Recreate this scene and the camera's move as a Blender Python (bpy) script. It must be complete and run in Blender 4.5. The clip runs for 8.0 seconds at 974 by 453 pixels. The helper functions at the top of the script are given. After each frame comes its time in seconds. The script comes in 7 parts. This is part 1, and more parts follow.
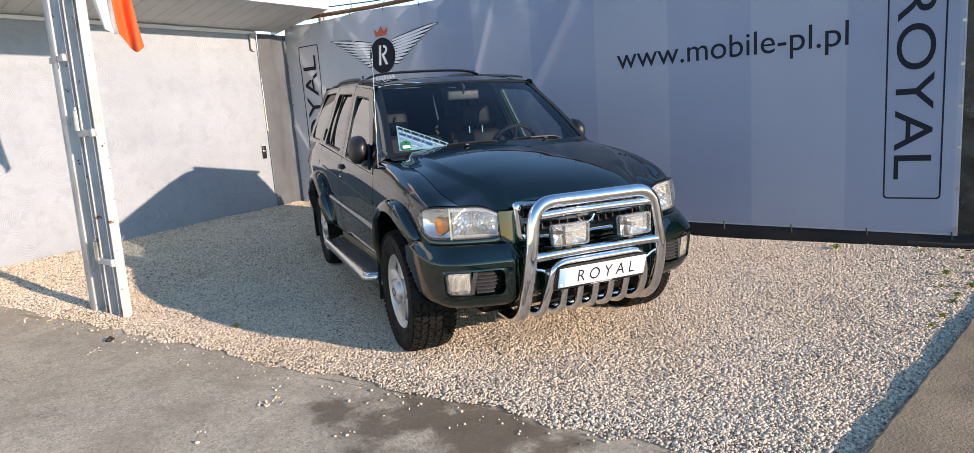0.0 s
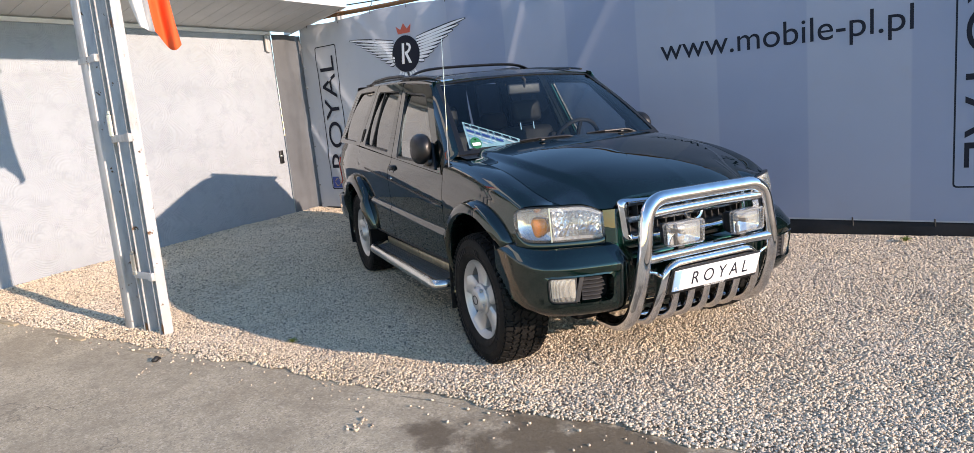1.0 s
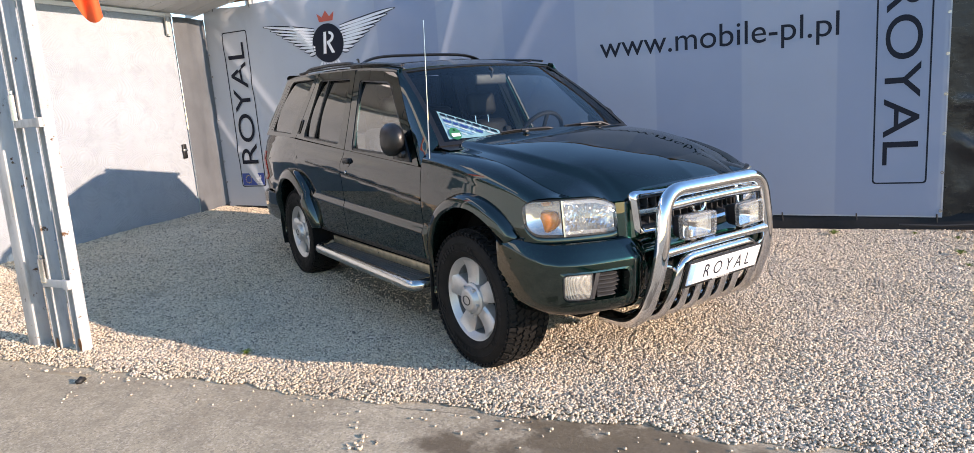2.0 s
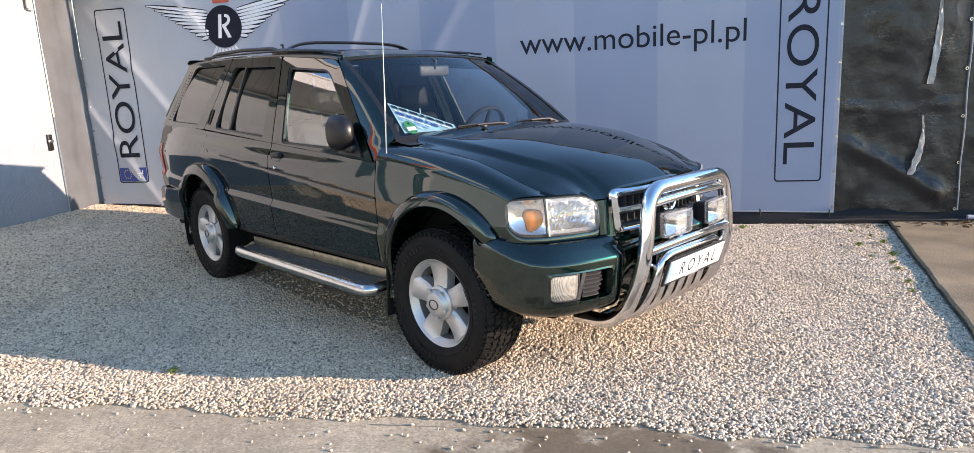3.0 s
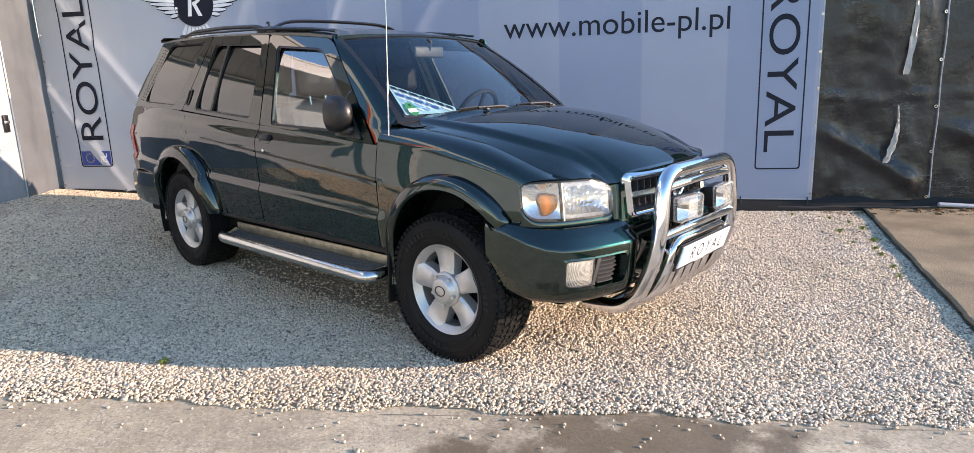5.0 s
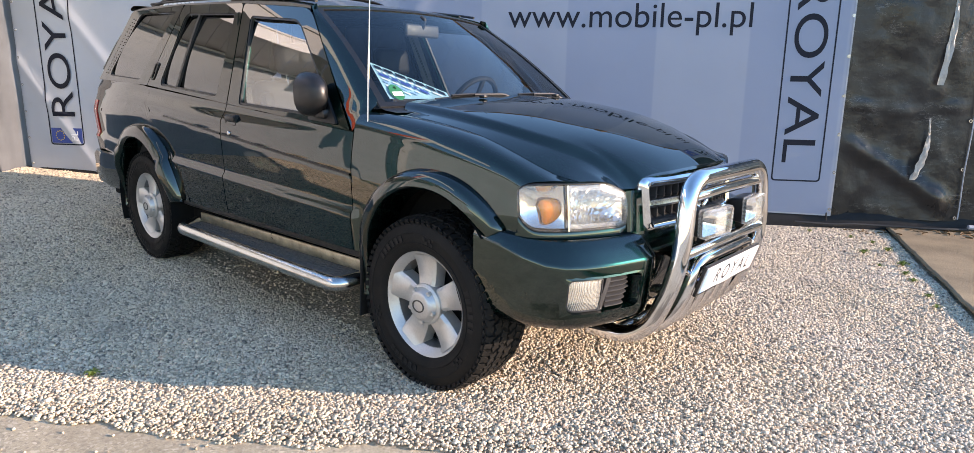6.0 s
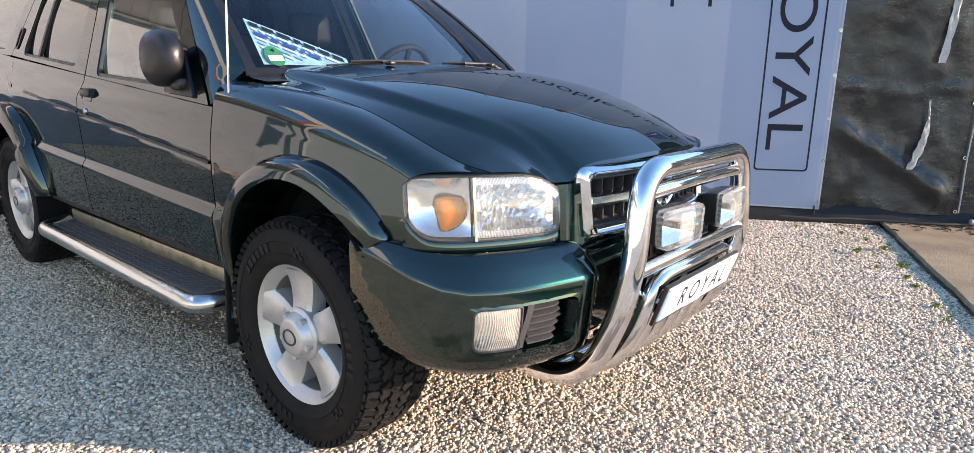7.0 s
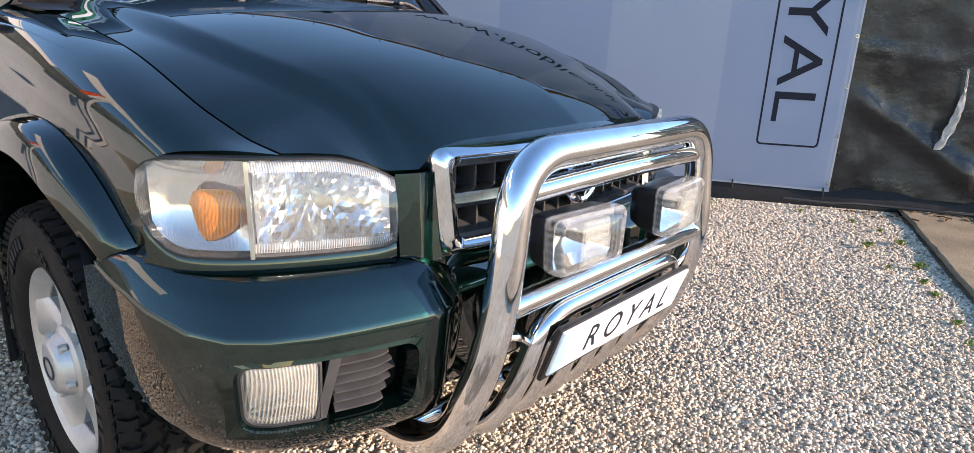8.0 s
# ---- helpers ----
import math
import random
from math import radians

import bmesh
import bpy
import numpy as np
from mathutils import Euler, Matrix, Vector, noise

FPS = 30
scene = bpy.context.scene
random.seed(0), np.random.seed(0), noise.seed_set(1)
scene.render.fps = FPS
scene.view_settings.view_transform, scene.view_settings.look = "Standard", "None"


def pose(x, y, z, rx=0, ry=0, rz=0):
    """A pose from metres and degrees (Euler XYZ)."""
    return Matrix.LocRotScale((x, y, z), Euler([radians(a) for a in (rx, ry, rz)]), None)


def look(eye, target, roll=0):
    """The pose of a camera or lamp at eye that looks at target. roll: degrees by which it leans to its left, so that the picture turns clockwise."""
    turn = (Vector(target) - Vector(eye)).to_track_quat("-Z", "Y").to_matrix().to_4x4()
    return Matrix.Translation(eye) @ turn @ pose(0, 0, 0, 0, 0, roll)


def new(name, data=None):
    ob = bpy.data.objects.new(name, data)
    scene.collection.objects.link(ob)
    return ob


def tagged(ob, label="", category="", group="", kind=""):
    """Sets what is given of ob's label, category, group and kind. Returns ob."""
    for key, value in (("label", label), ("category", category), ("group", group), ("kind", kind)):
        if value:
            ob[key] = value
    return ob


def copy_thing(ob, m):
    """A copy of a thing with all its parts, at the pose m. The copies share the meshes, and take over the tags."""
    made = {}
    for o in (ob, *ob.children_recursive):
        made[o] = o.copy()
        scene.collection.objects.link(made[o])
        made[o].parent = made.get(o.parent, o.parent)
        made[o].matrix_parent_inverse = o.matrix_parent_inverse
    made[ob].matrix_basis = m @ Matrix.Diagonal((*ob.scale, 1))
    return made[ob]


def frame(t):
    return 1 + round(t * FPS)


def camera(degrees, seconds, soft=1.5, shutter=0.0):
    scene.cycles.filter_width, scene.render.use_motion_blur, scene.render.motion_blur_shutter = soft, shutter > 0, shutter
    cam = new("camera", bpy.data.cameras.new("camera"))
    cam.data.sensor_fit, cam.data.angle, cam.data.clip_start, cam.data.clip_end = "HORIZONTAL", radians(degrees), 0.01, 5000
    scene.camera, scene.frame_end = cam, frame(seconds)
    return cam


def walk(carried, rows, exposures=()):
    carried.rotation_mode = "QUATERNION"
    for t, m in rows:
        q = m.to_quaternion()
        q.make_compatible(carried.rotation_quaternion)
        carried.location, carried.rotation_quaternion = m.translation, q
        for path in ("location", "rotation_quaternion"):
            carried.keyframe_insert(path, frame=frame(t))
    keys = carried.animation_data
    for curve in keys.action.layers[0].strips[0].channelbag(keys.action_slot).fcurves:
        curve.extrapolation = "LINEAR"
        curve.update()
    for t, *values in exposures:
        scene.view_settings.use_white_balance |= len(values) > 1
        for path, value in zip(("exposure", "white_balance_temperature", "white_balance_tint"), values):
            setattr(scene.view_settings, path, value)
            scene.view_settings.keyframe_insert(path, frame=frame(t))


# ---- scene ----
cam = camera(72.7, 8.0, 0.3)
PATH = [
    (0, (3.79, -1.757, 1.355), (1.966, -1.007, 1.022), -4.2),
    (0.5, (3.595, -1.975, 1.347), (1.777, -1.21, 1.015), -5.1),
    (1, (3.312, -2.148, 1.351), (1.501, -1.365, 1.021), -5.5),
    (1.5, (3.072, -2.38, 1.329), (1.324, -1.47, 0.989), -5.3),
    (1.7, (2.987, -2.457, 1.33), (1.278, -1.477, 0.984), -5.0),
    (2.8, (2.481, -2.753, 1.344), (1.042, -1.418, 0.958), -2.7),
    (3, (2.414, -2.81, 1.346), (1.018, -1.433, 0.955), -2.8),
    (3.5, (2.31, -2.933, 1.357), (0.972, -1.502, 0.956), -3.2),
    (4, (2.276, -2.974, 1.351), (0.959, -1.526, 0.94), -3.3),
    (4.5, (2.257, -2.983, 1.338), (0.948, -1.53, 0.919), -2.8),
    (4.7, (2.245, -2.972, 1.33), (0.937, -1.52, 0.907), -2.6),
    (5.8, (1.975, -2.646, 1.285), (0.682, -1.186, 0.844), 0.3),
    (6, (1.91, -2.559, 1.255), (0.615, -1.098, 0.82), 0.7),
    (6.5, (1.72, -2.275, 1.217), (0.451, -0.792, 0.781), 1.0),
    (7, (1.688, -1.889, 1.163), (0.433, -0.403, 0.697), 0.9),
    (7.5, (1.677, -1.501, 1.134), (0.423, -0.032, 0.613), 2.3),
    (8, (1.589, -1.172, 1.124), (0.321, 0.259, 0.538), 2.6),
]
walk(cam, [(t, look(eye, target, roll)) for t, eye, target, roll in PATH], [(0.0, 1.58, 9500, 25), (1.5, 1.67, 9500, 25), (3.0, 2.03, 9800, 27), (4.7, 2.07, 9900, 27), (6.0, 2.16, 9900, 27), (7.0, 2.24, 9900, 27), (8.0, 2.10, 9900, 27)])

# ---- world and sun: a low winter sun ahead of the car, clear sky ----
SUN_AZ, SUN_EL = radians(30.0), radians(15.5)      # azimuth from +x towards +y
SUN_DIR = Vector((math.cos(SUN_EL) * math.cos(SUN_AZ), math.cos(SUN_EL) * math.sin(SUN_AZ), math.sin(SUN_EL)))
world = bpy.data.worlds.new("sky")
scene.world = world
world.use_nodes = True
wt = world.node_tree
sky = wt.nodes.new("ShaderNodeTexSky")
sky.sky_type = "NISHITA"
sky.sun_disc = False
sky.sun_elevation = SUN_EL
sky.sun_rotation = math.pi / 2 - SUN_AZ
sky.air_density = 1.0
sky.dust_density = 0.0
sky.ozone_density = 4.0
deep = wt.nodes.new("ShaderNodeHueSaturation")          # cold clear air
deep.inputs["Saturation"].default_value = 1.14
wt.links.new(sky.outputs[0], deep.inputs["Color"])
wt.links.new(deep.outputs[0], wt.nodes["Background"].inputs[0])
wt.nodes["Background"].inputs[1].default_value = 0.15
sun_data = bpy.data.lights.new("sun", "SUN")
sun_data.energy, sun_data.angle, sun_data.color = 2.0, radians(0.5), (0.98, 0.98, 1.0)
sun = new("sun", sun_data)
sun.matrix_world = look(SUN_DIR * 40, (0, 0, 0))

# ---- materials ----
class Nodes:
    """A short way to write a node material."""

    def __init__(self, name):
        self.m = bpy.data.materials.new(name)
        self.m.use_nodes = True
        self.t = self.m.node_tree
        self.b = self.t.nodes["Principled BSDF"]
        self.co = self.t.nodes.new("ShaderNodeTexCoord").outputs["Object"]

    def put(self, kind, **inputs):
        n = self.t.nodes.new(kind)
        for key, value in inputs.items():
            self.set(n, key, value)
        return n

    def set(self, n, key, value):
        socket = n.inputs[int(key[1:])] if key[0] == "i" and key[1:].isdigit() else n.inputs[key.replace("_", " ")]
        if isinstance(value, bpy.types.NodeSocket):
            self.t.links.new(value, socket)
        else:
            socket.default_value = value

    def noise(self, scale, detail=4.0, rough=0.55, vec=None):
        n = self.put("ShaderNodeTexNoise", Scale=scale, Detail=detail, Roughness=rough)
        self.t.links.new(vec or self.co, n.inputs["Vector"])
        return n.outputs["Fac"]

    def voronoi(self, scale, out="Distance", feature="F1", vec=None):
        n = self.put("ShaderNodeTexVoronoi", Scale=scale)
        n.feature = feature
        self.t.links.new(vec or self.co, n.inputs["Vector"])
        return n.outputs[out]

    def ramp(self, fac, lo, hi, a=0.0, b=1.0):
        n = self.put("ShaderNodeMapRange", Value=fac)
        n.inputs["From Min"].default_value, n.inputs["From Max"].default_value = lo, hi
        n.inputs["To Min"].default_value, n.inputs["To Max"].default_value = a, b
        return n.outputs[0]

    def math(self, op, a, b=0.0, c=0.0):
        n = self.t.nodes.new("ShaderNodeMath")
        n.operation = op
        for i, v in enumerate((a, b, c)):
            self.set(n, f"i{i}", v)
        return n.outputs[0]

    def mix(self, fac, a, b):
        n = self.t.nodes.new("ShaderNodeMix")
        n.data_type = "RGBA"
        for i, v in ((0, fac), (6, a), (7, b)):
            self.set(n, f"i{i}", (*v, 1) if isinstance(v, tuple) and len(v) == 3 else v)
        return n.outputs[2]

    def split(self):
        n = self.put("ShaderNodeSeparateXYZ", Vector=self.co)
        return n.outputs

    def bump(self, height, strength=0.3, distance=0.01, normal=None):
        n = self.put("ShaderNodeBump", Height=height, Strength=strength, Distance=distance)
        if normal:
            self.t.links.new(normal, n.inputs["Normal"])
        return n.outputs[0]

    def done(self, **inputs):
        for key, value in inputs.items():
            if isinstance(value, tuple) and len(value) == 3:
                value = (*value, 1)
            self.set(self.b, key, value)
        return self.m


def plain(name, colour, rough=0.5, metal=0.0, var=0.18, scale=9.0, fine=120.0, bump=0.15, rvar=0.12, depth=0.002, **more):
    """A surface with stains at one scale, grain at another, and a little relief."""
    n = Nodes(name)
    lo = tuple(c * (1 - var) for c in colour)
    hi = tuple(min(1, c * (1 + var)) for c in colour)
    big, small = n.noise(scale), n.noise(fine, 2)
    col = n.mix(n.ramp(big, 0.3, 0.7), lo, hi)
    col = n.mix(n.ramp(small, 0.35, 0.75, 0, 0.35), col, tuple(c * 0.75 for c in colour))
    r = n.math("ADD", n.ramp(big, 0.3, 0.7, -rvar, rvar), rough)
    return n.done(Base_Color=col, Roughness=r, Metallic=metal, Normal=n.bump(small, bump, depth), **more)


def paint_mat():
    n = Nodes("dark_green_metallic_paint")
    flake = n.voronoi(900.0, "Color")
    dust = n.ramp(n.noise(5.0, 6), 0.45, 0.8)
    col = n.mix(n.ramp(flake, 0, 1, 0, 0.55), (0.0003, 0.0105, 0.0088), (0.0015, 0.056, 0.045))
    col = n.mix(n.math("MULTIPLY", dust, 0.012), col, (0.12, 0.115, 0.10))
    cr = n.ramp(dust, 0, 1, 0.003, 0.012)
    return n.done(Base_Color=col, Metallic=0.9, Roughness=0.30, Specular_Tint=(0.02, 0.06, 0.05), Coat_Weight=1.0, Coat_Roughness=cr, Coat_IOR=1.68, Specular_IOR_Level=0.0)


def glass_mat(name, tint, ior=1.5):
    """A pane: tinted see-through, with gloss by Fresnel."""
    n = Nodes(name)
    t = n.t
    t.nodes.remove(n.b)
    clear = n.put("ShaderNodeBsdfTransparent", Color=(*tint, 1))
    gloss = n.put("ShaderNodeBsdfGlossy", Color=(1, 1, 1, 1), Roughness=0.012)
    face = n.put("ShaderNodeLayerWeight", Blend=0.5).outputs["Facing"]
    base = 1.05 * ((ior - 1) / (ior + 1)) ** 2
    shine = n.math("ADD", n.math("MULTIPLY", n.math("POWER", face, 5.0), 1 - base), base)
    mix = n.put("ShaderNodeMixShader", i0=shine, i1=clear.outputs[0], i2=gloss.outputs[0])
    t.links.new(mix.outputs[0], t.nodes["Material Output"].inputs[0])
    return n.m


def chrome_mat():
    n = Nodes("chrome_tube")
    sm = n.ramp(n.noise(14.0, 5), 0.4, 0.75)
    return n.done(Base_Color=n.mix(sm, (0.80, 0.81, 0.83), (0.62, 0.61, 0.60)), Metallic=1.0, Roughness=n.ramp(sm, 0, 1, 0.018, 0.06))


def lens_mat(name, tint, freq, axis=1, frosted=0.22, ribs=0.5, milk=(0.88, 0.88, 0.86)):
    """Fluted lamp glass."""
    n = Nodes(name)
    w = n.math("SINE", n.math("MULTIPLY", n.split()[axis], freq))
    t = n.t
    t.nodes.remove(n.b)
    normal = n.bump(w, ribs, 0.0015)
    clear = n.put("ShaderNodeBsdfTransparent", Color=(*tint, 1))
    gloss = n.put("ShaderNodeBsdfGlossy", Color=(1, 1, 1, 1), Roughness=0.05, Normal=normal)
    frost = n.put("ShaderNodeBsdfDiffuse", Color=(*milk, 1), Normal=normal)
    face = n.put("ShaderNodeLayerWeight", Blend=0.5, Normal=normal).outputs["Facing"]
    shine = n.math("ADD", n.math("MULTIPLY", n.math("POWER", face, 4.5), 0.9), 0.06)
    body = n.put("ShaderNodeMixShader", i0=n.ramp(w, -0.7, 0.9, 0.7 * frosted, 1.6 * frosted), i1=clear.outputs[0], i2=frost.outputs[0])
    mix = n.put("ShaderNodeMixShader", i0=shine, i1=body.outputs[0], i2=gloss.outputs[0])
    t.links.new(mix.outputs[0], t.nodes["Material Output"].inputs[0])
    return n.m


def gravel_mat(name, loose):
    n = Nodes(name)
    if loose:
        k = n.t.nodes.new("ShaderNodeNewGeometry").outputs["Random Per Island"]
    else:
        k = n.put("ShaderNodeSeparateColor", Color=n.voronoi(58.0, "Color")).outputs[0]
    warm = n.ramp(n.noise(0.9, 5), 0.35, 0.65)
    pale = n.mix(warm, (0.78, 0.64, 0.475), (0.795, 0.68, 0.545)) if loose else n.mix(warm, (0.72, 0.605, 0.46), (0.73, 0.635, 0.51))
    dark = n.mix(warm, (0.46, 0.365, 0.265), (0.50, 0.415, 0.32))
    col = n.mix(n.ramp(k, 0.05, 0.7), dark, pale)
    col = n.mix(n.ramp(k, 0.93, 0.95), col, (0.20, 0.165, 0.135))
    dirt = n.ramp(n.noise(1.7, 6, 0.65), 0.55, 0.75, 0, 0.5)
    col = n.mix(dirt, col, (0.20, 0.175, 0.145))
    if loose:
        return n.done(Base_Color=col, Roughness=0.75, Normal=n.bump(n.noise(300.0, 3), 0.25, 0.001))
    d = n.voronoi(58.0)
    # shade in the gaps between stones, mixed into the colour
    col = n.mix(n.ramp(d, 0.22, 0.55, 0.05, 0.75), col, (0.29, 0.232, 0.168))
    return n.done(Base_Color=col, Roughness=0.85, Normal=n.bump(d, 0.8, -0.009))


def yard_mat():
    n = Nodes("worn_yard_surface")
    big, mid, fine = n.noise(0.7, 6), n.noise(6.0, 6, 0.6), n.noise(240.0, 2)
    col = n.mix(n.ramp(big, 0.35, 0.65), (0.485, 0.402, 0.278), (0.59, 0.502, 0.36))
    col = n.mix(n.ramp(mid, 0.45, 0.75, 0, 0.55), col, (0.385, 0.33, 0.24))
    col = n.mix(n.ramp(fine, 0.5, 0.7, 0, 0.6), col, (0.19, 0.17, 0.145))
    grit = n.put("ShaderNodeSeparateColor", Color=n.voronoi(105.0, "Color")).outputs[0]
    col = n.mix(n.ramp(grit, 0.72, 0.95, 0, 0.55), col, (0.70, 0.62, 0.49))
    col = n.mix(n.ramp(grit, 0.25, 0.05, 0, 0.6), col, (0.22, 0.19, 0.155))
    worn = n.ramp(n.noise(22.0, 6, 0.7), 0.48, 0.66)
    col = n.mix(n.math("MULTIPLY", worn, 0.6), col, (0.29, 0.245, 0.18))
    blotch = n.ramp(n.noise(1.9, 7, 0.6), 0.46, 0.62)
    col = n.mix(n.math("MULTIPLY", blotch, 0.45), col, (0.27, 0.22, 0.155))
    # dark oil-wet stain beside the gravel
    x, y, _ = n.split()
    a = n.math("SUBTRACT", n.math("MULTIPLY", x, 0.817), n.math("MULTIPLY", y, -0.576))
    b = n.math("ADD", n.math("MULTIPLY", x, -0.576), n.math("MULTIPLY", y, 0.817))
    da = n.math("DIVIDE", n.math("SUBTRACT", a, 0.42), 0.72)
    db = n.math("DIVIDE", n.math("SUBTRACT", b, -1.37), 0.30)
    r = n.math("SQRT", n.math("ADD", n.math("MULTIPLY", da, da), n.math("MULTIPLY", db, db)))
    r = n.math("ADD", r, n.ramp(n.noise(3.4, 7, 0.6), 0.3, 0.7, -0.70, 0.70))
    wet = n.ramp(r, 1.10, 0.62)
    col = n.mix(n.math("MULTIPLY", wet, 0.78), col, (0.112, 0.076, 0.043))
    crack = n.put("ShaderNodeTexVoronoi", Scale=0.55)
    crack.feature = "DISTANCE_TO_EDGE"
    warp = n.put("ShaderNodeVectorMath", i0=n.co)
    warp.operation = "ADD"
    shift = n.put("ShaderNodeTexNoise", Scale=2.2, Detail=6.0)
    n.t.links.new(n.co, shift.inputs["Vector"])
    n.t.links.new(shift.outputs["Color"], warp.inputs[1])
    n.t.links.new(warp.outputs[0], crack.inputs["Vector"])
    line = n.math("MULTIPLY", n.ramp(crack.outputs["Distance"], 0.004, 0.0), n.ramp(n.noise(1.1, 2), 0.5, 0.62))
    col = n.mix(line, col, (0.05, 0.045, 0.04))
    h = n.math("ADD", n.math("MULTIPLY", n.math("ADD", fine, grit), 0.5), n.math("SUBTRACT", mid, line))
    return n.done(Base_Color=col, Roughness=n.ramp(wet, 0, 1, 0.86, 0.55), Normal=n.bump(h, 0.5, 0.006))


def plaster_mat():
    """White plaster, combed in overlapping arcs."""
    n = Nodes("combed_white_plaster")
    flat = n.put("ShaderNodeCombineXYZ", X=n.split()[0], Y=n.split()[2]).outputs[0]

    def fans(shift):
        """Rings round scattered centres, and how far above its centre each spot lies."""
        place = n.put("ShaderNodeVectorMath", i0=flat, i1=shift)
        place.operation = "ADD"
        v = n.put("ShaderNodeTexVoronoi", Scale=2.3, Vector=place.outputs[0])
        away = n.put("ShaderNodeVectorMath", i0=place.outputs[0], i1=v.outputs["Position"])
        away.operation = "SUBTRACT"
        over = n.put("ShaderNodeSeparateXYZ", Vector=away.outputs[0]).outputs[1]
        return n.math("SINE", n.math("MULTIPLY", v.outputs["Distance"], 185.0)), over
    (one, over), (two, over2), (three, _) = fans((0.0, 0.0, 0.0)), fans((3.3, 7.1, 0.0)), fans((9.7, 1.9, 0.0))
    back = n.math("ADD", n.math("MULTIPLY", two, n.math("GREATER_THAN", over2, 0.0)), n.math("MULTIPLY", three, n.math("LESS_THAN", over2, 0.0)))
    rings = n.math("ADD", n.math("MULTIPLY", one, n.math("GREATER_THAN", over, -0.02)), n.math("MULTIPLY", back, n.math("LESS_THAN", over, -0.02)))
    some = n.ramp(n.noise(2.6, 4), 0.3, 0.6, 0.15, 1.0)
    big, mid = n.noise(0.8, 5), n.noise(7.0, 5)
    col = n.mix(n.ramp(big, 0.35, 0.65), (0.322, 0.365, 0.400), (0.368, 0.412, 0.447))
    col = n.mix(n.ramp(mid, 0.5, 0.8, 0, 0.45), col, (0.285, 0.325, 0.357))
    daub = n.ramp(n.noise(4.2, 7, 0.7), 0.52, 0.60, 0, 0.4)
    col = n.mix(daub, col, (0.27, 0.31, 0.345))
    h = n.math("ADD", n.math("MULTIPLY", rings, n.math("MULTIPLY", some, 0.5)), n.math("MULTIPLY", mid, 0.35))
    return n.done(Base_Color=col, Roughness=0.9, Normal=n.bump(h, 0.45, 0.007))


def banner_mat():
    """Printed vinyl with broad pale and blue-grey bands."""
    n = Nodes("printed_banner_vinyl")
    u = n.split()[0]
    band = n.math("SINE", n.math("MULTIPLY", n.math("ADD", u, 1.035), math.pi / 0.785))
    cloud = n.ramp(n.noise(0.6, 4), 0.3, 0.7)
    pale = n.mix(cloud, (0.236, 0.282, 0.368), (0.280, 0.329, 0.416))
    blue = n.mix(cloud, (0.192, 0.245, 0.348), (0.229, 0.284, 0.385))
    col = n.mix(n.ramp(band, -0.03, 0.03), pale, blue)
    # colour grows paler towards the left end, over the bands
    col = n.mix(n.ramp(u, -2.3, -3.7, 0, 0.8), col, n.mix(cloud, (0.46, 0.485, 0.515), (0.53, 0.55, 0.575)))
    dirt = n.math("MULTIPLY", n.ramp(n.noise(4.0, 7, 0.7), 0.58, 0.8), 0.25)
    col = n.mix(dirt, col, (0.28, 0.27, 0.25))
    return n.done(Base_Color=col, Roughness=n.ramp(cloud, 0, 1, 0.42, 0.55), Normal=n.bump(n.noise(3.0, 3), 0.12, 0.02))


def tarp_mat():
    """Black coated sheeting with pale rubbed creases."""
    n = Nodes("black_tarpaulin")
    big = n.noise(2.5, 5)
    stretch = n.put("ShaderNodeMapping", Vector=n.co)
    stretch.inputs["Scale"].default_value = (3.0, 3.0, 11.0)
    stretch.inputs["Rotation"].default_value = (0.5, 0.4, 0.3)
    line = n.math("ABSOLUTE", n.math("SUBTRACT", n.noise(1.0, 7, 0.7, stretch.outputs[0]), 0.5))
    rub = n.math("MULTIPLY", n.ramp(line, 0.008, 0.0), n.ramp(n.noise(3.5, 3), 0.5, 0.68))
    col = n.mix(n.ramp(big, 0.3, 0.7), (0.010, 0.0104, 0.0114), (0.026, 0.0268, 0.029))
    col = n.mix(n.ramp(n.noise(12.0, 6, 0.7), 0.55, 0.8, 0, 0.5), col, (0.028, 0.027, 0.026))
    col = n.mix(n.math("MULTIPLY", rub, 0.8), col, (0.30, 0.29, 0.28))
    h = n.math("ADD", n.noise(7.0, 4), n.math("MULTIPLY", n.noise(60.0, 2), 0.04))
    return n.done(Base_Color=col, Roughness=n.ramp(big, 0.3, 0.7, 0.24, 0.38), Specular_IOR_Level=0.42, Normal=n.bump(h, 0.4, 0.02))


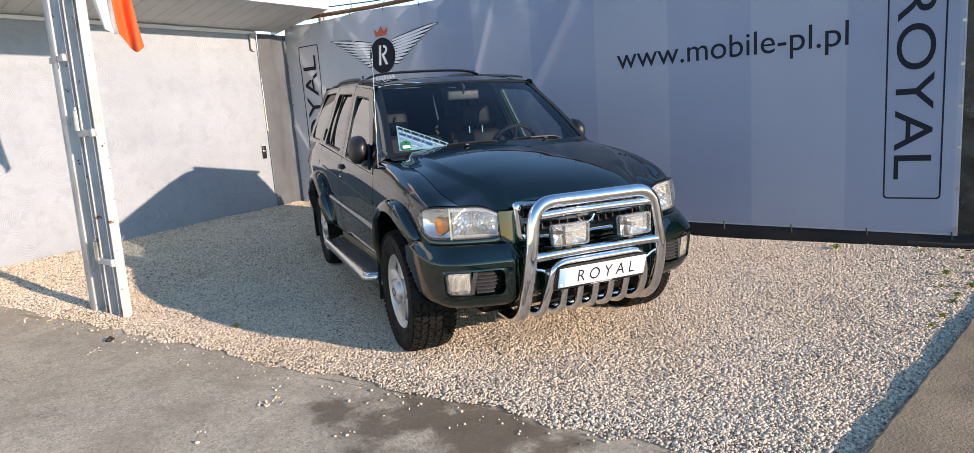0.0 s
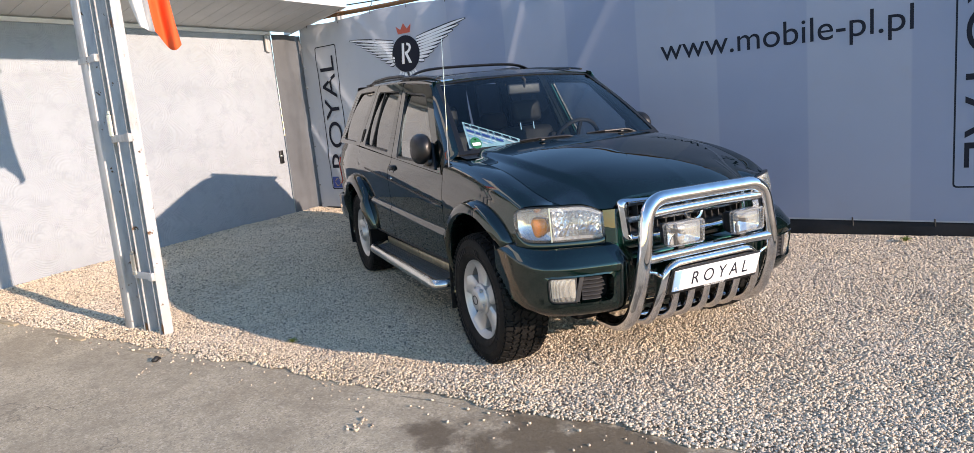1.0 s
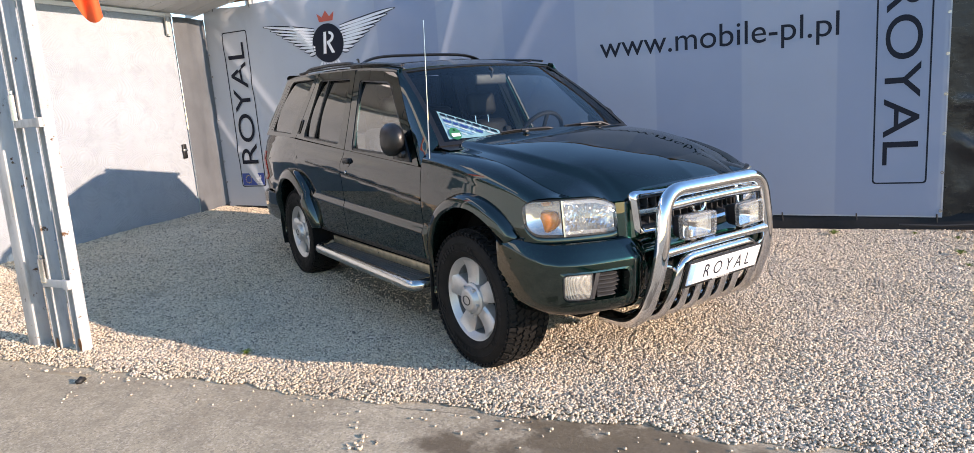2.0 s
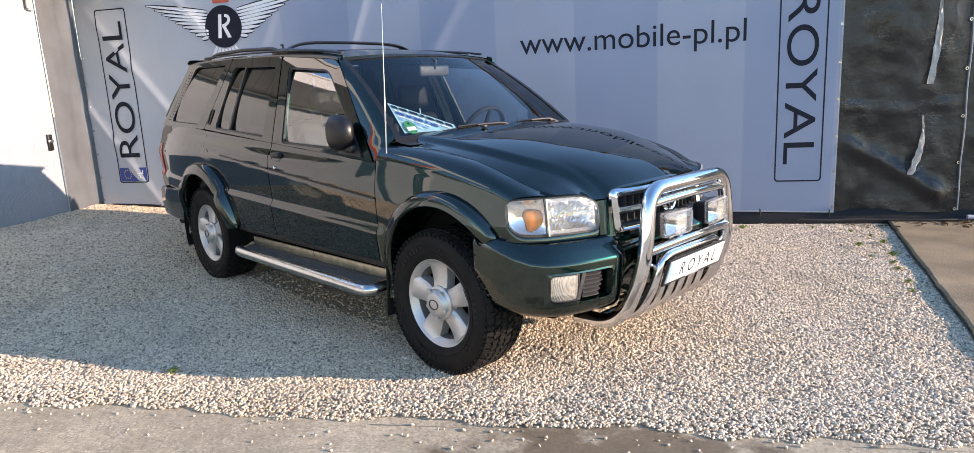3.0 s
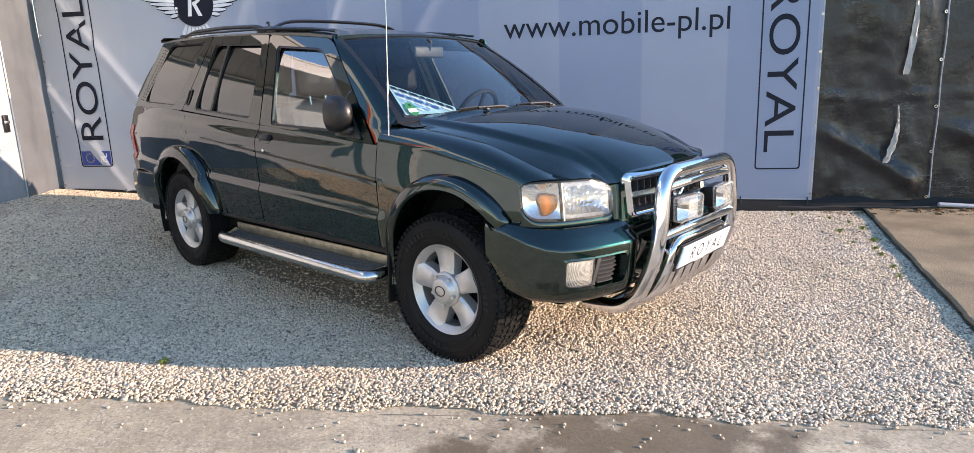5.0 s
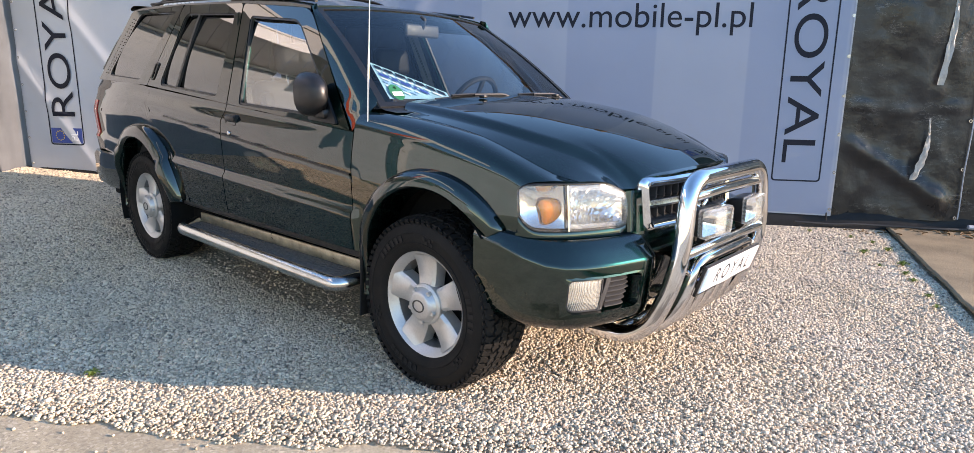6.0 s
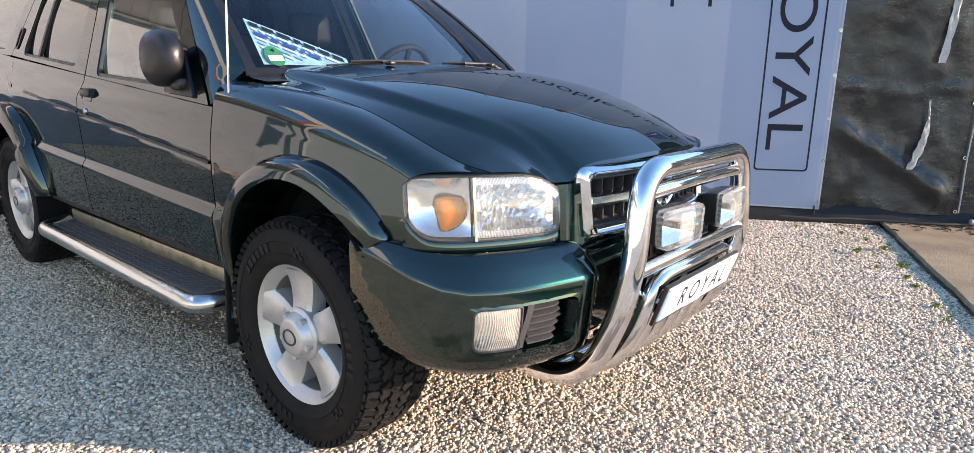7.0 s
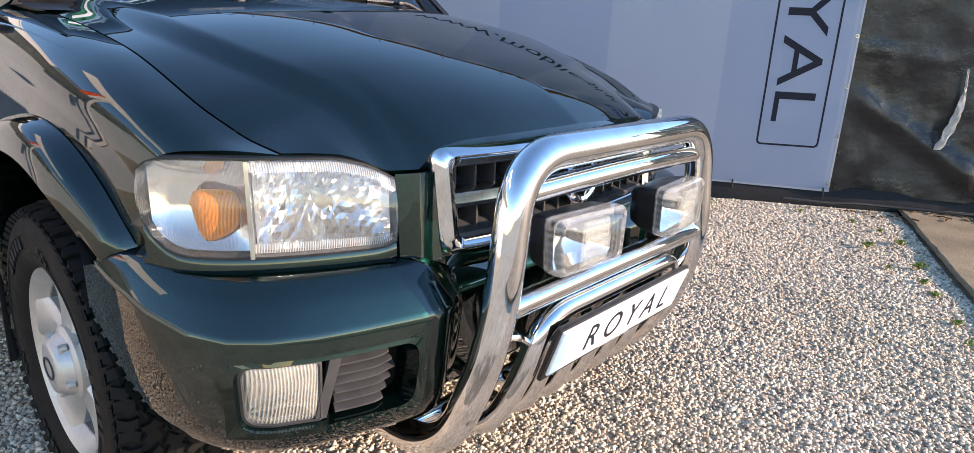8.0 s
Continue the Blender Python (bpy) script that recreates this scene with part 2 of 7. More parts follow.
def flaking_mat():
    """White paint on steel, grimy in runs, flaked to rust in spots."""
    n = Nodes("flaking_white_paint")
    stretch = n.put("ShaderNodeMapping", Vector=n.co)
    stretch.inputs["Scale"].default_value = (1.0, 1.0, 0.25)
    run = n.noise(14.0, 6, 0.65, stretch.outputs[0])
    chip = n.noise(11.0, 7, 0.7)
    col = n.mix(n.ramp(n.noise(3.0, 4), 0.3, 0.7), (0.42, 0.425, 0.42), (0.52, 0.525, 0.52))
    col = n.mix(n.ramp(run, 0.48, 0.72, 0, 0.7), col, (0.20, 0.19, 0.17))
    flaked = n.ramp(chip, 0.64, 0.66)
    col = n.mix(flaked, col, n.mix(n.noise(40.0, 3), (0.05, 0.035, 0.025), (0.20, 0.085, 0.035)))
    return n.done(Base_Color=col, Roughness=n.ramp(flaked, 0, 1, 0.5, 0.85), Normal=n.bump(n.math("SUBTRACT", run, flaked), 0.35, 0.002))


PAINT = paint_mat()
CHROME = chrome_mat()
GRAVEL, PEBBLE = gravel_mat("gravel_bed", False), gravel_mat("pebbles", True)
YARD, PLASTER, BANNER = yard_mat(), plaster_mat(), banner_mat()
GLASS = glass_mat("window_glass", (0.72, 0.79, 0.80), 1.52)
SIDEGLASS = glass_mat("side_window_glass", (0.60, 0.67, 0.68), 2.6)
DARKGLASS = glass_mat("privacy_glass", (0.04, 0.045, 0.045), 1.95)
LENS = lens_mat("headlight_glass", (0.96, 0.96, 0.95), 1700.0, 1, 0.07, 0.12)
RIBBED = lens_mat("ribbed_lens_band", (0.96, 0.96, 0.95), 1700.0, 1, 0.28, 0.7)
FLUTED = lens_mat("fluted_lamp_glass", (0.96, 0.96, 0.95), 1750.0, 0, 0.05, 0.45)
COVER = lens_mat("clear_lamp_cover", (0.97, 0.97, 0.95), 400.0, 1, 0.05, 0.02)
MILKY = lens_mat("milky_cover_edge", (0.97, 0.97, 0.95), 400.0, 2, 0.16, 0.1)
CLEAR = lens_mat("lamp_glass", (1.0, 0.95, 0.87), 1250.0, 1, 0.24, 0.4, (0.93, 0.88, 0.78))
RUBBER = plain("black_rubber", (0.009, 0.009, 0.0095), 0.65, Specular_IOR_Level=0.3, scale=20, bump=0.3)
TYRE = plain("tyre_rubber", (0.0068, 0.0066, 0.0064), 0.72, Specular_IOR_Level=0.25, scale=14, var=0.3, bump=0.5, fine=220)
BLACK = plain("black_plastic", (0.0075, 0.0075, 0.008), 0.42, scale=30, bump=0.25, fine=400)
GREYPL = plain("grey_trim_plastic", (0.040, 0.040, 0.042), 0.5, scale=30, bump=0.3, fine=400)
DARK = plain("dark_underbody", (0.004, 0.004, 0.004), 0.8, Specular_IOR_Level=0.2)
ALLOY = plain("silver_alloy", (0.56, 0.56, 0.55), 0.40, 0.65, var=0.05, scale=18, bump=0.04, rvar=0.04)
BARREL = plain("dull_alloy", (0.20, 0.20, 0.20), 0.5, 0.5, var=0.15, scale=25)
STEEL = plain("brushed_steel", (0.60, 0.60, 0.58), 0.22, 1.0, var=0.12, scale=12, bump=0.05, rvar=0.06)
SILVERED = plain("satin_reflector", (0.70, 0.69, 0.67), 0.12, 0.9, var=0.04, scale=40, fine=30, bump=0.2, depth=0.003, rvar=0.04)
MIRROR = plain("silvered_reflector", (0.92, 0.92, 0.92), 0.06, 1.0, var=0.03, scale=40, fine=25, bump=0.15, depth=0.004, rvar=0.02)
AMBER = plain("amber_plastic", (0.92, 0.21, 0.0015), 0.25, var=0.25)
RED = plain("red_lamp_plastic", (0.45, 0.012, 0.010), 0.2, var=0.1)
LEATHER = plain("black_leather", (0.016, 0.016, 0.018), 0.6, Specular_IOR_Level=0.3, scale=12, fine=260, bump=0.4)
DASH = plain("dark_dashboard", (0.030, 0.031, 0.034), 0.6, scale=12, fine=320, bump=0.4)
BEIGE = plain("pale_headlining", (0.42, 0.42, 0.40), 0.9)
TREADPL = plain("step_rubber_tread", (0.10, 0.095, 0.09), 0.55, scale=20)
ALUPL = plain("chequer_plate", (0.42, 0.36, 0.26), 0.38, 0.7, scale=22, var=0.3, fine=160, bump=0.5)
WHITEPAINT = flaking_mat()
RUST = plain("rusty_steel", (0.19, 0.085, 0.035), 0.8, scale=18, var=0.4, fine=110, bump=0.6)
SOFFIT = plain("painted_soffit_boards", (0.62, 0.61, 0.585), 0.7, scale=2.5, var=0.1, bump=0.2)
FASCIA = plain("pale_sheet_fascia", (0.72, 0.715, 0.70), 0.5, scale=3, var=0.06)
TARPBLACK = tarp_mat()
TARPGREY = plain("grey_mesh_tarpaulin", (0.098, 0.108, 0.118), 0.75, scale=3, var=0.25, fine=300, bump=0.4)
SCUFF = plain("torn_grey_foil", (0.36, 0.35, 0.33), 0.4, scale=14, var=0.3)
CONCRETE = plain("old_concrete_slab", (0.285, 0.212, 0.132), 0.88, scale=2.6, var=0.34, fine=90, bump=0.7, depth=0.006)
INK = plain("dark_blue_print", (0.013, 0.016, 0.026), 0.6, var=0.1, Specular_IOR_Level=0.15)
HEM = plain("pale_banner_hem", (0.36, 0.385, 0.43), 0.5, var=0.1)
WHITEINK = plain("white_print", (0.78, 0.79, 0.80), 0.5, var=0.05)
REDINK = plain("red_print", (0.62, 0.09, 0.05), 0.5, var=0.08)
BLUEINK = plain("blue_print", (0.03, 0.075, 0.30), 0.45, var=0.08)
PALEINK = plain("pale_plate_print", (0.60, 0.64, 0.70), 0.45, var=0.05)
PALETEAL = plain("pale_teal_paper", (0.34, 0.60, 0.66), 0.5, var=0.25, scale=16)
SKYINK = plain("light_blue_print", (0.26, 0.46, 0.70), 0.45, var=0.06)
GREENINK = plain("green_print", (0.01, 0.26, 0.10), 0.45, var=0.1)
PLATEWHITE = plain("plate_white", (0.80, 0.81, 0.82), 0.35, var=0.03)
FLAGRED = plain("red_flag_cloth", (0.80, 0.10, 0.025), 0.8, var=0.1, fine=500)
FLAGWHITE = plain("white_flag_cloth", (0.70, 0.69, 0.67), 0.8, var=0.1, fine=500)
LEAF = plain("weed_leaf", (0.15, 0.20, 0.035), 0.6, var=0.3)
DRYLEAF = plain("dry_leaf", (0.16, 0.085, 0.035), 0.75, var=0.4, scale=30)
CABLE = plain("black_cable", (0.02, 0.02, 0.02), 0.6)
YELLOWINK = plain("yellow_print", (0.75, 0.55, 0.05), 0.5, var=0.05)
EDGE = plain("worn_concrete_edging", (0.33, 0.275, 0.19), 0.88, scale=3.0, var=0.22, fine=100, bump=0.6, depth=0.004)

# ---- mesh tools ----
def link(name, bm, material, parent=None, label="", smooth=40.0):
    bmesh.ops.recalc_face_normals(bm, faces=bm.faces)
    me = bpy.data.meshes.new(name)
    bm.to_mesh(me)
    bm.free()
    return link_mesh(name, me, material, parent, label, smooth)


def link_mesh(name, me, material, parent=None, label="", smooth=40.0):
    for m in material if isinstance(material, (list, tuple)) else (material,):
        me.materials.append(m)
    if smooth:
        me.shade_smooth()
        me.set_sharp_from_angle(angle=radians(smooth))
    ob = new(name, me)
    if parent:
        ob.parent = parent
    if label:
        tagged(ob, label)
    return ob


def part(name, bm, material, parent, label="", smooth=40.0):
    return link(name, bm, material, parent, label, smooth)


def empty(name, m, label, category, group="", kind=""):
    ob = new(name)
    ob.matrix_world = m
    return tagged(ob, label, category, group, kind)


def grid(bm, rows, wrap=False):
    """Faces over rows of points."""
    vs = [[bm.verts.new(p) for p in row] for row in rows]
    for a, b in zip(vs, vs[1:]):
        n = len(a)
        for i in range(n if wrap else n - 1):
            q = (a[i], a[(i + 1) % n], b[(i + 1) % n], b[i])
            if len({v.co.to_tuple(6) for v in q}) >= 3:
                bm.faces.new(q)
    return vs


def sheet(rows, depth=0.018, inward=None):
    """A panel over rows of points whose rim turns inward, as pressed steel does."""
    bm = bmesh.new()
    P = np.array(rows, float)
    du, dv = np.gradient(P, axis=1), np.gradient(P, axis=0)
    nrm = np.cross(du, dv)
    nrm /= np.maximum(np.linalg.norm(nrm, axis=2, keepdims=True), 1e-9)
    if inward is not None:
        s = np.sign((nrm * np.array(inward)).sum(2, keepdims=True))
        nrm = nrm * np.where(s == 0, 1, s)
    vs = grid(bm, P)
    nr, nc = P.shape[:2]
    loop = [(0, j) for j in range(nc)] + [(i, nc - 1) for i in range(1, nr)] + [(nr - 1, j) for j in range(nc - 2, -1, -1)] + [(i, 0) for i in range(nr - 2, 0, -1)]
    mid = P.reshape(-1, 3).mean(0)
    inner = []
    for i, j in loop:
        inner.append(bm.verts.new(P[i, j] + nrm[i, j] * depth))
    for k in range(len(loop)):
        a, b = loop[k], loop[(k + 1) % len(loop)]
        q = (vs[a[0]][a[1]], vs[b[0]][b[1]], inner[(k + 1) % len(loop)], inner[k])
        if len({v.co.to_tuple(6) for v in q}) >= 3:
            bm.faces.new(q)
    bmesh.ops.remove_doubles(bm, verts=bm.verts, dist=1e-5)
    return bm


def box(bm, lo, hi, bevel=0.0, m=None, seg=2):
    lo, hi = Vector(lo), Vector(hi)
    made = bmesh.ops.create_cube(bm, size=1.0, matrix=Matrix.Translation((lo + hi) / 2) @ Matrix.Diagonal((*(hi - lo), 1)))["verts"]
    if bevel:
        edges = list({e for v in made for e in v.link_edges})
        made = bmesh.ops.bevel(bm, geom=edges, offset=bevel, segments=seg, profile=0.5, affect="EDGES")["verts"]
        made = list({v for v in made} | {v for f in {f for v in made for f in v.link_faces} for v in f.verts})
    if m:
        bmesh.ops.transform(bm, matrix=m, verts=made)
    return made


def smooth_path(points, radius, n=6):
    """Points with their corners rounded."""
    pts = [Vector(p) for p in points]
    out = [pts[0]]
    for a, b, c in zip(pts, pts[1:], pts[2:]):
        r = min(radius, (a - b).length * 0.49, (c - b).length * 0.49)
        p, q = b + (a - b).normalized() * r, b + (c - b).normalized() * r
        for k in range(n + 1):
            t = k / n
            out.append(p * (1 - t) ** 2 + b * 2 * t * (1 - t) + q * t * t)
    return out + [pts[-1]]


def tube(bm, path, r, n=14, caps=True, squash=None):
    """A tube along a path; r may be a function of 0..1."""
    path = [Vector(p) for p in path]
    rows, up = [], None
    for i, p in enumerate(path):
        d = (path[min(i + 1, len(path) - 1)] - path[max(i - 1, 0)]).normalized()
        if up is None:
            up = Vector((0, 0, 1)) if abs(d.z) < 0.9 else Vector((1, 0, 0))
        side = d.cross(up).normalized()
        up = side.cross(d).normalized()
        rad = r(i / (len(path) - 1)) if callable(r) else r
        rows.append([p + (side * math.cos(k * 2 * math.pi / n) + up * math.sin(k * 2 * math.pi / n)) * rad for k in range(n)])
    vs = grid(bm, rows, wrap=True)
    if caps:
        bm.faces.new(vs[0])
        bm.faces.new(vs[-1])


def lathe(bm, profile, n=48, axis="y", centre=(0, 0, 0)):
    """A profile of (radius, offset) turned round an axis."""
    c = Vector(centre)
    rows = []
    for r, o in profile:
        row = []
        for k in range(n):
            a = k * 2 * math.pi / n
            p = {"y": (r * math.cos(a), o, r * math.sin(a)), "z": (r * math.cos(a), r * math.sin(a), o), "x": (o, r * math.cos(a), r * math.sin(a))}[axis]
            row.append(c + Vector(p))
        rows.append(row)
    return grid(bm, rows, wrap=True)


def rounded(corners, r, n=4):
    """A polygon in a plane with rounded corners; r is one radius or one for each corner."""
    out, k = [], len(corners)
    for i in range(k):
        a, b, c = (Vector((*corners[(i + j) % k], 0)) for j in (-1, 0, 1))
        rad = min(r[i] if isinstance(r, (list, tuple)) else r, (a - b).length * 0.45, (c - b).length * 0.45)
        p, q = b + (a - b).normalized() * rad, b + (c - b).normalized() * rad
        for s in range(n + 1):
            t = s / n
            v = p * (1 - t) ** 2 + b * 2 * t * (1 - t) + q * t * t
            out.append((v.x, v.y))
    return out


def ring(bm, outer, inner, place, depth=None, lift=0.0):
    """The band between two like polygons, laid by place(a, b, off); depth turns both rims inward."""
    rows = [[place(a, b, -(depth or 0)) for a, b in outer], [place(a, b, lift) for a, b in outer], [place(a, b, lift) for a, b in inner], [place(a, b, -(depth or 0)) for a, b in inner]]
    if not depth:
        rows = rows[1:3]
    grid(bm, rows, wrap=True)


def plate(bm, poly, place, thick=0.004):
    """A flat piece with an outline, with thickness."""
    a = [bm.verts.new(place(u, v, 0)) for u, v in poly]
    b = [bm.verts.new(place(u, v, -thick)) for u, v in poly]
    bm.faces.new(a)
    bm.faces.new(b[::-1])
    for i in range(len(a)):
        j = (i + 1) % len(a)
        bm.faces.new((a[i], a[j], b[j], b[i]))


def lettering(text, size, depth=0.0015, width=None):
    """Letters as a mesh in the xy plane, centred, front face up."""
    cu = bpy.data.curves.new("letters", "FONT")
    cu.body, cu.size, cu.extrude, cu.align_x, cu.align_y = text, size, depth, "CENTER", "CENTER"
    cu.resolution_u = 6
    ob = bpy.data.objects.new("letters", cu)
    scene.collection.objects.link(ob)
    bpy.context.view_layer.update()
    me = bpy.data.meshes.new_from_object(ob.evaluated_get(bpy.context.evaluated_depsgraph_get()))
    bpy.data.objects.remove(ob)
    co = np.empty(len(me.vertices) * 3)
    me.vertices.foreach_get("co", co)
    co = co.reshape(-1, 3)
    co[:, :2] -= (co[:, :2].max(0) + co[:, :2].min(0)) / 2
    if width:
        co[:, 0] *= width / np.ptp(co[:, 0])
    co[:, 2] += depth
    me.vertices.foreach_set("co", co.ravel())
    me.materials.clear()
    return me


def put_letters(name, text, size, material, m, parent, width=None, depth=0.0015, bend=None):
    me = lettering(text, size, depth, width)
    me.transform(m)
    return link_mesh(name, me, material, parent, smooth=0)


def lerp(a, b, t):
    return a + (b - a) * t


def soft(xs, ys):
    """A smooth curve through points (monotone cubic)."""
    xs, ys = np.array(xs, float), np.array(ys, float)
    h, d = np.diff(xs), np.diff(ys) / np.diff(xs)
    m = np.zeros(len(xs))
    m[0], m[-1] = d[0], d[-1]
    for i in range(1, len(xs) - 1):
        if d[i - 1] * d[i] > 0:
            w1, w2 = 2 * h[i] + h[i - 1], h[i] + 2 * h[i - 1]
            m[i] = (w1 + w2) / (w1 / d[i - 1] + w2 / d[i])

    def at(v):
        v = min(max(v, xs[0]), xs[-1])
        i = min(int(np.searchsorted(xs, v, side="right")) - 1, len(xs) - 2)
        t = (v - xs[i]) / h[i]
        return float(ys[i] * (1 + 2 * t) * (1 - t) ** 2 + m[i] * h[i] * t * (1 - t) ** 2 + ys[i + 1] * t * t * (3 - 2 * t) + m[i + 1] * h[i] * t * t * (t - 1))

    return at

# ---- the plot: ground, gravel, slab, walls, banner ----
B0, BD, BN = Vector((-2.137, 2.27, 0)), Vector((0.852, 0.523, 0)).normalized(), Vector((0.523, -0.852, 0)).normalized()
W0, WD = Vector((-6.45, -0.90, 0)), Vector((0.53, -0.848, 0)).normalized()
WN = Vector((0.848, 0.53, 0)).normalized()
E0, ED = Vector((-1.42, -2.42, 0)), Vector((0.817, 0.576, 0)).normalized()      # edge between yard and gravel
S0, SD = Vector((2.19, 0.38, 0)), Vector((-0.365, 0.931, 0)).normalized()        # edge of the slab
EN, SN = Vector((-ED.y, ED.x, 0)), Vector((-SD.y, SD.x, 0))                       # both point into the gravel


def rise(x, y=0.0):
    """The ground climbs gently behind the car."""
    return 0.0325 * math.log1p(math.exp(min(20, (-max(x, -9) - 2.6) / 0.5)))


def lumps(x, y):
    return 0.012 * noise.noise((x * 1.3, y * 1.3, 3.0)) + 0.006 * noise.noise((x * 4.1, y * 4.1, 9.0))


def axis_steps(near, step, far):
    a = list(np.arange(-near, near + 1e-6, step))
    g, s = near, step
    while g < far:
        s *= 1.6
        g += s
        a.append(g)
        a.insert(0, -g)
    return a


def ground():
    bm = bmesh.new()
    steps = axis_steps(11, 0.5, 900)
    grid(bm, [[(x, y, rise(x) - 0.022) for x in steps] for y in steps])
    tagged(link("ground", bm, YARD), "worn grey concrete yard with cracks and a dark wet stain", "ground", kind="structure")


def gravel_bed():
    bm = bmesh.new()
    rows, n = [], 90
    for i in range(n + 1):
        row = []
        for j in range(n + 1):
            u, v = i / n, j / n
            # from the yard edge to the banner, from the plaster wall to the slab
            a = E0 + ED * (-5.2 + 10.2 * u)
            b = B0 + BD * (-5.6 + 9.0 * u) - BN * 0.1
            p = a.lerp(b, v)
            wob = 0.05 * noise.noise((p.x * 1.7, p.y * 1.7, 0)) + 0.03 * noise.noise((p.x * 6, p.y * 6, 5))
            if j == 0:
                p = p - EN * wob
            s = (p - S0).dot(SN)
            if s < 0.0:
                p = p - SN * s
            w = (p - W0).dot(WN)
            if w < -0.05:
                p = p - WN * (w + 0.05)
            edge = min(1.0, max(0.0, (p - E0).dot(EN) / 0.18))
            row.append((p.x, p.y, rise(p.x) + lumps(p.x, p.y) * edge - 0.034 * (1 - edge) - 0.003 * edge))
        rows.append(row)
    grid(bm, rows)
    bmesh.ops.remove_doubles(bm, verts=bm.verts, dist=1e-4)
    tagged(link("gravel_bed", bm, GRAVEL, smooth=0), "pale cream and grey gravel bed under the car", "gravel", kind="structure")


def slab():
    bm = bmesh.new()
    rows = []
    for k in range(161):
        t = -3.2 + k * 0.055
        p = S0 + SD * t
        wob = 0.012 * noise.noise((t * 3.0, 1, 1)) + 0.008 * noise.noise((t * 11.0, 4, 1)) + 0.006 * noise.noise((t * 27.0, 9, 1))
        e = p - SN * (0.004 + wob)
        far = p - SN * 6.5
        rows.append([(e.x - SN.x * 0.05, e.y - SN.y * 0.05, -0.05), (e.x - SN.x * 0.045, e.y - SN.y * 0.045, 0.012), (e.x, e.y, 0.018), (e.x, e.y, 0.030), (e.x - SN.x * 0.012, e.y - SN.y * 0.012, 0.038), *[(*(e.lerp(far, f)).xy, 0.038 + 0.002 * noise.noise((t * 2, f * 5, 0))) for f in (0.08, 0.25, 0.5, 1.0)]])
    grid(bm, rows)
    tagged(link("pavement_slab", bm, CONCRETE, smooth=30), "weathered beige concrete slab with a rough raised edge", "pavement", kind="structure")


def edging():
    """A low concrete edging strip between yard and gravel."""
    k, piece = -5.0, 0
    while k < 4.6:
        l = 0.98 + 0.05 * math.sin(piece * 2.3)
        b = bmesh.new()
        box(b, (0.006, -0.022, -0.10), (l - 0.006, 0.022, 0.0), 0.006)
        for v in b.verts:
            v.co.z += 0.004 * noise.noise((v.co.x * 6 + piece, v.co.y * 9, 0))
        p = E0 + ED * k - EN * 0.045
        m = Matrix.Translation((p.x, p.y, rise(p.x + 0.4) - 0.0225)) @ Matrix.Rotation(math.atan2(ED.y, ED.x) + 0.006 * math.sin(piece), 4, "Z")
        bmesh.ops.transform(b, matrix=m, verts=b.verts)
        tagged(link("trim_edging", b, EDGE, smooth=30), "worn concrete edging strip between yard and gravel", "edging", kind="structure")
        k, piece = k + l, piece + 1


def wall_frame(along, out, z):
    p = W0 + WD * along + WN * out
    return (p.x, p.y, z)


def plaster_wall():
    """Wall with real thickness; its own x runs along it and z up, so the combed arcs lie in its face."""
    bm = bmesh.new()
    L = 11.5
    box(bm, (-0.02, 0.0, -0.2), (L, 0.22, 3.05), 0.01)
    ob = link("wall_plaster", bm, PLASTER, smooth=30)
    ob.matrix_world = Matrix(((WD.x, -WN.x, 0, W0.x), (WD.y, -WN.y, 0, W0.y), (0, 0, 1, 0), (0, 0, 0, 1)))
    tagged(ob, "white combed plaster wall with swirling arcs", "wall", kind="structure")


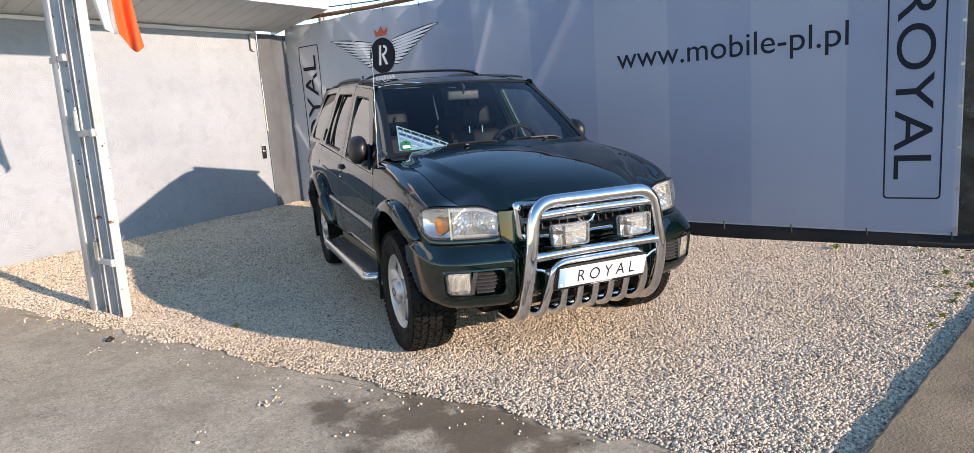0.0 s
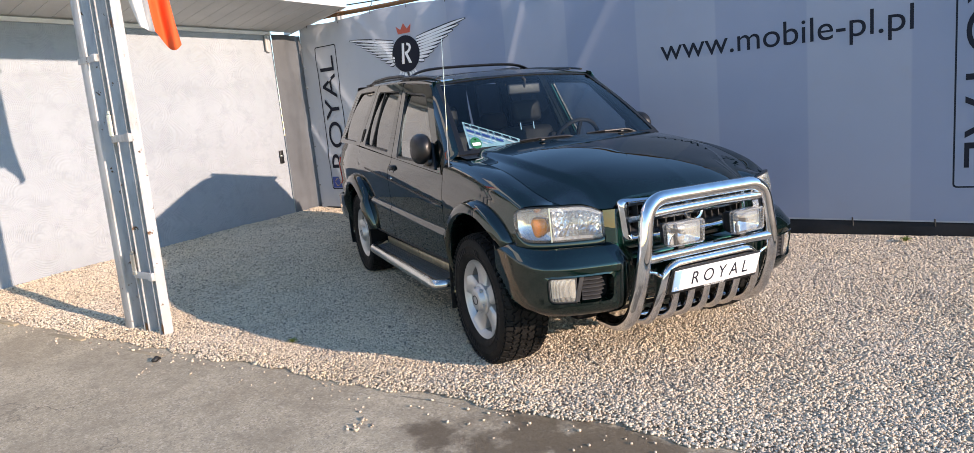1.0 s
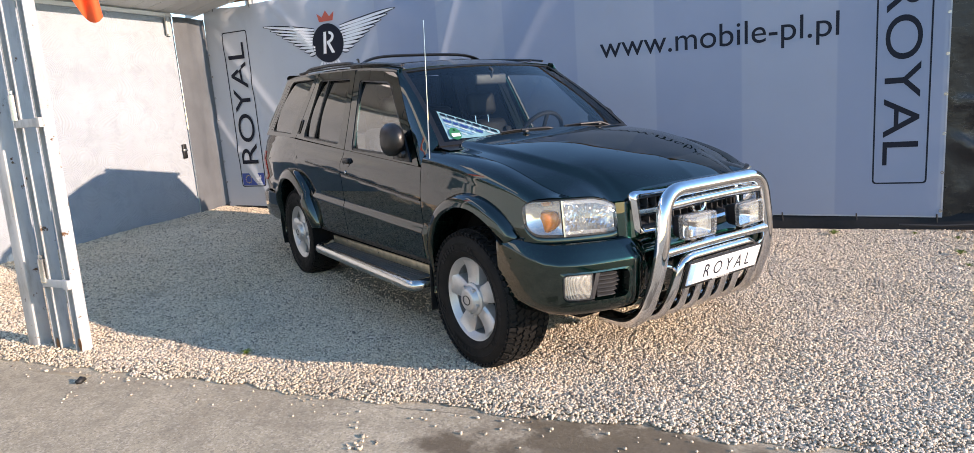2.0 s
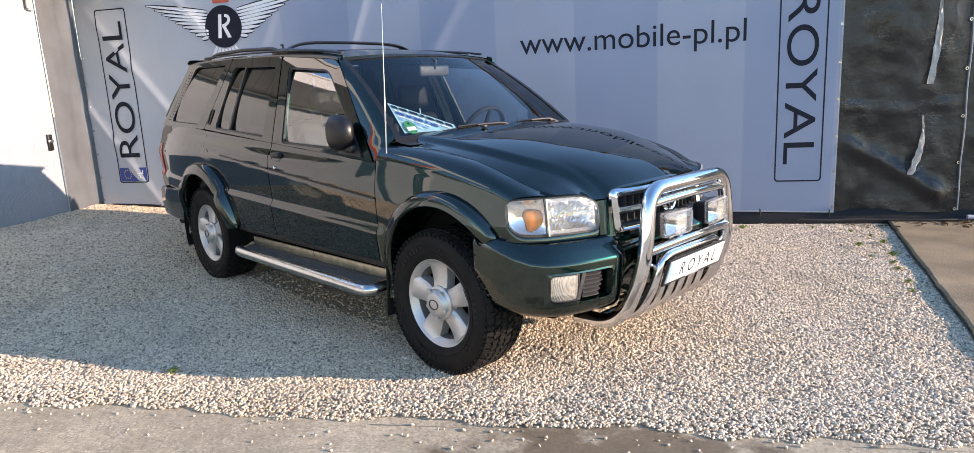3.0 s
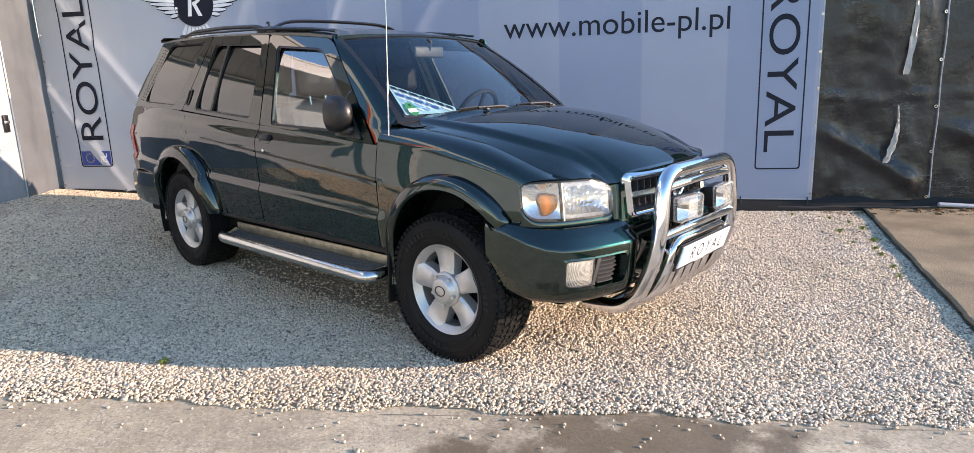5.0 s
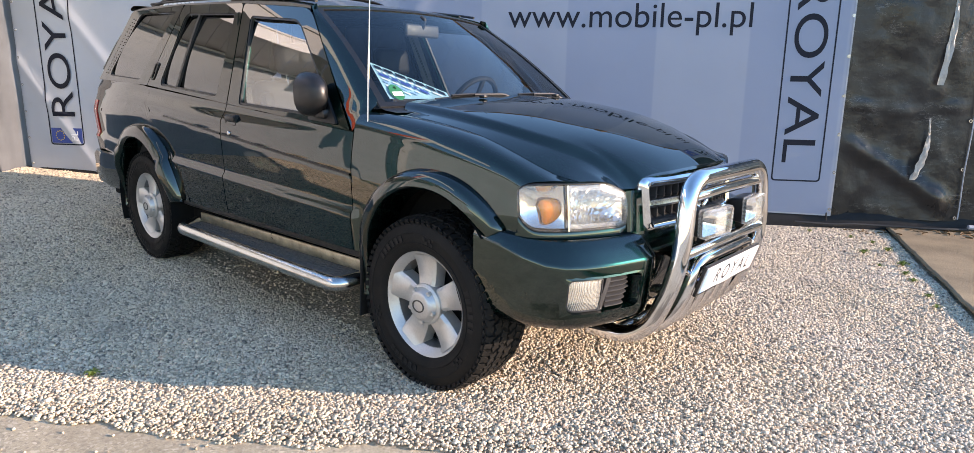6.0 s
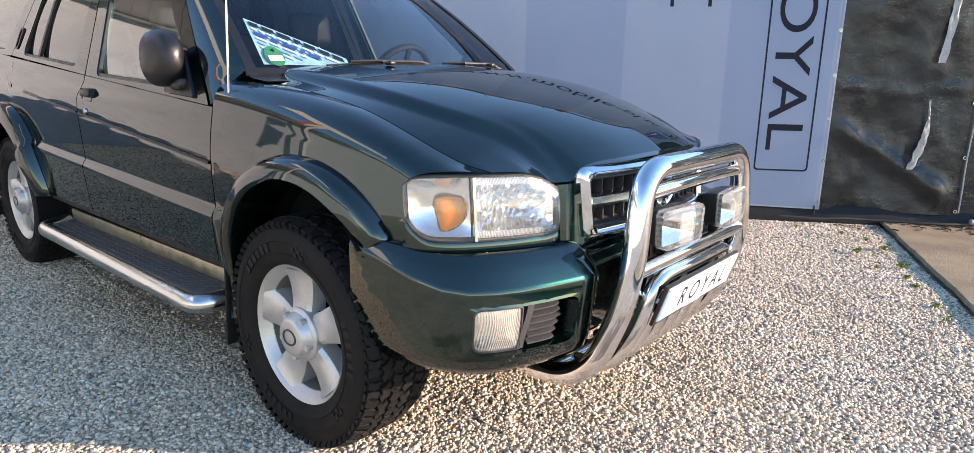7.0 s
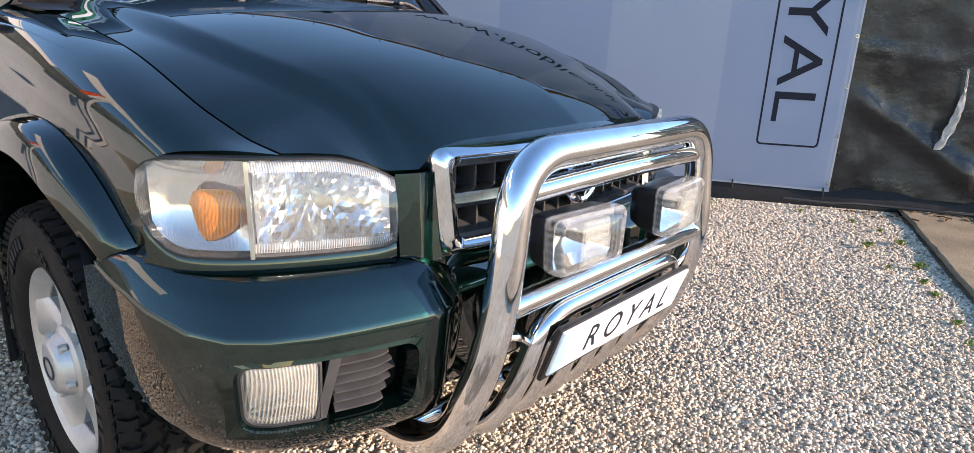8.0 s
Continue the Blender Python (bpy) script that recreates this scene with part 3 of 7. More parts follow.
def eaves():
    bm = bmesh.new()
    z0, z1, d = 2.765, 2.95, 1.06
    a0, a1 = -0.42, 11.5
    n = 60
    for k in range(n):                                   # boards across the soffit
        s, e = a0 + (a1 - a0) * k / n, a0 + (a1 - a0) * (k + 1) / n - 0.006
        q = [wall_frame(s, 0.0, z0), wall_frame(e, 0.0, z0), wall_frame(e, d, z1), wall_frame(s, d, z1)]
        lo = [bm.verts.new(p) for p in q]
        hi = [bm.verts.new((p[0], p[1], p[2] + 0.02)) for p in q]
        bm.faces.new(lo)
        bm.faces.new(hi[::-1])
        for i in range(4):
            j = (i + 1) % 4
            bm.faces.new((lo[i], lo[j], hi[j], hi[i]))
    soffit = tagged(link("ceiling_eaves", bm, SOFFIT, smooth=0), "pale boarded soffit under the roof overhang", "eaves", kind="structure")
    bm = bmesh.new()
    for lo, hi, o0, o1 in ((z1 - 0.01, z1 + 0.20, d, d + 0.03), (z1 + 0.20, z1 + 0.23, d - 0.6, d + 0.05)):
        vs = [bm.verts.new(wall_frame(a, o, z)) for a in (a0 - 0.02, a1) for o in (o0, o1) for z in (lo, hi)]
        for f in ((0, 1, 3, 2), (4, 5, 7, 6), (0, 1, 5, 4), (2, 3, 7, 6), (0, 2, 6, 4), (1, 3, 7, 5)):
            bm.faces.new([vs[i] for i in f])
    tagged(link("trim_fascia", bm, FASCIA, smooth=0), "pale sheet metal fascia along the roof edge", "fascia", kind="structure")
    bm = bmesh.new()                                      # end board closing the eaves
    q = [wall_frame(a0 - 0.01, -0.2, z0 - 0.02), wall_frame(a0 - 0.01, d, z1 - 0.01), wall_frame(a0 - 0.01, d, z1 + 0.2), wall_frame(a0 - 0.01, -0.2, z1 + 0.2)]
    lo = [bm.verts.new(p) for p in q]
    hi = [bm.verts.new(Vector(p) - WD * 0.03) for p in q]
    bm.faces.new(lo)
    bm.faces.new(hi)
    for i in range(4):
        bm.faces.new((lo[i], lo[(i + 1) % 4], hi[(i + 1) % 4], hi[i]))
    tagged(link("trim_end_board", bm, FASCIA, smooth=0), "pale end board of the roof overhang", "fascia", kind="structure")
    bm = bmesh.new()                                      # batten under the soffit
    vs = [bm.verts.new(wall_frame(a, o, z)) for a in (0.0, a1) for o in (0.003, 0.035) for z in (z0 - 0.055, z0 - 0.012)]
    for f in ((0, 1, 3, 2), (4, 5, 7, 6), (0, 1, 5, 4), (2, 3, 7, 6), (0, 2, 6, 4), (1, 3, 7, 5)):
        bm.faces.new([vs[i] for i in f])
    tagged(link("trim_batten", bm, FASCIA, smooth=0), "grey batten where wall and soffit meet", "trim", kind="structure")


BANNER_U0, BANNER_U1 = -5.24, 2.93


def banner_top(u):
    return 2.83 - 0.016 * (u + 5.24) + 0.03 * math.sin(u * 3.1) * 0.6


def banner_low(u):
    return 0.235 - 0.0165 * (u + 5.24)


def banner_off(u, z):
    """How far the cloth bellies and creases out of its plane."""
    o = 0.005 * noise.noise((u * 0.8, z * 0.8, 2.0)) + 0.0012 * noise.noise((u * 2.2, z * 1.6, 7.0))
    for u0, z0, ang, w, amp, l in ((0.9, 1.35, 0.62, 0.06, 0.0015, 0.9), (-4.3, 1.5, -0.9, 0.06, 0.016, 1.3), (-4.9, 0.9, -0.95, 0.05, 0.014, 1.0), (-3.9, 2.55, -0.8, 0.05, 0.014, 0.7), (-2.9, 1.9, 1.1, 0.06, 0.006, 1.2), (-1.7, 2.2, 1.2, 0.05, 0.014, 0.9), (-0.8, 2.0, 1.0, 0.07, 0.012, 0.8), (-3.4, 2.2, 0.9, 0.05, 0.003, 0.8)):
        ca, sa = math.cos(ang), math.sin(ang)
        du, dz = u - u0, z - z0
        a, b = du * ca + dz * sa, -du * sa + dz * ca
        o += amp * math.exp(-((b / w) ** 2) - (a / l) ** 4)
    # pull at the top ties
    k = (u / 0.62) % 1.0
    o += 0.016 * math.exp(-((z - banner_top(u)) / 0.25) ** 2) * math.cos(k * 2 * math.pi)
    return o


def on_banner(u, z, off=0.0):
    p = B0 + BD * u + BN * (banner_off(u, z) + off)
    return (p.x, p.y, z)


def banner():
    root = empty("banner", Matrix.Translation((0, 0, 0)), "large pale blue vinyl banner with winged badge and dark lettering", "banner")
    bm = bmesh.new()
    nu, nv = 330, 110
    rows = []
    for i in range(nv + 1):
        row = []
        for j in range(nu + 1):
            u = BANNER_U0 + (BANNER_U1 - BANNER_U0) * j / nu
            z = banner_low(u) + (banner_top(u) - banner_low(u)) * i / nv
            row.append((u, -banner_off(u, z), z))
        rows.append(row)
    grid(bm, rows)
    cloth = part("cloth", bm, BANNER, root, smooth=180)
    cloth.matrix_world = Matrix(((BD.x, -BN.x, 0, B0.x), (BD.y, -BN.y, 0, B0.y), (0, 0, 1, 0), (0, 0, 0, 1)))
    hem = bmesh.new()
    for edge in ("low", "left", "right"):
        n = 120
        pts = []
        for k in range(n + 1):
            t = k / n
            if edge == "low":
                u = BANNER_U0 + (BANNER_U1 - BANNER_U0) * t
                pts.append((u, banner_low(u), u, banner_low(u) + 0.014))
            else:
                u = BANNER_U0 if edge == "left" else BANNER_U1
                s = 1 if edge == "left" else -1
                z = banner_low(u) + (banner_top(u) - banner_low(u)) * t
                pts.append((u, z, u + s * 0.012, z))
        grid(hem, [[on_banner(a, b, 0.004) for a, b, _, _ in pts], [on_banner(c, d, 0.0045) for _, _, c, d in pts]])
    part("hem", hem, HEM, root, "pale welded hem")
    # eyelets and black ties along the edges
    def eyelet(u, z):
        b = bmesh.new()
        c = Vector(on_banner(u, z, 0.002))
        ang = [k * math.pi / 6 for k in range(12)]
        rows = [[c + (BD * math.cos(a) + Vector((0, 0, 1)) * math.sin(a)) * r + BN * h for a in ang] for r, h in ((0.014, 0), (0.012, 0.004), (0.007, 0.004), (0.006, 0))]
        grid(b, rows, wrap=True)
        return b
    for u, z in [(BANNER_U1 - 0.015, 0.16 + 0.33 * k) for k in range(7)] + [(BANNER_U0 + 0.015, 0.30 + 0.28 * k) for k in range(9)]:
        part("eyelet", eyelet(u, z), STEEL, root)
    for k in range(14):
        u = BANNER_U0 + 0.2 + k * 0.61
        b = bmesh.new()
        tube(b, [on_banner(u, banner_low(u) + 0.03, 0.01), on_banner(u + 0.005, banner_low(u) - 0.05, 0.012)], 0.006, 6)
        part("tie", b, CABLE, root)
        b = bmesh.new()
        zt = banner_top(u)
        tube(b, smooth_path([on_banner(u, zt - 0.04, 0.012), on_banner(u + 0.01, zt + 0.05, 0.03), on_banner(u + 0.02, zt + 0.09, -0.03), on_banner(u + 0.05, zt + 0.15, 0.02)], 0.03), 0.004, 6)
        part("tie", b, CABLE, root)

    def sticker(name, poly, material, off, parent=root):
        b = bmesh.new()
        plate(b, poly, lambda a, c, d: on_banner(a, c, off + d), 0.0015)
        return part(name, b, material, parent, smooth=0)

    def text(name, body, size, u, z, turn, off, width, material=INK):
        me = lettering(body, size, 0.0003, width)
        co = np.empty(len(me.vertices) * 3)
        me.vertices.foreach_get("co", co)
        co = co.reshape(-1, 3)
        c, s = math.cos(turn), math.sin(turn)
        for i, (a, b2, h) in enumerate(co):
            co[i] = on_banner(u + a * c - b2 * s, z + a * s + b2 * c, off + h)
        me.vertices.foreach_set("co", co.ravel())
        return link_mesh(name, me, material, root, smooth=0)

    text("web_address", "www.mobile-pl.pl", 0.30, 1.055, 1.785, 0.0, 0.0014, 2.12)
    for u, z, turn, low in ((2.60, 1.40, -math.pi / 2, False), (-4.755, 1.51, math.pi / 2, True)):
        o = bmesh.new()
        outer = rounded([(u - 0.205, z - 1.0), (u + 0.205, z - 1.0), (u + 0.205, z + 1.0), (u - 0.205, z + 1.0)], 0.035)
        inner = rounded([(u - 0.192, z - 0.987), (u + 0.192, z - 0.987), (u + 0.192, z + 0.987), (u - 0.192, z + 0.987)], 0.026)
        # walk the long sides in short steps so that the frame follows the cloth
        def fine(poly):
            out = []
            for i, (a, b2) in enumerate(poly):
                c2, d2 = poly[(i + 1) % len(poly)]
                m = 30 if math.hypot(c2 - a, d2 - b2) > 1 else 6 if math.hypot(c2 - a, d2 - b2) > 0.2 else 1
                out += [(a + (c2 - a) * k / m, b2 + (d2 - b2) * k / m) for k in range(m)]
            return out
        ring(o, fine(outer), fine(inner), lambda a, c, d: on_banner(a, c, (0.004 if low else 0.0014) + d))
        part("name_frame", o, INK, root, smooth=0)
        text("name_lettering", "ROYAL", 0.385, u, z - 0.06 if not low else z + 0.08, turn, 0.010 if low else 0.0014, 1.55)
        zb = z - 0.90 if low else z + 0.90
        sticker("country_strip", [(u - 0.185, zb - 0.08), (u + 0.185, zb - 0.08), (u + 0.185, zb + 0.08), (u - 0.185, zb + 0.08)], BLUEINK, 0.004 if low else 0.0016)
        text("country_code", "PL", 0.11, u + (0.10 if low else -0.10), zb, turn, 0.0055 if low else 0.0026, 0.10, WHITEINK)
        for k in range(12):
            a = k * math.pi / 6
            cu, cz = u + (-0.08 if low else 0.08) + 0.05 * math.cos(a), zb + 0.05 * math.sin(a)
            sticker("star", [(cu + 0.008 * math.cos(q), cz + 0.008 * math.sin(q)) for q in (0, 1.57, 3.14, 4.71)], YELLOWINK, 0.0055 if low else 0.0026)
    # winged badge
    bu, bz = -3.30, 2.215
    disc = [(bu + 0.225 * math.cos(k * math.pi / 24), bz + 0.225 * math.sin(k * math.pi / 24)) for k in range(48)]
    sticker("badge_disc", disc, INK, 0.0085)
    # stroke shapes in the disc
    sticker("badge_stroke", [(bu - 0.075, bz - 0.12), (bu - 0.035, bz - 0.12), (bu - 0.005, bz + 0.13), (bu - 0.045, bz + 0.13)], WHITEINK, 0.0145)
    b = bmesh.new()
    ang = [math.pi * (0.5 - k / 12) for k in range(13)]
    grid(b, [[on_banner(bu + 0.01 + 0.085 * math.cos(a) + 0.02 * math.sin(a), bz + 0.06 + 0.07 * math.sin(a), 0.0145) for a in ang], [on_banner(bu + 0.01 + 0.048 * math.cos(a) + 0.02 * math.sin(a), bz + 0.06 + 0.038 * math.sin(a), 0.0145) for a in ang]])
    part("badge_stroke", b, WHITEINK, root, smooth=0)
    sticker("badge_stroke", [(bu - 0.01, bz + 0.0), (bu + 0.03, bz + 0.0), (bu + 0.09, bz - 0.12), (bu + 0.045, bz - 0.12)], WHITEINK, 0.0145)
    crown = [(bu - 0.10, bz + 0.25), (bu + 0.10, bz + 0.25), (bu + 0.13, bz + 0.35), (bu + 0.055, bz + 0.30), (bu, bz + 0.375), (bu - 0.055, bz + 0.30), (bu - 0.13, bz + 0.35)]
    sticker("badge_crown", crown, REDINK, 0.004)
    for s in (-1, 1):
        for k in range(9):                                  # long feathers, dark edge under a white blade
            f = k / 8
            base = (bu + s * 0.19, bz + 0.17 - 0.27 * f)
            tip = (bu + s * (0.95 - 0.66 * f ** 0.9), bz + 0.285 - 0.40 * f ** 0.95)
            for grow, mat, off in ((0.0135, INK, 0.0035), (0.0, WHITEINK, 0.006)):
                w = 0.0165 + grow
                nx, nz = -(tip[1] - base[1]), tip[0] - base[0]
                l = math.hypot(nx, nz)
                nx, nz = nx / l, nz / l
                poly = []
                for q in range(9):
                    t = q / 8
                    ww = w * math.sin(math.pi * (0.12 + 0.86 * t)) ** 0.5
                    poly.append((base[0] + (tip[0] - base[0]) * t * (1 + grow * 1.5) + nx * ww, base[1] + (tip[1] - base[1]) * t * (1 + grow * 1.5) + nz * ww))
                for q in range(8, -1, -1):
                    t = q / 8
                    ww = w * math.sin(math.pi * (0.12 + 0.86 * t)) ** 0.5
                    poly.append((base[0] + (tip[0] - base[0]) * t * (1 + grow * 1.5) - nx * ww, base[1] + (tip[1] - base[1]) * t * (1 + grow * 1.5) - nz * ww))
                sticker("feather", poly, mat, off + 0.0002 * k)
    for k in range(7):
        a = radians(-118 + k * 9.4)
        c, d = math.cos(a), math.sin(a)
        poly = [(bu + c * 0.235 - d * -0.012, bz + d * 0.235 + c * -0.012), (bu + c * 0.33 - d * -0.022, bz + d * 0.33 + c * -0.022), (bu + c * 0.35, bz + d * 0.35), (bu + c * 0.33 - d * 0.022, bz + d * 0.33 + c * 0.022), (bu + c * 0.235 - d * 0.012, bz + d * 0.235 + c * 0.012)]
        sticker("tail_feather", poly, WHITEINK, 0.004)


def banner_support():
    root = empty("pipe_scaffold", Matrix.Translation((0, 0, 0)), "rusty horizontal pipe on steel posts behind the banner", "frame")
    b = bmesh.new()
    tube(b, [on_banner(-5.5 + k * 0.5, 2.90 - 0.016 * (k * 0.5) + 0.01 * math.sin(k), -0.05) for k in range(19)], 0.028, 12)
    part("rail_pipe", b, RUST, root)
    for u in (-4.55, -1.6, 1.3, 4.2):
        b = bmesh.new()
        p = B0 + BD * u - BN * 0.14
        box(b, (p.x - 0.05, p.y - 0.05, -0.1), (p.x + 0.05, p.y + 0.05, 3.6 if u < -4 else 2.9), 0.006)
        part("post", b, WHITEPAINT if u < -4 else RUST, root)
    b = bmesh.new()
    tube(b, smooth_path([on_banner(-5.4, 2.86, -0.1), on_banner(-4.7, 3.02, -0.12), on_banner(-3.2, 2.92, -0.1), on_banner(-1.6, 2.95, -0.08)], 0.4), 0.008, 6)
    part("wire", b, CABLE, root)


def black_fence():
    """Black tarpaulin panels that go on from the banner."""
    for k, (u0, u1) in enumerate(((2.91, 3.955), (3.945, 5.61), (5.60, 7.4))):
        root = empty("tarpaulin_panel", Matrix.Translation((0, 0, 0)), "creased black tarpaulin fence panel with eyelets", "tarpaulin", "tarpaulin panels")
        b = bmesh.new()
        rows = []
        for i in range(61):
            z = 0.10 + 2.65 * i / 60
            row = []
            for j in range(41):
                u = u0 + (u1 - u0) * j / 40
                x = (u - u0) / (u1 - u0)
                o = 0.055 * noise.noise((u * 1.7 + k, z * 0.8, 4.0)) + 0.012 * noise.noise((u * 5.5, z * 4.5, 1.0 + k)) + 0.006 * noise.noise((u * 14, z * 12, 2.0)) + 0.010 * abs(noise.noise((u * 3.1 + z * 2.0, z * 3.0 - u, 8.0 + k)))
                o += 0.045 * math.exp(-(((z - 0.75) + (x * 0.62 - 0.05)) / 0.07) ** 2) * math.exp(-((x - 0.45) / 0.5) ** 4)     # diagonal crease
                o += 0.020 * math.exp(-((z - 1.05 - 0.02 * math.sin(x * 9)) / 0.015) ** 2)
                o *= min(1, x * 6, (1 - x) * 6)
                row.append(B0 + BD * u + BN * (o - 0.012 - 0.008 * k) + Vector((0, 0, z)))
            rows.append(row)
        grid(b, rows)
        part("sheet", b, TARPBLACK, root, smooth=70)
        for z in (0.13, 0.55, 0.96, 1.37, 1.78, 2.19, 2.6):
            for u in (u1 - 0.03,):
                e = bmesh.new()
                c = B0 + BD * u + BN * 0.004 + Vector((0, 0, z))
                ang = [q * math.pi / 6 for q in range(12)]
                grid(e, [[c + (BD * math.cos(a) + Vector((0, 0, 1)) * math.sin(a)) * r + BN * h for a in ang] for r, h in ((0.016, 0), (0.014, 0.005), (0.008, 0.005), (0.006, 0))], wrap=True)
                part("eyelet", e, STEEL, root)
        b = bmesh.new()                                      # lacing down the joint
        tube(b, [B0 + BD * (u1 - 0.012 + 0.004 * math.sin(z * 9)) + BN * 0.012 + Vector((0, 0, z)) for z in np.linspace(0.12, 2.7, 30)], 0.0055, 6)
        part("lacing", b, HEM, root)
        if k == 0:
            for zz0, zz1, x0, w in ((1.25, 2.3, 0.70, 0.055), (0.45, 0.98, 0.60, 0.06)):
                e = bmesh.new()
                rows = []
                for i in range(31):
                    t = i / 30
                    z = zz0 + (zz1 - zz0) * t
                    u = u0 + (u1 - u0) * (x0 + 0.04 * math.sin(t * 3) + (0.06 * t if zz0 < 1 else 0))
                    ww = w * (0.25 + 0.75 * math.sin(math.pi * min(1, t + 0.25))) * (1 + 0.4 * noise.noise((t * 9, zz0, 0)))
                    rows.append([B0 + BD * (u + ww * (q / 4 - 0.5)) + BN * (0.028 + 0.014 * noise.noise((t * 16, q * 1.1, zz0))) + Vector((0, 0, z)) for q in range(5)])
                grid(e, rows)
                part("torn_strip", e, SCUFF, root, "torn silvery foil strip", smooth=50)
    # dark skirt that closes the foot of the banner and the panels
    b = bmesh.new()
    rows = []
    for k in range(121):
        u = -5.6 + 13.0 * k / 120
        p = B0 + BD * u - BN * 0.03
        zt = max(0.12, banner_low(min(u, 2.93)) + 0.03)
        g = rise(p.x)
        w = 0.03 * noise.noise((u * 2.4, 0, 0))
        rows.append([p + Vector((0, 0, zt)), p + BN * (0.045 + w) + Vector((0, 0, (zt + g) / 2)), p + BN * (0.06 + w) + Vector((0, 0, g - 0.03))])
    grid(b, rows)
    tagged(link("trim_skirt", b, RUBBER, smooth=60), "black sheeting along the foot of the banner", "skirting", kind="structure")
    b = bmesh.new()
    pts = []
    for k in range(60):
        u = 2.6 + k * 0.085
        p = B0 + BD * u + BN * (0.13 + 0.03 * noise.noise((u * 2, 3, 3)))
        pts.append((p.x, p.y, rise(p.x) + 0.055 + 0.012 * noise.noise((u * 4, 1, 1))))
    tube(b, pts, 0.011, 8)
    tagged(link("cable", b, CABLE), "black cable lying along the foot of the fence", "cable")


def pipe():
    b = bmesh.new()
    pts = []
    for k in range(24):
        u = 3.98 + k * 0.13
        p = B0 + BD * u + BN * (0.115 + 0.02 * math.sin(u * 2.1))
        pts.append((p.x, p.y, max(rise(p.x), 0.038) + 0.021 + 0.02 * math.exp(-((u - 3.98) / 0.2) ** 2)))
    tube(b, pts, 0.020, 12)
    tagged(link("pipe", b, HEM), "pale grey plastic pipe lying along the foot of the fence", "pipe")


def dry_leaves():
    """Curled brown leaves blown against the foot of the fence."""
    rng = random.Random(21)
    b = bmesh.new()
    for _ in range(170):
        u = rng.choice((rng.uniform(3.0, 5.4), rng.gauss(3.9, 0.25)))
        p = B0 + BD * u + BN * (0.10 + abs(rng.gauss(0, 0.13)))
        over = (p - S0).dot(SN) < 0
        z = (0.042 if over else rise(p.x) + 0.012)
        a, l = rng.uniform(0, 6.28), rng.uniform(0.010, 0.026)
        d, e = Vector((math.cos(a), math.sin(a), 0)), Vector((-math.sin(a), math.cos(a), 0))
        curl = rng.uniform(0.003, 0.010)
        c = Vector((p.x, p.y, z))
        grid(b, [[c + d * (l * t) - e * (l * w) + Vector((0, 0, curl)), c + d * (l * t), c + d * (l * t) + e * (l * w) + Vector((0, 0, curl))] for t, w in ((-1.0, 0.05), (-0.3, 0.42), (0.4, 0.38), (1.0, 0.04))])
    tagged(link("dry_leaves", b, DRYLEAF, smooth=60), "dry brown leaves blown against the fence foot", "leaves", kind="stuff")


def grey_curtain():
    """Folded grey mesh between the plaster wall and the banner."""
    b = bmesh.new()
    p0, p1 = W0 + WD * 0.0 + WN * 0.03, B0 + BD * (-5.27) - BN * 0.06
    rows = []
    for i in range(51):
        z = 0.2 + 2.52 * i / 50
        row = []
        for j in range(31):
            t = j / 30
            p = p0.lerp(p1, t) + WN * (0.035 * math.sin(t * 7.0 + 0.3 * math.sin(z * 2)) * (0.3 + 0.7 * t) + 0.012 * noise.noise((t * 5, z * 2, 0)) - 0.06 * math.exp(-((t - 0.95) / 0.12) ** 2))
            row.append((p.x, p.y, z))
        rows.append(row)
    grid(b, rows)
    tagged(link("mesh_curtain", b, TARPGREY, smooth=80), "folded dark grey mesh sheet hanging in the corner", "tarpaulin")


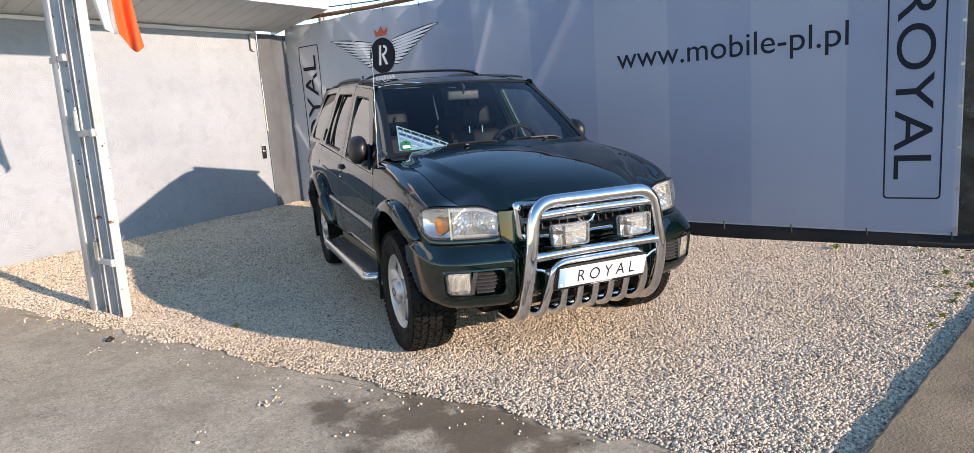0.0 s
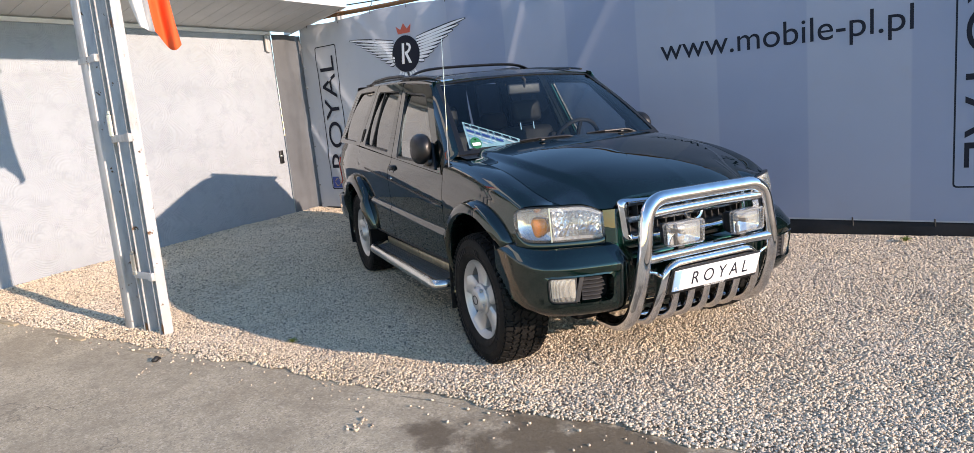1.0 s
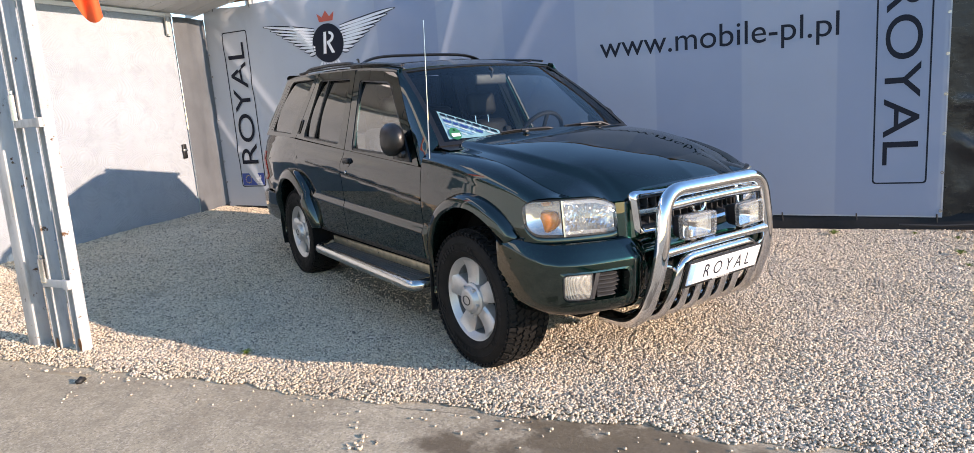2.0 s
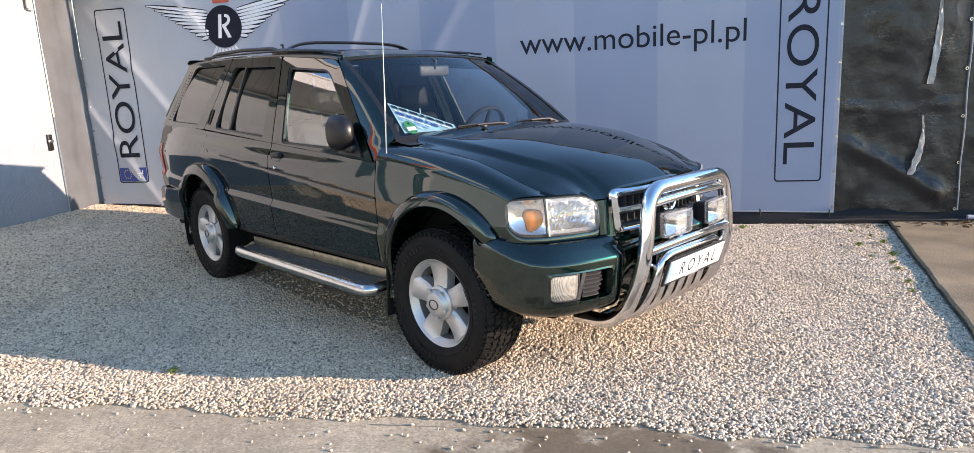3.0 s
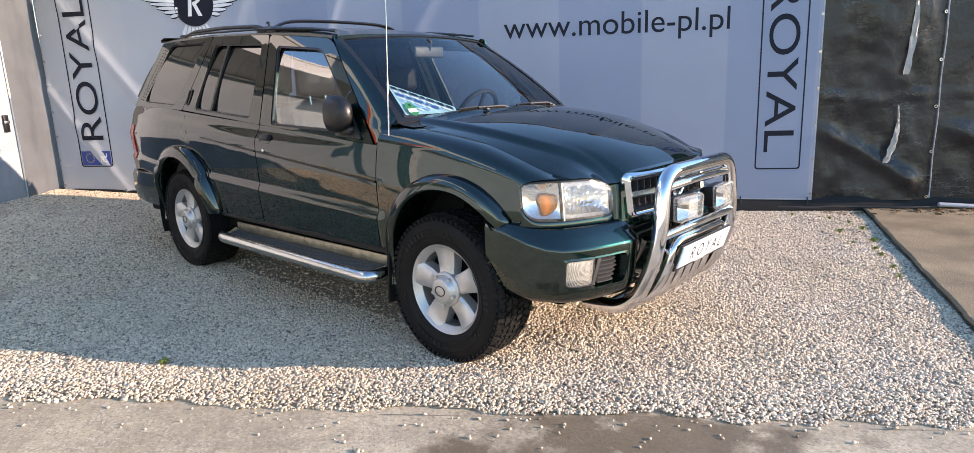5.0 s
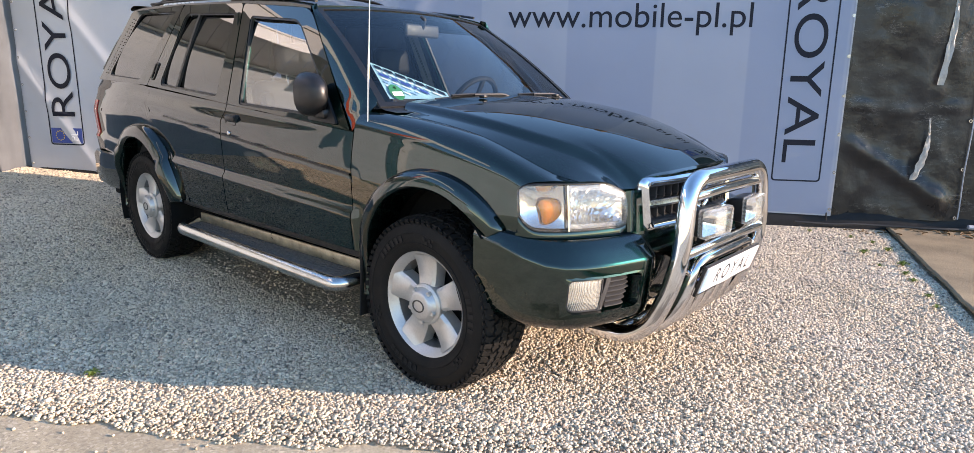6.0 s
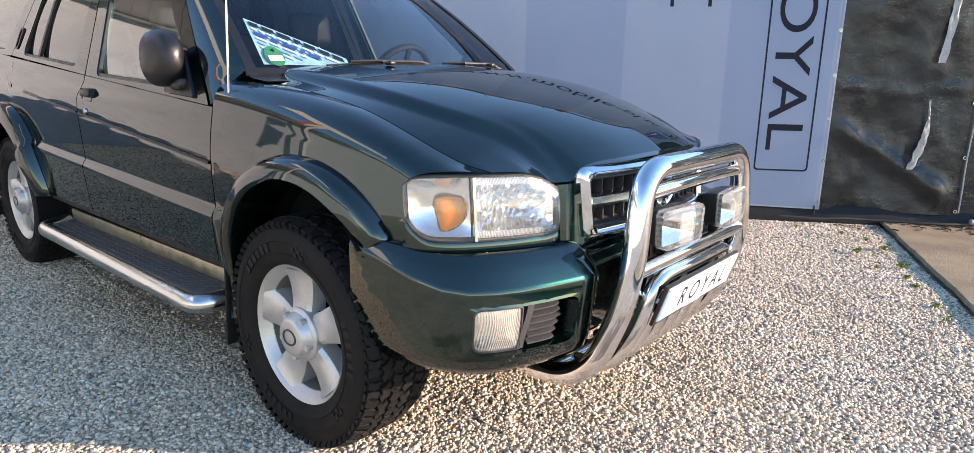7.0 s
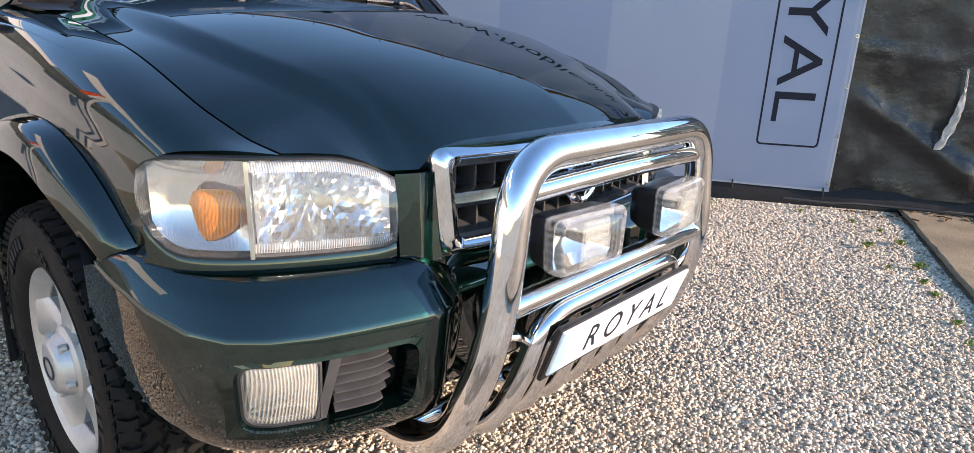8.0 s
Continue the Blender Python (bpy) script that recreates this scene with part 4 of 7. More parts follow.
def gate_posts():
    root = empty("gate_posts", pose(-2.10, -2.60, 0, -0.9, 0, 0), "flaking white steel gate posts with hinge brackets and rust spots", "gate post")
    along = Vector((0.848, 0.53, 0)).normalized()
    def spot(s, out=0.0):
        return along * s + Vector((along.y, -along.x, 0)) * out
    turn = Matrix.Rotation(math.atan2(along.y, along.x), 4, "Z")
    for name, s, w, d, low in (("square_post", -0.235, 0.10, 0.095, -0.02), ("channel_post", 0.00, 0.065, 0.08, -0.02), ("angle_post", 0.195, 0.06, 0.07, 0.0)):
        b = bmesh.new()
        c = spot(s)
        if name == "square_post":
            box(b, (-w / 2, -d / 2, low), (w / 2, d / 2, 3.3), 0.008)
        else:                                               # open channel: a web and two flanges
            e = 0.008
            outline = [(-w / 2, -d / 2), (-w / 2 + e, -d / 2), (-w / 2 + e, d / 2 - e), (w / 2 - e, d / 2 - e), (w / 2 - e, -d / 2), (w / 2, -d / 2), (w / 2, d / 2), (-w / 2, d / 2)]
            vs = grid(b, [[(x, y, z) for x, y in outline] for z in (low, 3.3)], wrap=True)
            b.faces.new(vs[0])
            b.faces.new(vs[-1])
        bmesh.ops.transform(b, matrix=Matrix.Translation(c) @ turn, verts=b.verts)
        part(name, b, WHITEPAINT, root)
    b = bmesh.new()                                          # unseen board added over the gate to shade the wall's top, square to it
    box(b, (0.0, -0.02, 3.16), (3.4, 0.02, 3.72), 0.006)
    base = Vector((-2.66, -1.53, 0)) - root.location
    bmesh.ops.transform(b, matrix=Matrix.Translation(base) @ Matrix.Rotation(math.atan2(WD.y, WD.x), 4, "Z"), verts=b.verts)
    part("shade_board", b, FASCIA, root)
    for s0, s1, z, h in ((-0.30, -0.02, 2.0, 0.045), (-0.02, 0.25, 1.435, 0.05), (-0.02, 0.25, 0.45, 0.05)):
        b = bmesh.new()
        box(b, (s0, -0.055, z - h / 2), (s1, -0.045, z + h / 2), 0.003)
        box(b, (s1 - 0.05, -0.075, z - h / 2 - 0.004), (s1, -0.045, z + h / 2 + 0.004), 0.004)
        bmesh.ops.transform(b, matrix=turn, verts=b.verts)
        part("bracket", b, WHITEPAINT, root)
    for z in (1.53, 0.53):
        b = bmesh.new()
        lathe(b, [(0.0, z - 0.075), (0.021, z - 0.075), (0.021, z + 0.075), (0.012, z + 0.08), (0.012, z + 0.10), (0.0, z + 0.10)], 14, "z", spot(0.01, 0.055))
        part("hinge", b, STEEL, root)
    for s, z, h in ((-0.22, 1.20, 0.05), (-0.255, 1.05, 0.07), (-0.22, 1.9, 0.05), (-0.25, 0.06, 0.09), (0.20, 2.2, 0.06), (0.215, 0.06, 0.08), (0.0, 0.05, 0.07)):
        b = bmesh.new()                                     # rust flakes, thin and ragged
        ring_pts = [(0.014 * math.cos(q) * (1 + 0.5 * noise.noise((q, z, s))), h / 2 * math.sin(q) * (1 + 0.4 * noise.noise((q * 2, z, s)))) for q in [k * math.pi / 7 for k in range(14)]]
        front = -0.0445 if s < -0.1 else -0.037
        plate(b, ring_pts, lambda a, c, e: (a, front - e * 0.5, c), 0.002)
        bmesh.ops.transform(b, matrix=Matrix.Translation(spot(s) + Vector((0, 0, z))) @ turn, verts=b.verts)
        part("rust_patch", b, RUST, root, smooth=0)


def flag():
    root = empty("flag", Matrix.Translation((0, 0, 0)), "white and red cloth flag hanging limp from the gate post", "flag")
    c = Vector((-1.92, -2.193, 0))                           # limp cloth, its colours side by side, both hems slanting
    right, ahead = Vector((-0.022, 1.0, 0)), Vector((1.0, 0.022, 0))
    for name, mat, top, low in (("white_half", FLAGWHITE, (-0.30, -0.06), ((-0.125, 2.170), (-0.036, 2.130))), ("red_half", FLAGRED, (-0.06, 0.03), ((-0.036, 2.135), (0.118, 2.043)))):
        b = bmesh.new()
        rows = []
        for i in range(37):
            t = i / 36
            row = []
            for j in range(17):
                q = j / 16
                end_r, end_z = lerp(low[0][0], low[1][0], q), lerp(low[0][1], low[1][1], q)
                if name == "red_half":
                    end_z -= 0.075 * math.sin(math.pi * q ** 1.3)
                s = lerp(lerp(top[0], top[1], q), end_r, t) + 0.012 * math.sin(5 * t + 1)
                fold = (0.035 * math.sin(q * 7 + t * 3 + top[0] * 9) + 0.02 * noise.noise((q * 3, t * 4, top[0] * 7))) * (0.3 + 0.7 * t)
                p = c + right * s + ahead * fold
                row.append((p.x, p.y, lerp(3.05, end_z, t)))
            rows.append(row)
        grid(b, rows)
        part(name, b, mat, root, smooth=80)
    b = bmesh.new()
    tube(b, [(-2.06, -2.56, 2.85), (-1.92, -2.10, 3.12)], 0.014, 10)
    part("flag_staff", b, FASCIA, root)


def wall_fittings():
    root = empty("wall_latch", Matrix(((WD.x, -WN.x, 0, W0.x), (WD.y, -WN.y, 0, W0.y), (0, 0, 1, 0), (0, 0, 0, 1))) @ pose(0.10, -0.015, 1.05), "small black latch plate on the plaster wall", "latch")
    b = bmesh.new()
    box(b, (-0.03, -0.012, -0.09), (0.03, 0.012, 0.09), 0.006)
    part("plate", b, BLACK, root)
    b = bmesh.new()
    box(b, (-0.02, -0.035, 0.0), (0.035, -0.012, 0.03), 0.005)
    part("handle", b, STEEL, root)
    root = empty("wall_hook", Matrix(((WD.x, -WN.x, 0, W0.x), (WD.y, -WN.y, 0, W0.y), (0, 0, 1, 0), (0, 0, 0, 1))) @ pose(0.07, -0.02, 2.60), "white steel hinge plate at the top of the wall", "hinge")
    b = bmesh.new()
    box(b, (-0.03, -0.02, -0.12), (0.03, 0.02, 0.12), 0.006)
    part("plate", b, WHITEPAINT, root)
    b = bmesh.new()
    lathe(b, [(0.0, -0.10), (0.018, -0.10), (0.018, 0.10), (0.0, 0.10)], 12, "z", (0.035, -0.02, 0))
    part("knuckle", b, WHITEPAINT, root)


ground()
gravel_bed()
edging()
slab()
plaster_wall()
eaves()
banner()
banner_support()
black_fence()
pipe()
dry_leaves()
grey_curtain()
gate_posts()
flag()
wall_fittings()

# ---- the car: own axes, x ahead, y to its left, front axle at x = 0 ----
CAR_Y = 0.05


def belt(x):
    return 1.04 - 0.07 * (x + 0.69)


def G(z):
    """Half width of the glasshouse."""
    t = min(1.0, max(0.0, (z - 1.09) / 0.57))
    return 0.80 - 0.36 * (z - 1.09) + 0.030 * t * (1 - t)


def step01(t):
    t = min(1.0, max(0.0, t))
    return t * t * (3 - 2 * t)


def W(x, z):
    """Half width of the body below the windows."""
    b = belt(x)
    zc = 0.84 - 0.092 * (x + 0.466)                          # crease that carries the moulding: the widest line
    up, dn = max(0.0, z - zc), max(0.0, zc - z)
    w = 0.857 - 0.05 * up - 0.45 * up * up - 0.03 * dn - 0.10 * dn * dn
    gap = max(0.0, b - z)
    w = min(w, G(b) + 0.014 + 0.05 * step01(gap / 0.12) + 0.3 * max(0, gap - 0.12))
    zl = 0.692 - 0.045 * (x + 0.476)
    door = step01((-0.40 - x) / 0.02)
    w += 0.020 * step01((zl - z) / 0.035) * door
    w -= 0.004 * math.exp(-(((z - zc) / 0.006) ** 2)) * door
    w -= 0.062 * (max(0.0, x) / 0.47) ** 2.2
    w -= 0.080 * (max(0.0, -2.9 - x) / 0.85) ** 2
    return w


seam_y = soft([-0.50, -0.2, 0.134, 0.378, 0.515, 0.9], [0.712, 0.705, 0.695, 0.685, 0.652, 0.60])
seam_z = soft([-0.50, -0.2, 0.134, 0.378, 0.46, 0.515, 0.60, 0.80], [1.125, 1.098, 1.048, 0.972, 0.936, 0.914, 0.898, 0.86])
hood_mid = soft([-0.30, 0.0, 0.3, 0.55, 0.70, 0.78], [1.180, 1.150, 1.090, 1.024, 0.974, 0.930])
nose_x = soft([0.0, 0.2, 0.38, 0.47, 0.56, 0.66], [0.762, 0.750, 0.716, 0.688, 0.652, 0.592])      # front of the hood over |y|
bulge_y = soft([-0.3, 0.0, 0.1, 0.27, 0.415, 0.51, 0.62, 0.75], [0.615, 0.605, 0.595, 0.56, 0.51, 0.465, 0.44, 0.43])          # crease of the raised middle
hood_lip = soft([0.0, 0.31, 0.368, 0.392, 0.408, 0.466, 0.51, 0.55, 0.61, 0.66], [0.922, 0.912, 0.902, 0.892, 0.862, 0.863, 0.882, 0.896, 0.900, 0.899])
roof_edge = soft([-3.34, -3.1, -2.1, -1.3, -0.95], [1.700, 1.716, 1.690, 1.640, 1.592])
ARCH = {"front": (0.05, 0.40, 0.375, 0.435, 0.455, 0.512), "rear": (-2.68, 0.41, 0.40, 0.44, 0.49, 0.535)}

HEAD = [(0.472, 0.818), (0.505, 0.797), (0.545, 0.762), (0.592, 0.702), (0.632, 0.635), (0.665, 0.565), (0.690, 0.500), (0.700, 0.468)]          # plan of the headlight face


def arch_z(kind, x, f=0.5):
    cx, cz, ai, bi, ao, bo = ARCH[kind]
    a, b = ai + (ao - ai) * f, bi + (bo - bi) * f
    t = 1 - ((x - cx) / a) ** 2
    return cz + b * math.sqrt(t) if t > 0 else -9.0


def mirror_rows(rows, s):
    return [[(p[0], p[1] * s, p[2]) for p in row] for row in rows]


def side_place(s, off=0.0):
    """Places (x, z) on the glasshouse of side s (-1 is the car's right)."""
    return lambda x, z, d=0.0: (x, s * (G(z) + off + d), z)


def glasshouse_ring(outer, inner, s, parent, name, material=None):
    b = bmesh.new()
    ring(b, outer, inner, side_place(s, 0.012), depth=0.03)
    return part(name, b, material or PAINT, parent)


def pane(poly, s, parent, name, material, off=-0.006):
    b = bmesh.new()
    lo, hi = min(p[1] for p in poly), max(p[1] for p in poly)
    place = side_place(s, off - 0.010)
    rows = []
    for k in range(17):                                      # bowed outward from sill to roof
        t = 0.002 + 0.996 * k / 16
        z = lerp(lo, hi, t)
        xs = []
        for (ax, az), (bx, bz) in zip(poly, poly[1:] + poly[:1]):
            if (az - z) * (bz - z) < 0:
                xs.append(ax + (bx - ax) * (z - az) / (bz - az))
        rows.append([place(lerp(min(xs), max(xs), q / 6), z, 0.060 * t * (1 - t)) for q in range(7)])
    grid(b, rows)
    return part(name, b, material, parent, smooth=180)


def shrink(poly, d):
    """The polygon moved inward by d."""
    c = Vector((sum(p[0] for p in poly) / len(poly), sum(p[1] for p in poly) / len(poly)))
    out, n = [], len(poly)
    for i in range(n):
        a, b = Vector(poly[i - 1]), Vector(poly[(i + 1) % n])
        t = (b - a).normalized()
        nn = Vector((-t.y, t.x))
        p = Vector(poly[i])
        if nn.dot(c - p) < 0:
            nn = -nn
        out.append(tuple(p + nn * d))
    return out


def rubber_seal(poly, s, parent, wide=0.012, name="window_seal"):
    b = bmesh.new()
    ring(b, poly, shrink(poly, wide), side_place(s, 0.006), depth=0.012, lift=0.002)
    part(name, b, BLACK, parent)


FRONT_WIN = rounded([(-1.476, 1.105), (-1.586, 1.580), (-1.085, 1.536), (-0.60, 1.070)], [0.03, 0.035, 0.07, 0.03])
FRONT_OUT = rounded([(-1.597, belt(-1.597) + 0.003), (-1.70, 1.652), (-1.015, 1.588), (-0.47, belt(-0.47) + 0.003)], [0.01, 0.03, 0.08, 0.01])
REAR_WIN = rounded([(-2.515, 1.192), (-2.405, 1.635), (-1.768, 1.603), (-1.738, 1.140)], [0.05, 0.05, 0.03, 0.03])
REAR_OUT = rounded([(-2.70, 1.190), (-2.47, 1.690), (-1.712, 1.656), (-1.607, belt(-1.607) + 0.003)], [0.01, 0.03, 0.03, 0.01])
QUART_WIN = rounded([(-3.389, 1.250), (-3.131, 1.672), (-2.565, 1.658), (-2.847, 1.222)], [0.05, 0.05, 0.04, 0.03])
QUART_OUT = rounded([(-3.57, 1.222), (-3.30, 1.696), (-2.477, 1.694), (-2.707, 1.190)], [0.01, 0.03, 0.02, 0.01])
rear_door_edge = soft([0.50, 0.589, 0.842, 1.014, 1.126, 1.21], [-2.07, -2.11, -2.32, -2.53, -2.62, -2.70])


def doors(car, s):
    side = "right" if s < 0 else "left"
    # front door
    rows = []
    for i in range(45):
        v = i / 44
        row = []
        for j in range(31):
            x = lerp(-1.597, -0.446, j / 30)
            z = lerp(0.50, belt(x), v)
            row.append((x, s * W(x, z), z))
        rows.append(row)
    door = part("front_door", sheet(rows, 0.02, (0, -s, 0)), PAINT, car)
    glasshouse_ring(FRONT_OUT, FRONT_WIN, s, door, "window_frame")
    pane(FRONT_WIN, s, door, "window_pane", SIDEGLASS)
    rubber_seal(shrink(FRONT_WIN, -0.008), s, door, 0.020)
    handle(door, s, -1.49, 1.022)
    side_mirror(door, s)
    b = bmesh.new()                                          # lock barrel
    lathe(b, [(0.0, 0.006), (0.010, 0.006), (0.013, 0.002), (0.013, -0.004)], 14, "y")
    bmesh.ops.transform(b, matrix=Matrix.Translation((-1.505, s * (W(-1.505, 0.955) + 0.001), 0.955)) @ Matrix.Diagonal((1, s, 1, 1)), verts=b.verts)
    part("lock_barrel", b, STEEL, door)
    moulding(door, s, -1.590, -0.452)
    # rear door
    rows = []
    for i in range(45):
        v = i / 44
        row = []
        for j in range(27):
            xe = rear_door_edge(lerp(0.50, 1.205, v))
            x = lerp(xe, -1.605, j / 26)
            z = lerp(0.50, belt(x), v)
            row.append((x, s * W(x, z), z))
        rows.append(row)
    door = part("rear_door", sheet(rows, 0.02, (0, -s, 0)), PAINT, car)
    glasshouse_ring(REAR_OUT, REAR_WIN, s, door, "window_frame")
    pane(REAR_WIN, s, door, "window_pane", DARKGLASS)
    rubber_seal(shrink(REAR_WIN, -0.008), s, door, 0.018)
    b = bmesh.new()
    place = side_place(s, 0.004)
    rows = [[place(-2.283 + 0.05 * t, lerp(1.185, 1.628, t), d) for t in np.linspace(0, 1, 8)] for d in (-0.01, 0.006)]
    rows = [rows[0], rows[1], [(p[0] + 0.026, p[1], p[2]) for p in rows[1]], [(p[0] + 0.026, p[1], p[2]) for p in rows[0]]]
    grid(b, rows)
    part("window_bar", b, BLACK, door)
    moulding(door, s, -2.325, -1.612)
    b = bmesh.new()                                          # upright handle recess in the pillar
    poly = rounded([(-2.665, 1.225), (-2.640, 1.335), (-2.590, 1.335), (-2.612, 1.225)], 0.02)
    ring(b, poly, shrink(poly, 0.010), side_place(s, 0.013), depth=0.02, lift=0.004)
    plate(b, shrink(poly, 0.008), side_place(s, 0.010), 0.004)
    part("door_handle", b, BLACK, door)


def moulding(door, s, x0, x1):
    """Thin black line pressed into the door."""
    b = bmesh.new()
    rows = []
    for dz, d in ((-0.0055, -0.004), (-0.005, 0.0058), (0.005, 0.0058), (0.0055, -0.004)):
        rows.append([(x, s * (W(x, 0.84 - 0.092 * (x + 0.466) + dz) + d), 0.84 - 0.092 * (x + 0.466) + dz) for x in np.linspace(x0, x1, 24)])
    grid(b, rows)
    part("door_moulding", b, BLACK, door)


def handle(door, s, x, z):
    b = bmesh.new()
    y = W(x, z)
    poly = rounded([(x - 0.055, z - 0.028), (x + 0.055, z - 0.028), (x + 0.055, z + 0.030), (x - 0.055, z + 0.030)], 0.014)
    place = lambda a, c, d=0.0: (a, s * (y + 0.002 + d), c)
    ring(b, poly, shrink(poly, 0.007), place, depth=0.02, lift=0.004)
    plate(b, shrink(poly, 0.006), lambda a, c, d=0.0: (a, s * (y + 0.0025 + d), c), 0.003)
    box(b, (x - 0.048, min(s * y, s * (y + 0.016)), z - 0.004), (x + 0.048, max(s * y, s * (y + 0.016)), z + 0.026), 0.006)
    part("door_handle", b, BLACK, door)


def side_mirror(door, s):
    b = bmesh.new()                                          # sail that fills the window corner
    poly = rounded([(-0.80, 1.062), (-0.785, 1.215), (-0.735, 1.215), (-0.565, 1.050)], 0.02)
    plate(b, poly, lambda x, z, d=0.0: (x, s * (G(z) + 0.022 + d), z), 0.03)
    box(b, (-0.72, min(s * 0.77, s * 0.85), 1.070), (-0.64, max(s * 0.77, s * 0.85), 1.115), 0.018)
    part("mirror_foot", b, BLACK, door)
    b = bmesh.new()
    rows = []
    n = 20
    for i in range(n + 1):                                   # housing: rounded shell, blunt towards the rear
        t = i / n
        x = -0.770 + 0.145 * t
        k = (1 - t ** 2.5) ** 0.5 if t < 1 else 0.0
        wy, wz = 0.064 * k, 0.098 * k
        row = []
        for j in range(28):
            a = j * 2 * math.pi / 28
            ca, sa = math.cos(a), math.sin(a)
            e = 0.80
            row.append((x, s * (0.852 + wy * math.copysign(abs(ca) ** e, ca)), 1.178 + wz * math.copysign(abs(sa) ** e, sa) * (1 - 0.10 * ca)))
        rows.append(row)
    grid(b, rows, wrap=True)
    bmesh.ops.remove_doubles(b, verts=b.verts, dist=1e-5)
    part("mirror_housing", b, BLACK, door)
    b = bmesh.new()
    plate(b, rounded([(-0.050, -0.080), (0.050, -0.080), (0.050, 0.080), (-0.050, 0.080)], 0.045), lambda a, c, d=0.0: (-0.772 - d, s * (0.852 + a), 1.178 + c), -0.004)
    part("mirror_glass", b, MIRROR, door)


def fender(car, s):
    rows = []
    for i in range(37):
        v = i / 36
        yf = 0.652 + 0.165 * min(1.0, math.sin(min(1.0, v / 0.4) * math.pi / 2)) ** 0.6
        xf = float(np.interp(yf, [p[1] for p in HEAD[::-1]], [p[0] for p in HEAD[::-1]])) - 0.022
        row = []
        for j in range(41):
            x = lerp(-0.440, xf, j / 40)
            zs = seam_z(x)
            zb = max(arch_z("front", x), 0.50 if x < 0.0 else 0.705)
            zm = max(zb + 0.015, zs - 0.105)
            wm = W(x, zm)
            if v < 0.4:
                a = v / 0.4 * math.pi / 2
                k = lerp(0.9, 0.6, step01((x - 0.1) / 0.35))
                y, z = seam_y(x) + (wm - seam_y(x)) * math.sin(a) ** k, zm + (zs - zm) * max(0.0, math.cos(a)) ** k
            else:
                z = lerp(zm, zb, (v - 0.4) / 0.6)
                y = W(x, z)
            row.append((x, s * y, z))
        rows.append(row)
    part("fender", sheet(rows, 0.02, (0, -s, -0.3)), PAINT, car)


def flare(car, s, kind):
    cx, cz, ai, bi, ao, bo = ARCH[kind]
    a0, a1 = (radians(40), radians(190)) if kind == "front" else (radians(9), radians(188))
    rows = []
    for i in range(-2, 49):
        a = lerp(a0, a1, max(0, i) / 48) + (radians(-0.7) if i < 0 else 0.0)
        turn = {-2: 0.07, -1: 0.006}.get(i, 0.0)             # the end turns inward
        ca, sa = math.cos(a), math.sin(a)
        ca = math.copysign(abs(ca) ** 0.92, ca)
        row = []
        for f, dy in ((-0.02, -0.10), (0.0, 0.045), (0.06, 0.060), (0.18, 0.067), (0.42, 0.063), (0.68, 0.055), (0.84, 0.045), (0.94, 0.027), (1.0, 0.002)):
            x = cx + lerp(ai, ao, f) * ca
            z = cz + lerp(bi, bo, f) * sa
            xo, zo = cx + ao * ca, cz + bo * sa
            base = W(xo, max(0.47, zo))
            ends = min(1.0, 0.55 + 0.9 * abs(sa)) * (0.78 + 0.22 * step01((a - a0) / 0.45) if kind == "front" else 1.0)
            row.append((x, s * (base + dy * ends - turn), z))
        rows.append(row)
    b = bmesh.new()
    grid(b, rows)
    part("wheel_arch_flare", b, PAINT, car)
    b = bmesh.new()                                          # dark arch liner
    rows = []
    for i in range(25):
        a = lerp(radians(40 if kind == "front" else -20), radians(200), i / 24)
        rows.append([(cx + (ai + 0.012) * math.cos(a), s * y, cz + (bi + 0.012) * math.sin(a)) for y in (0.88, 0.80, 0.50)])
    grid(b, rows)
    part("arch_liner", b, DARK, car)


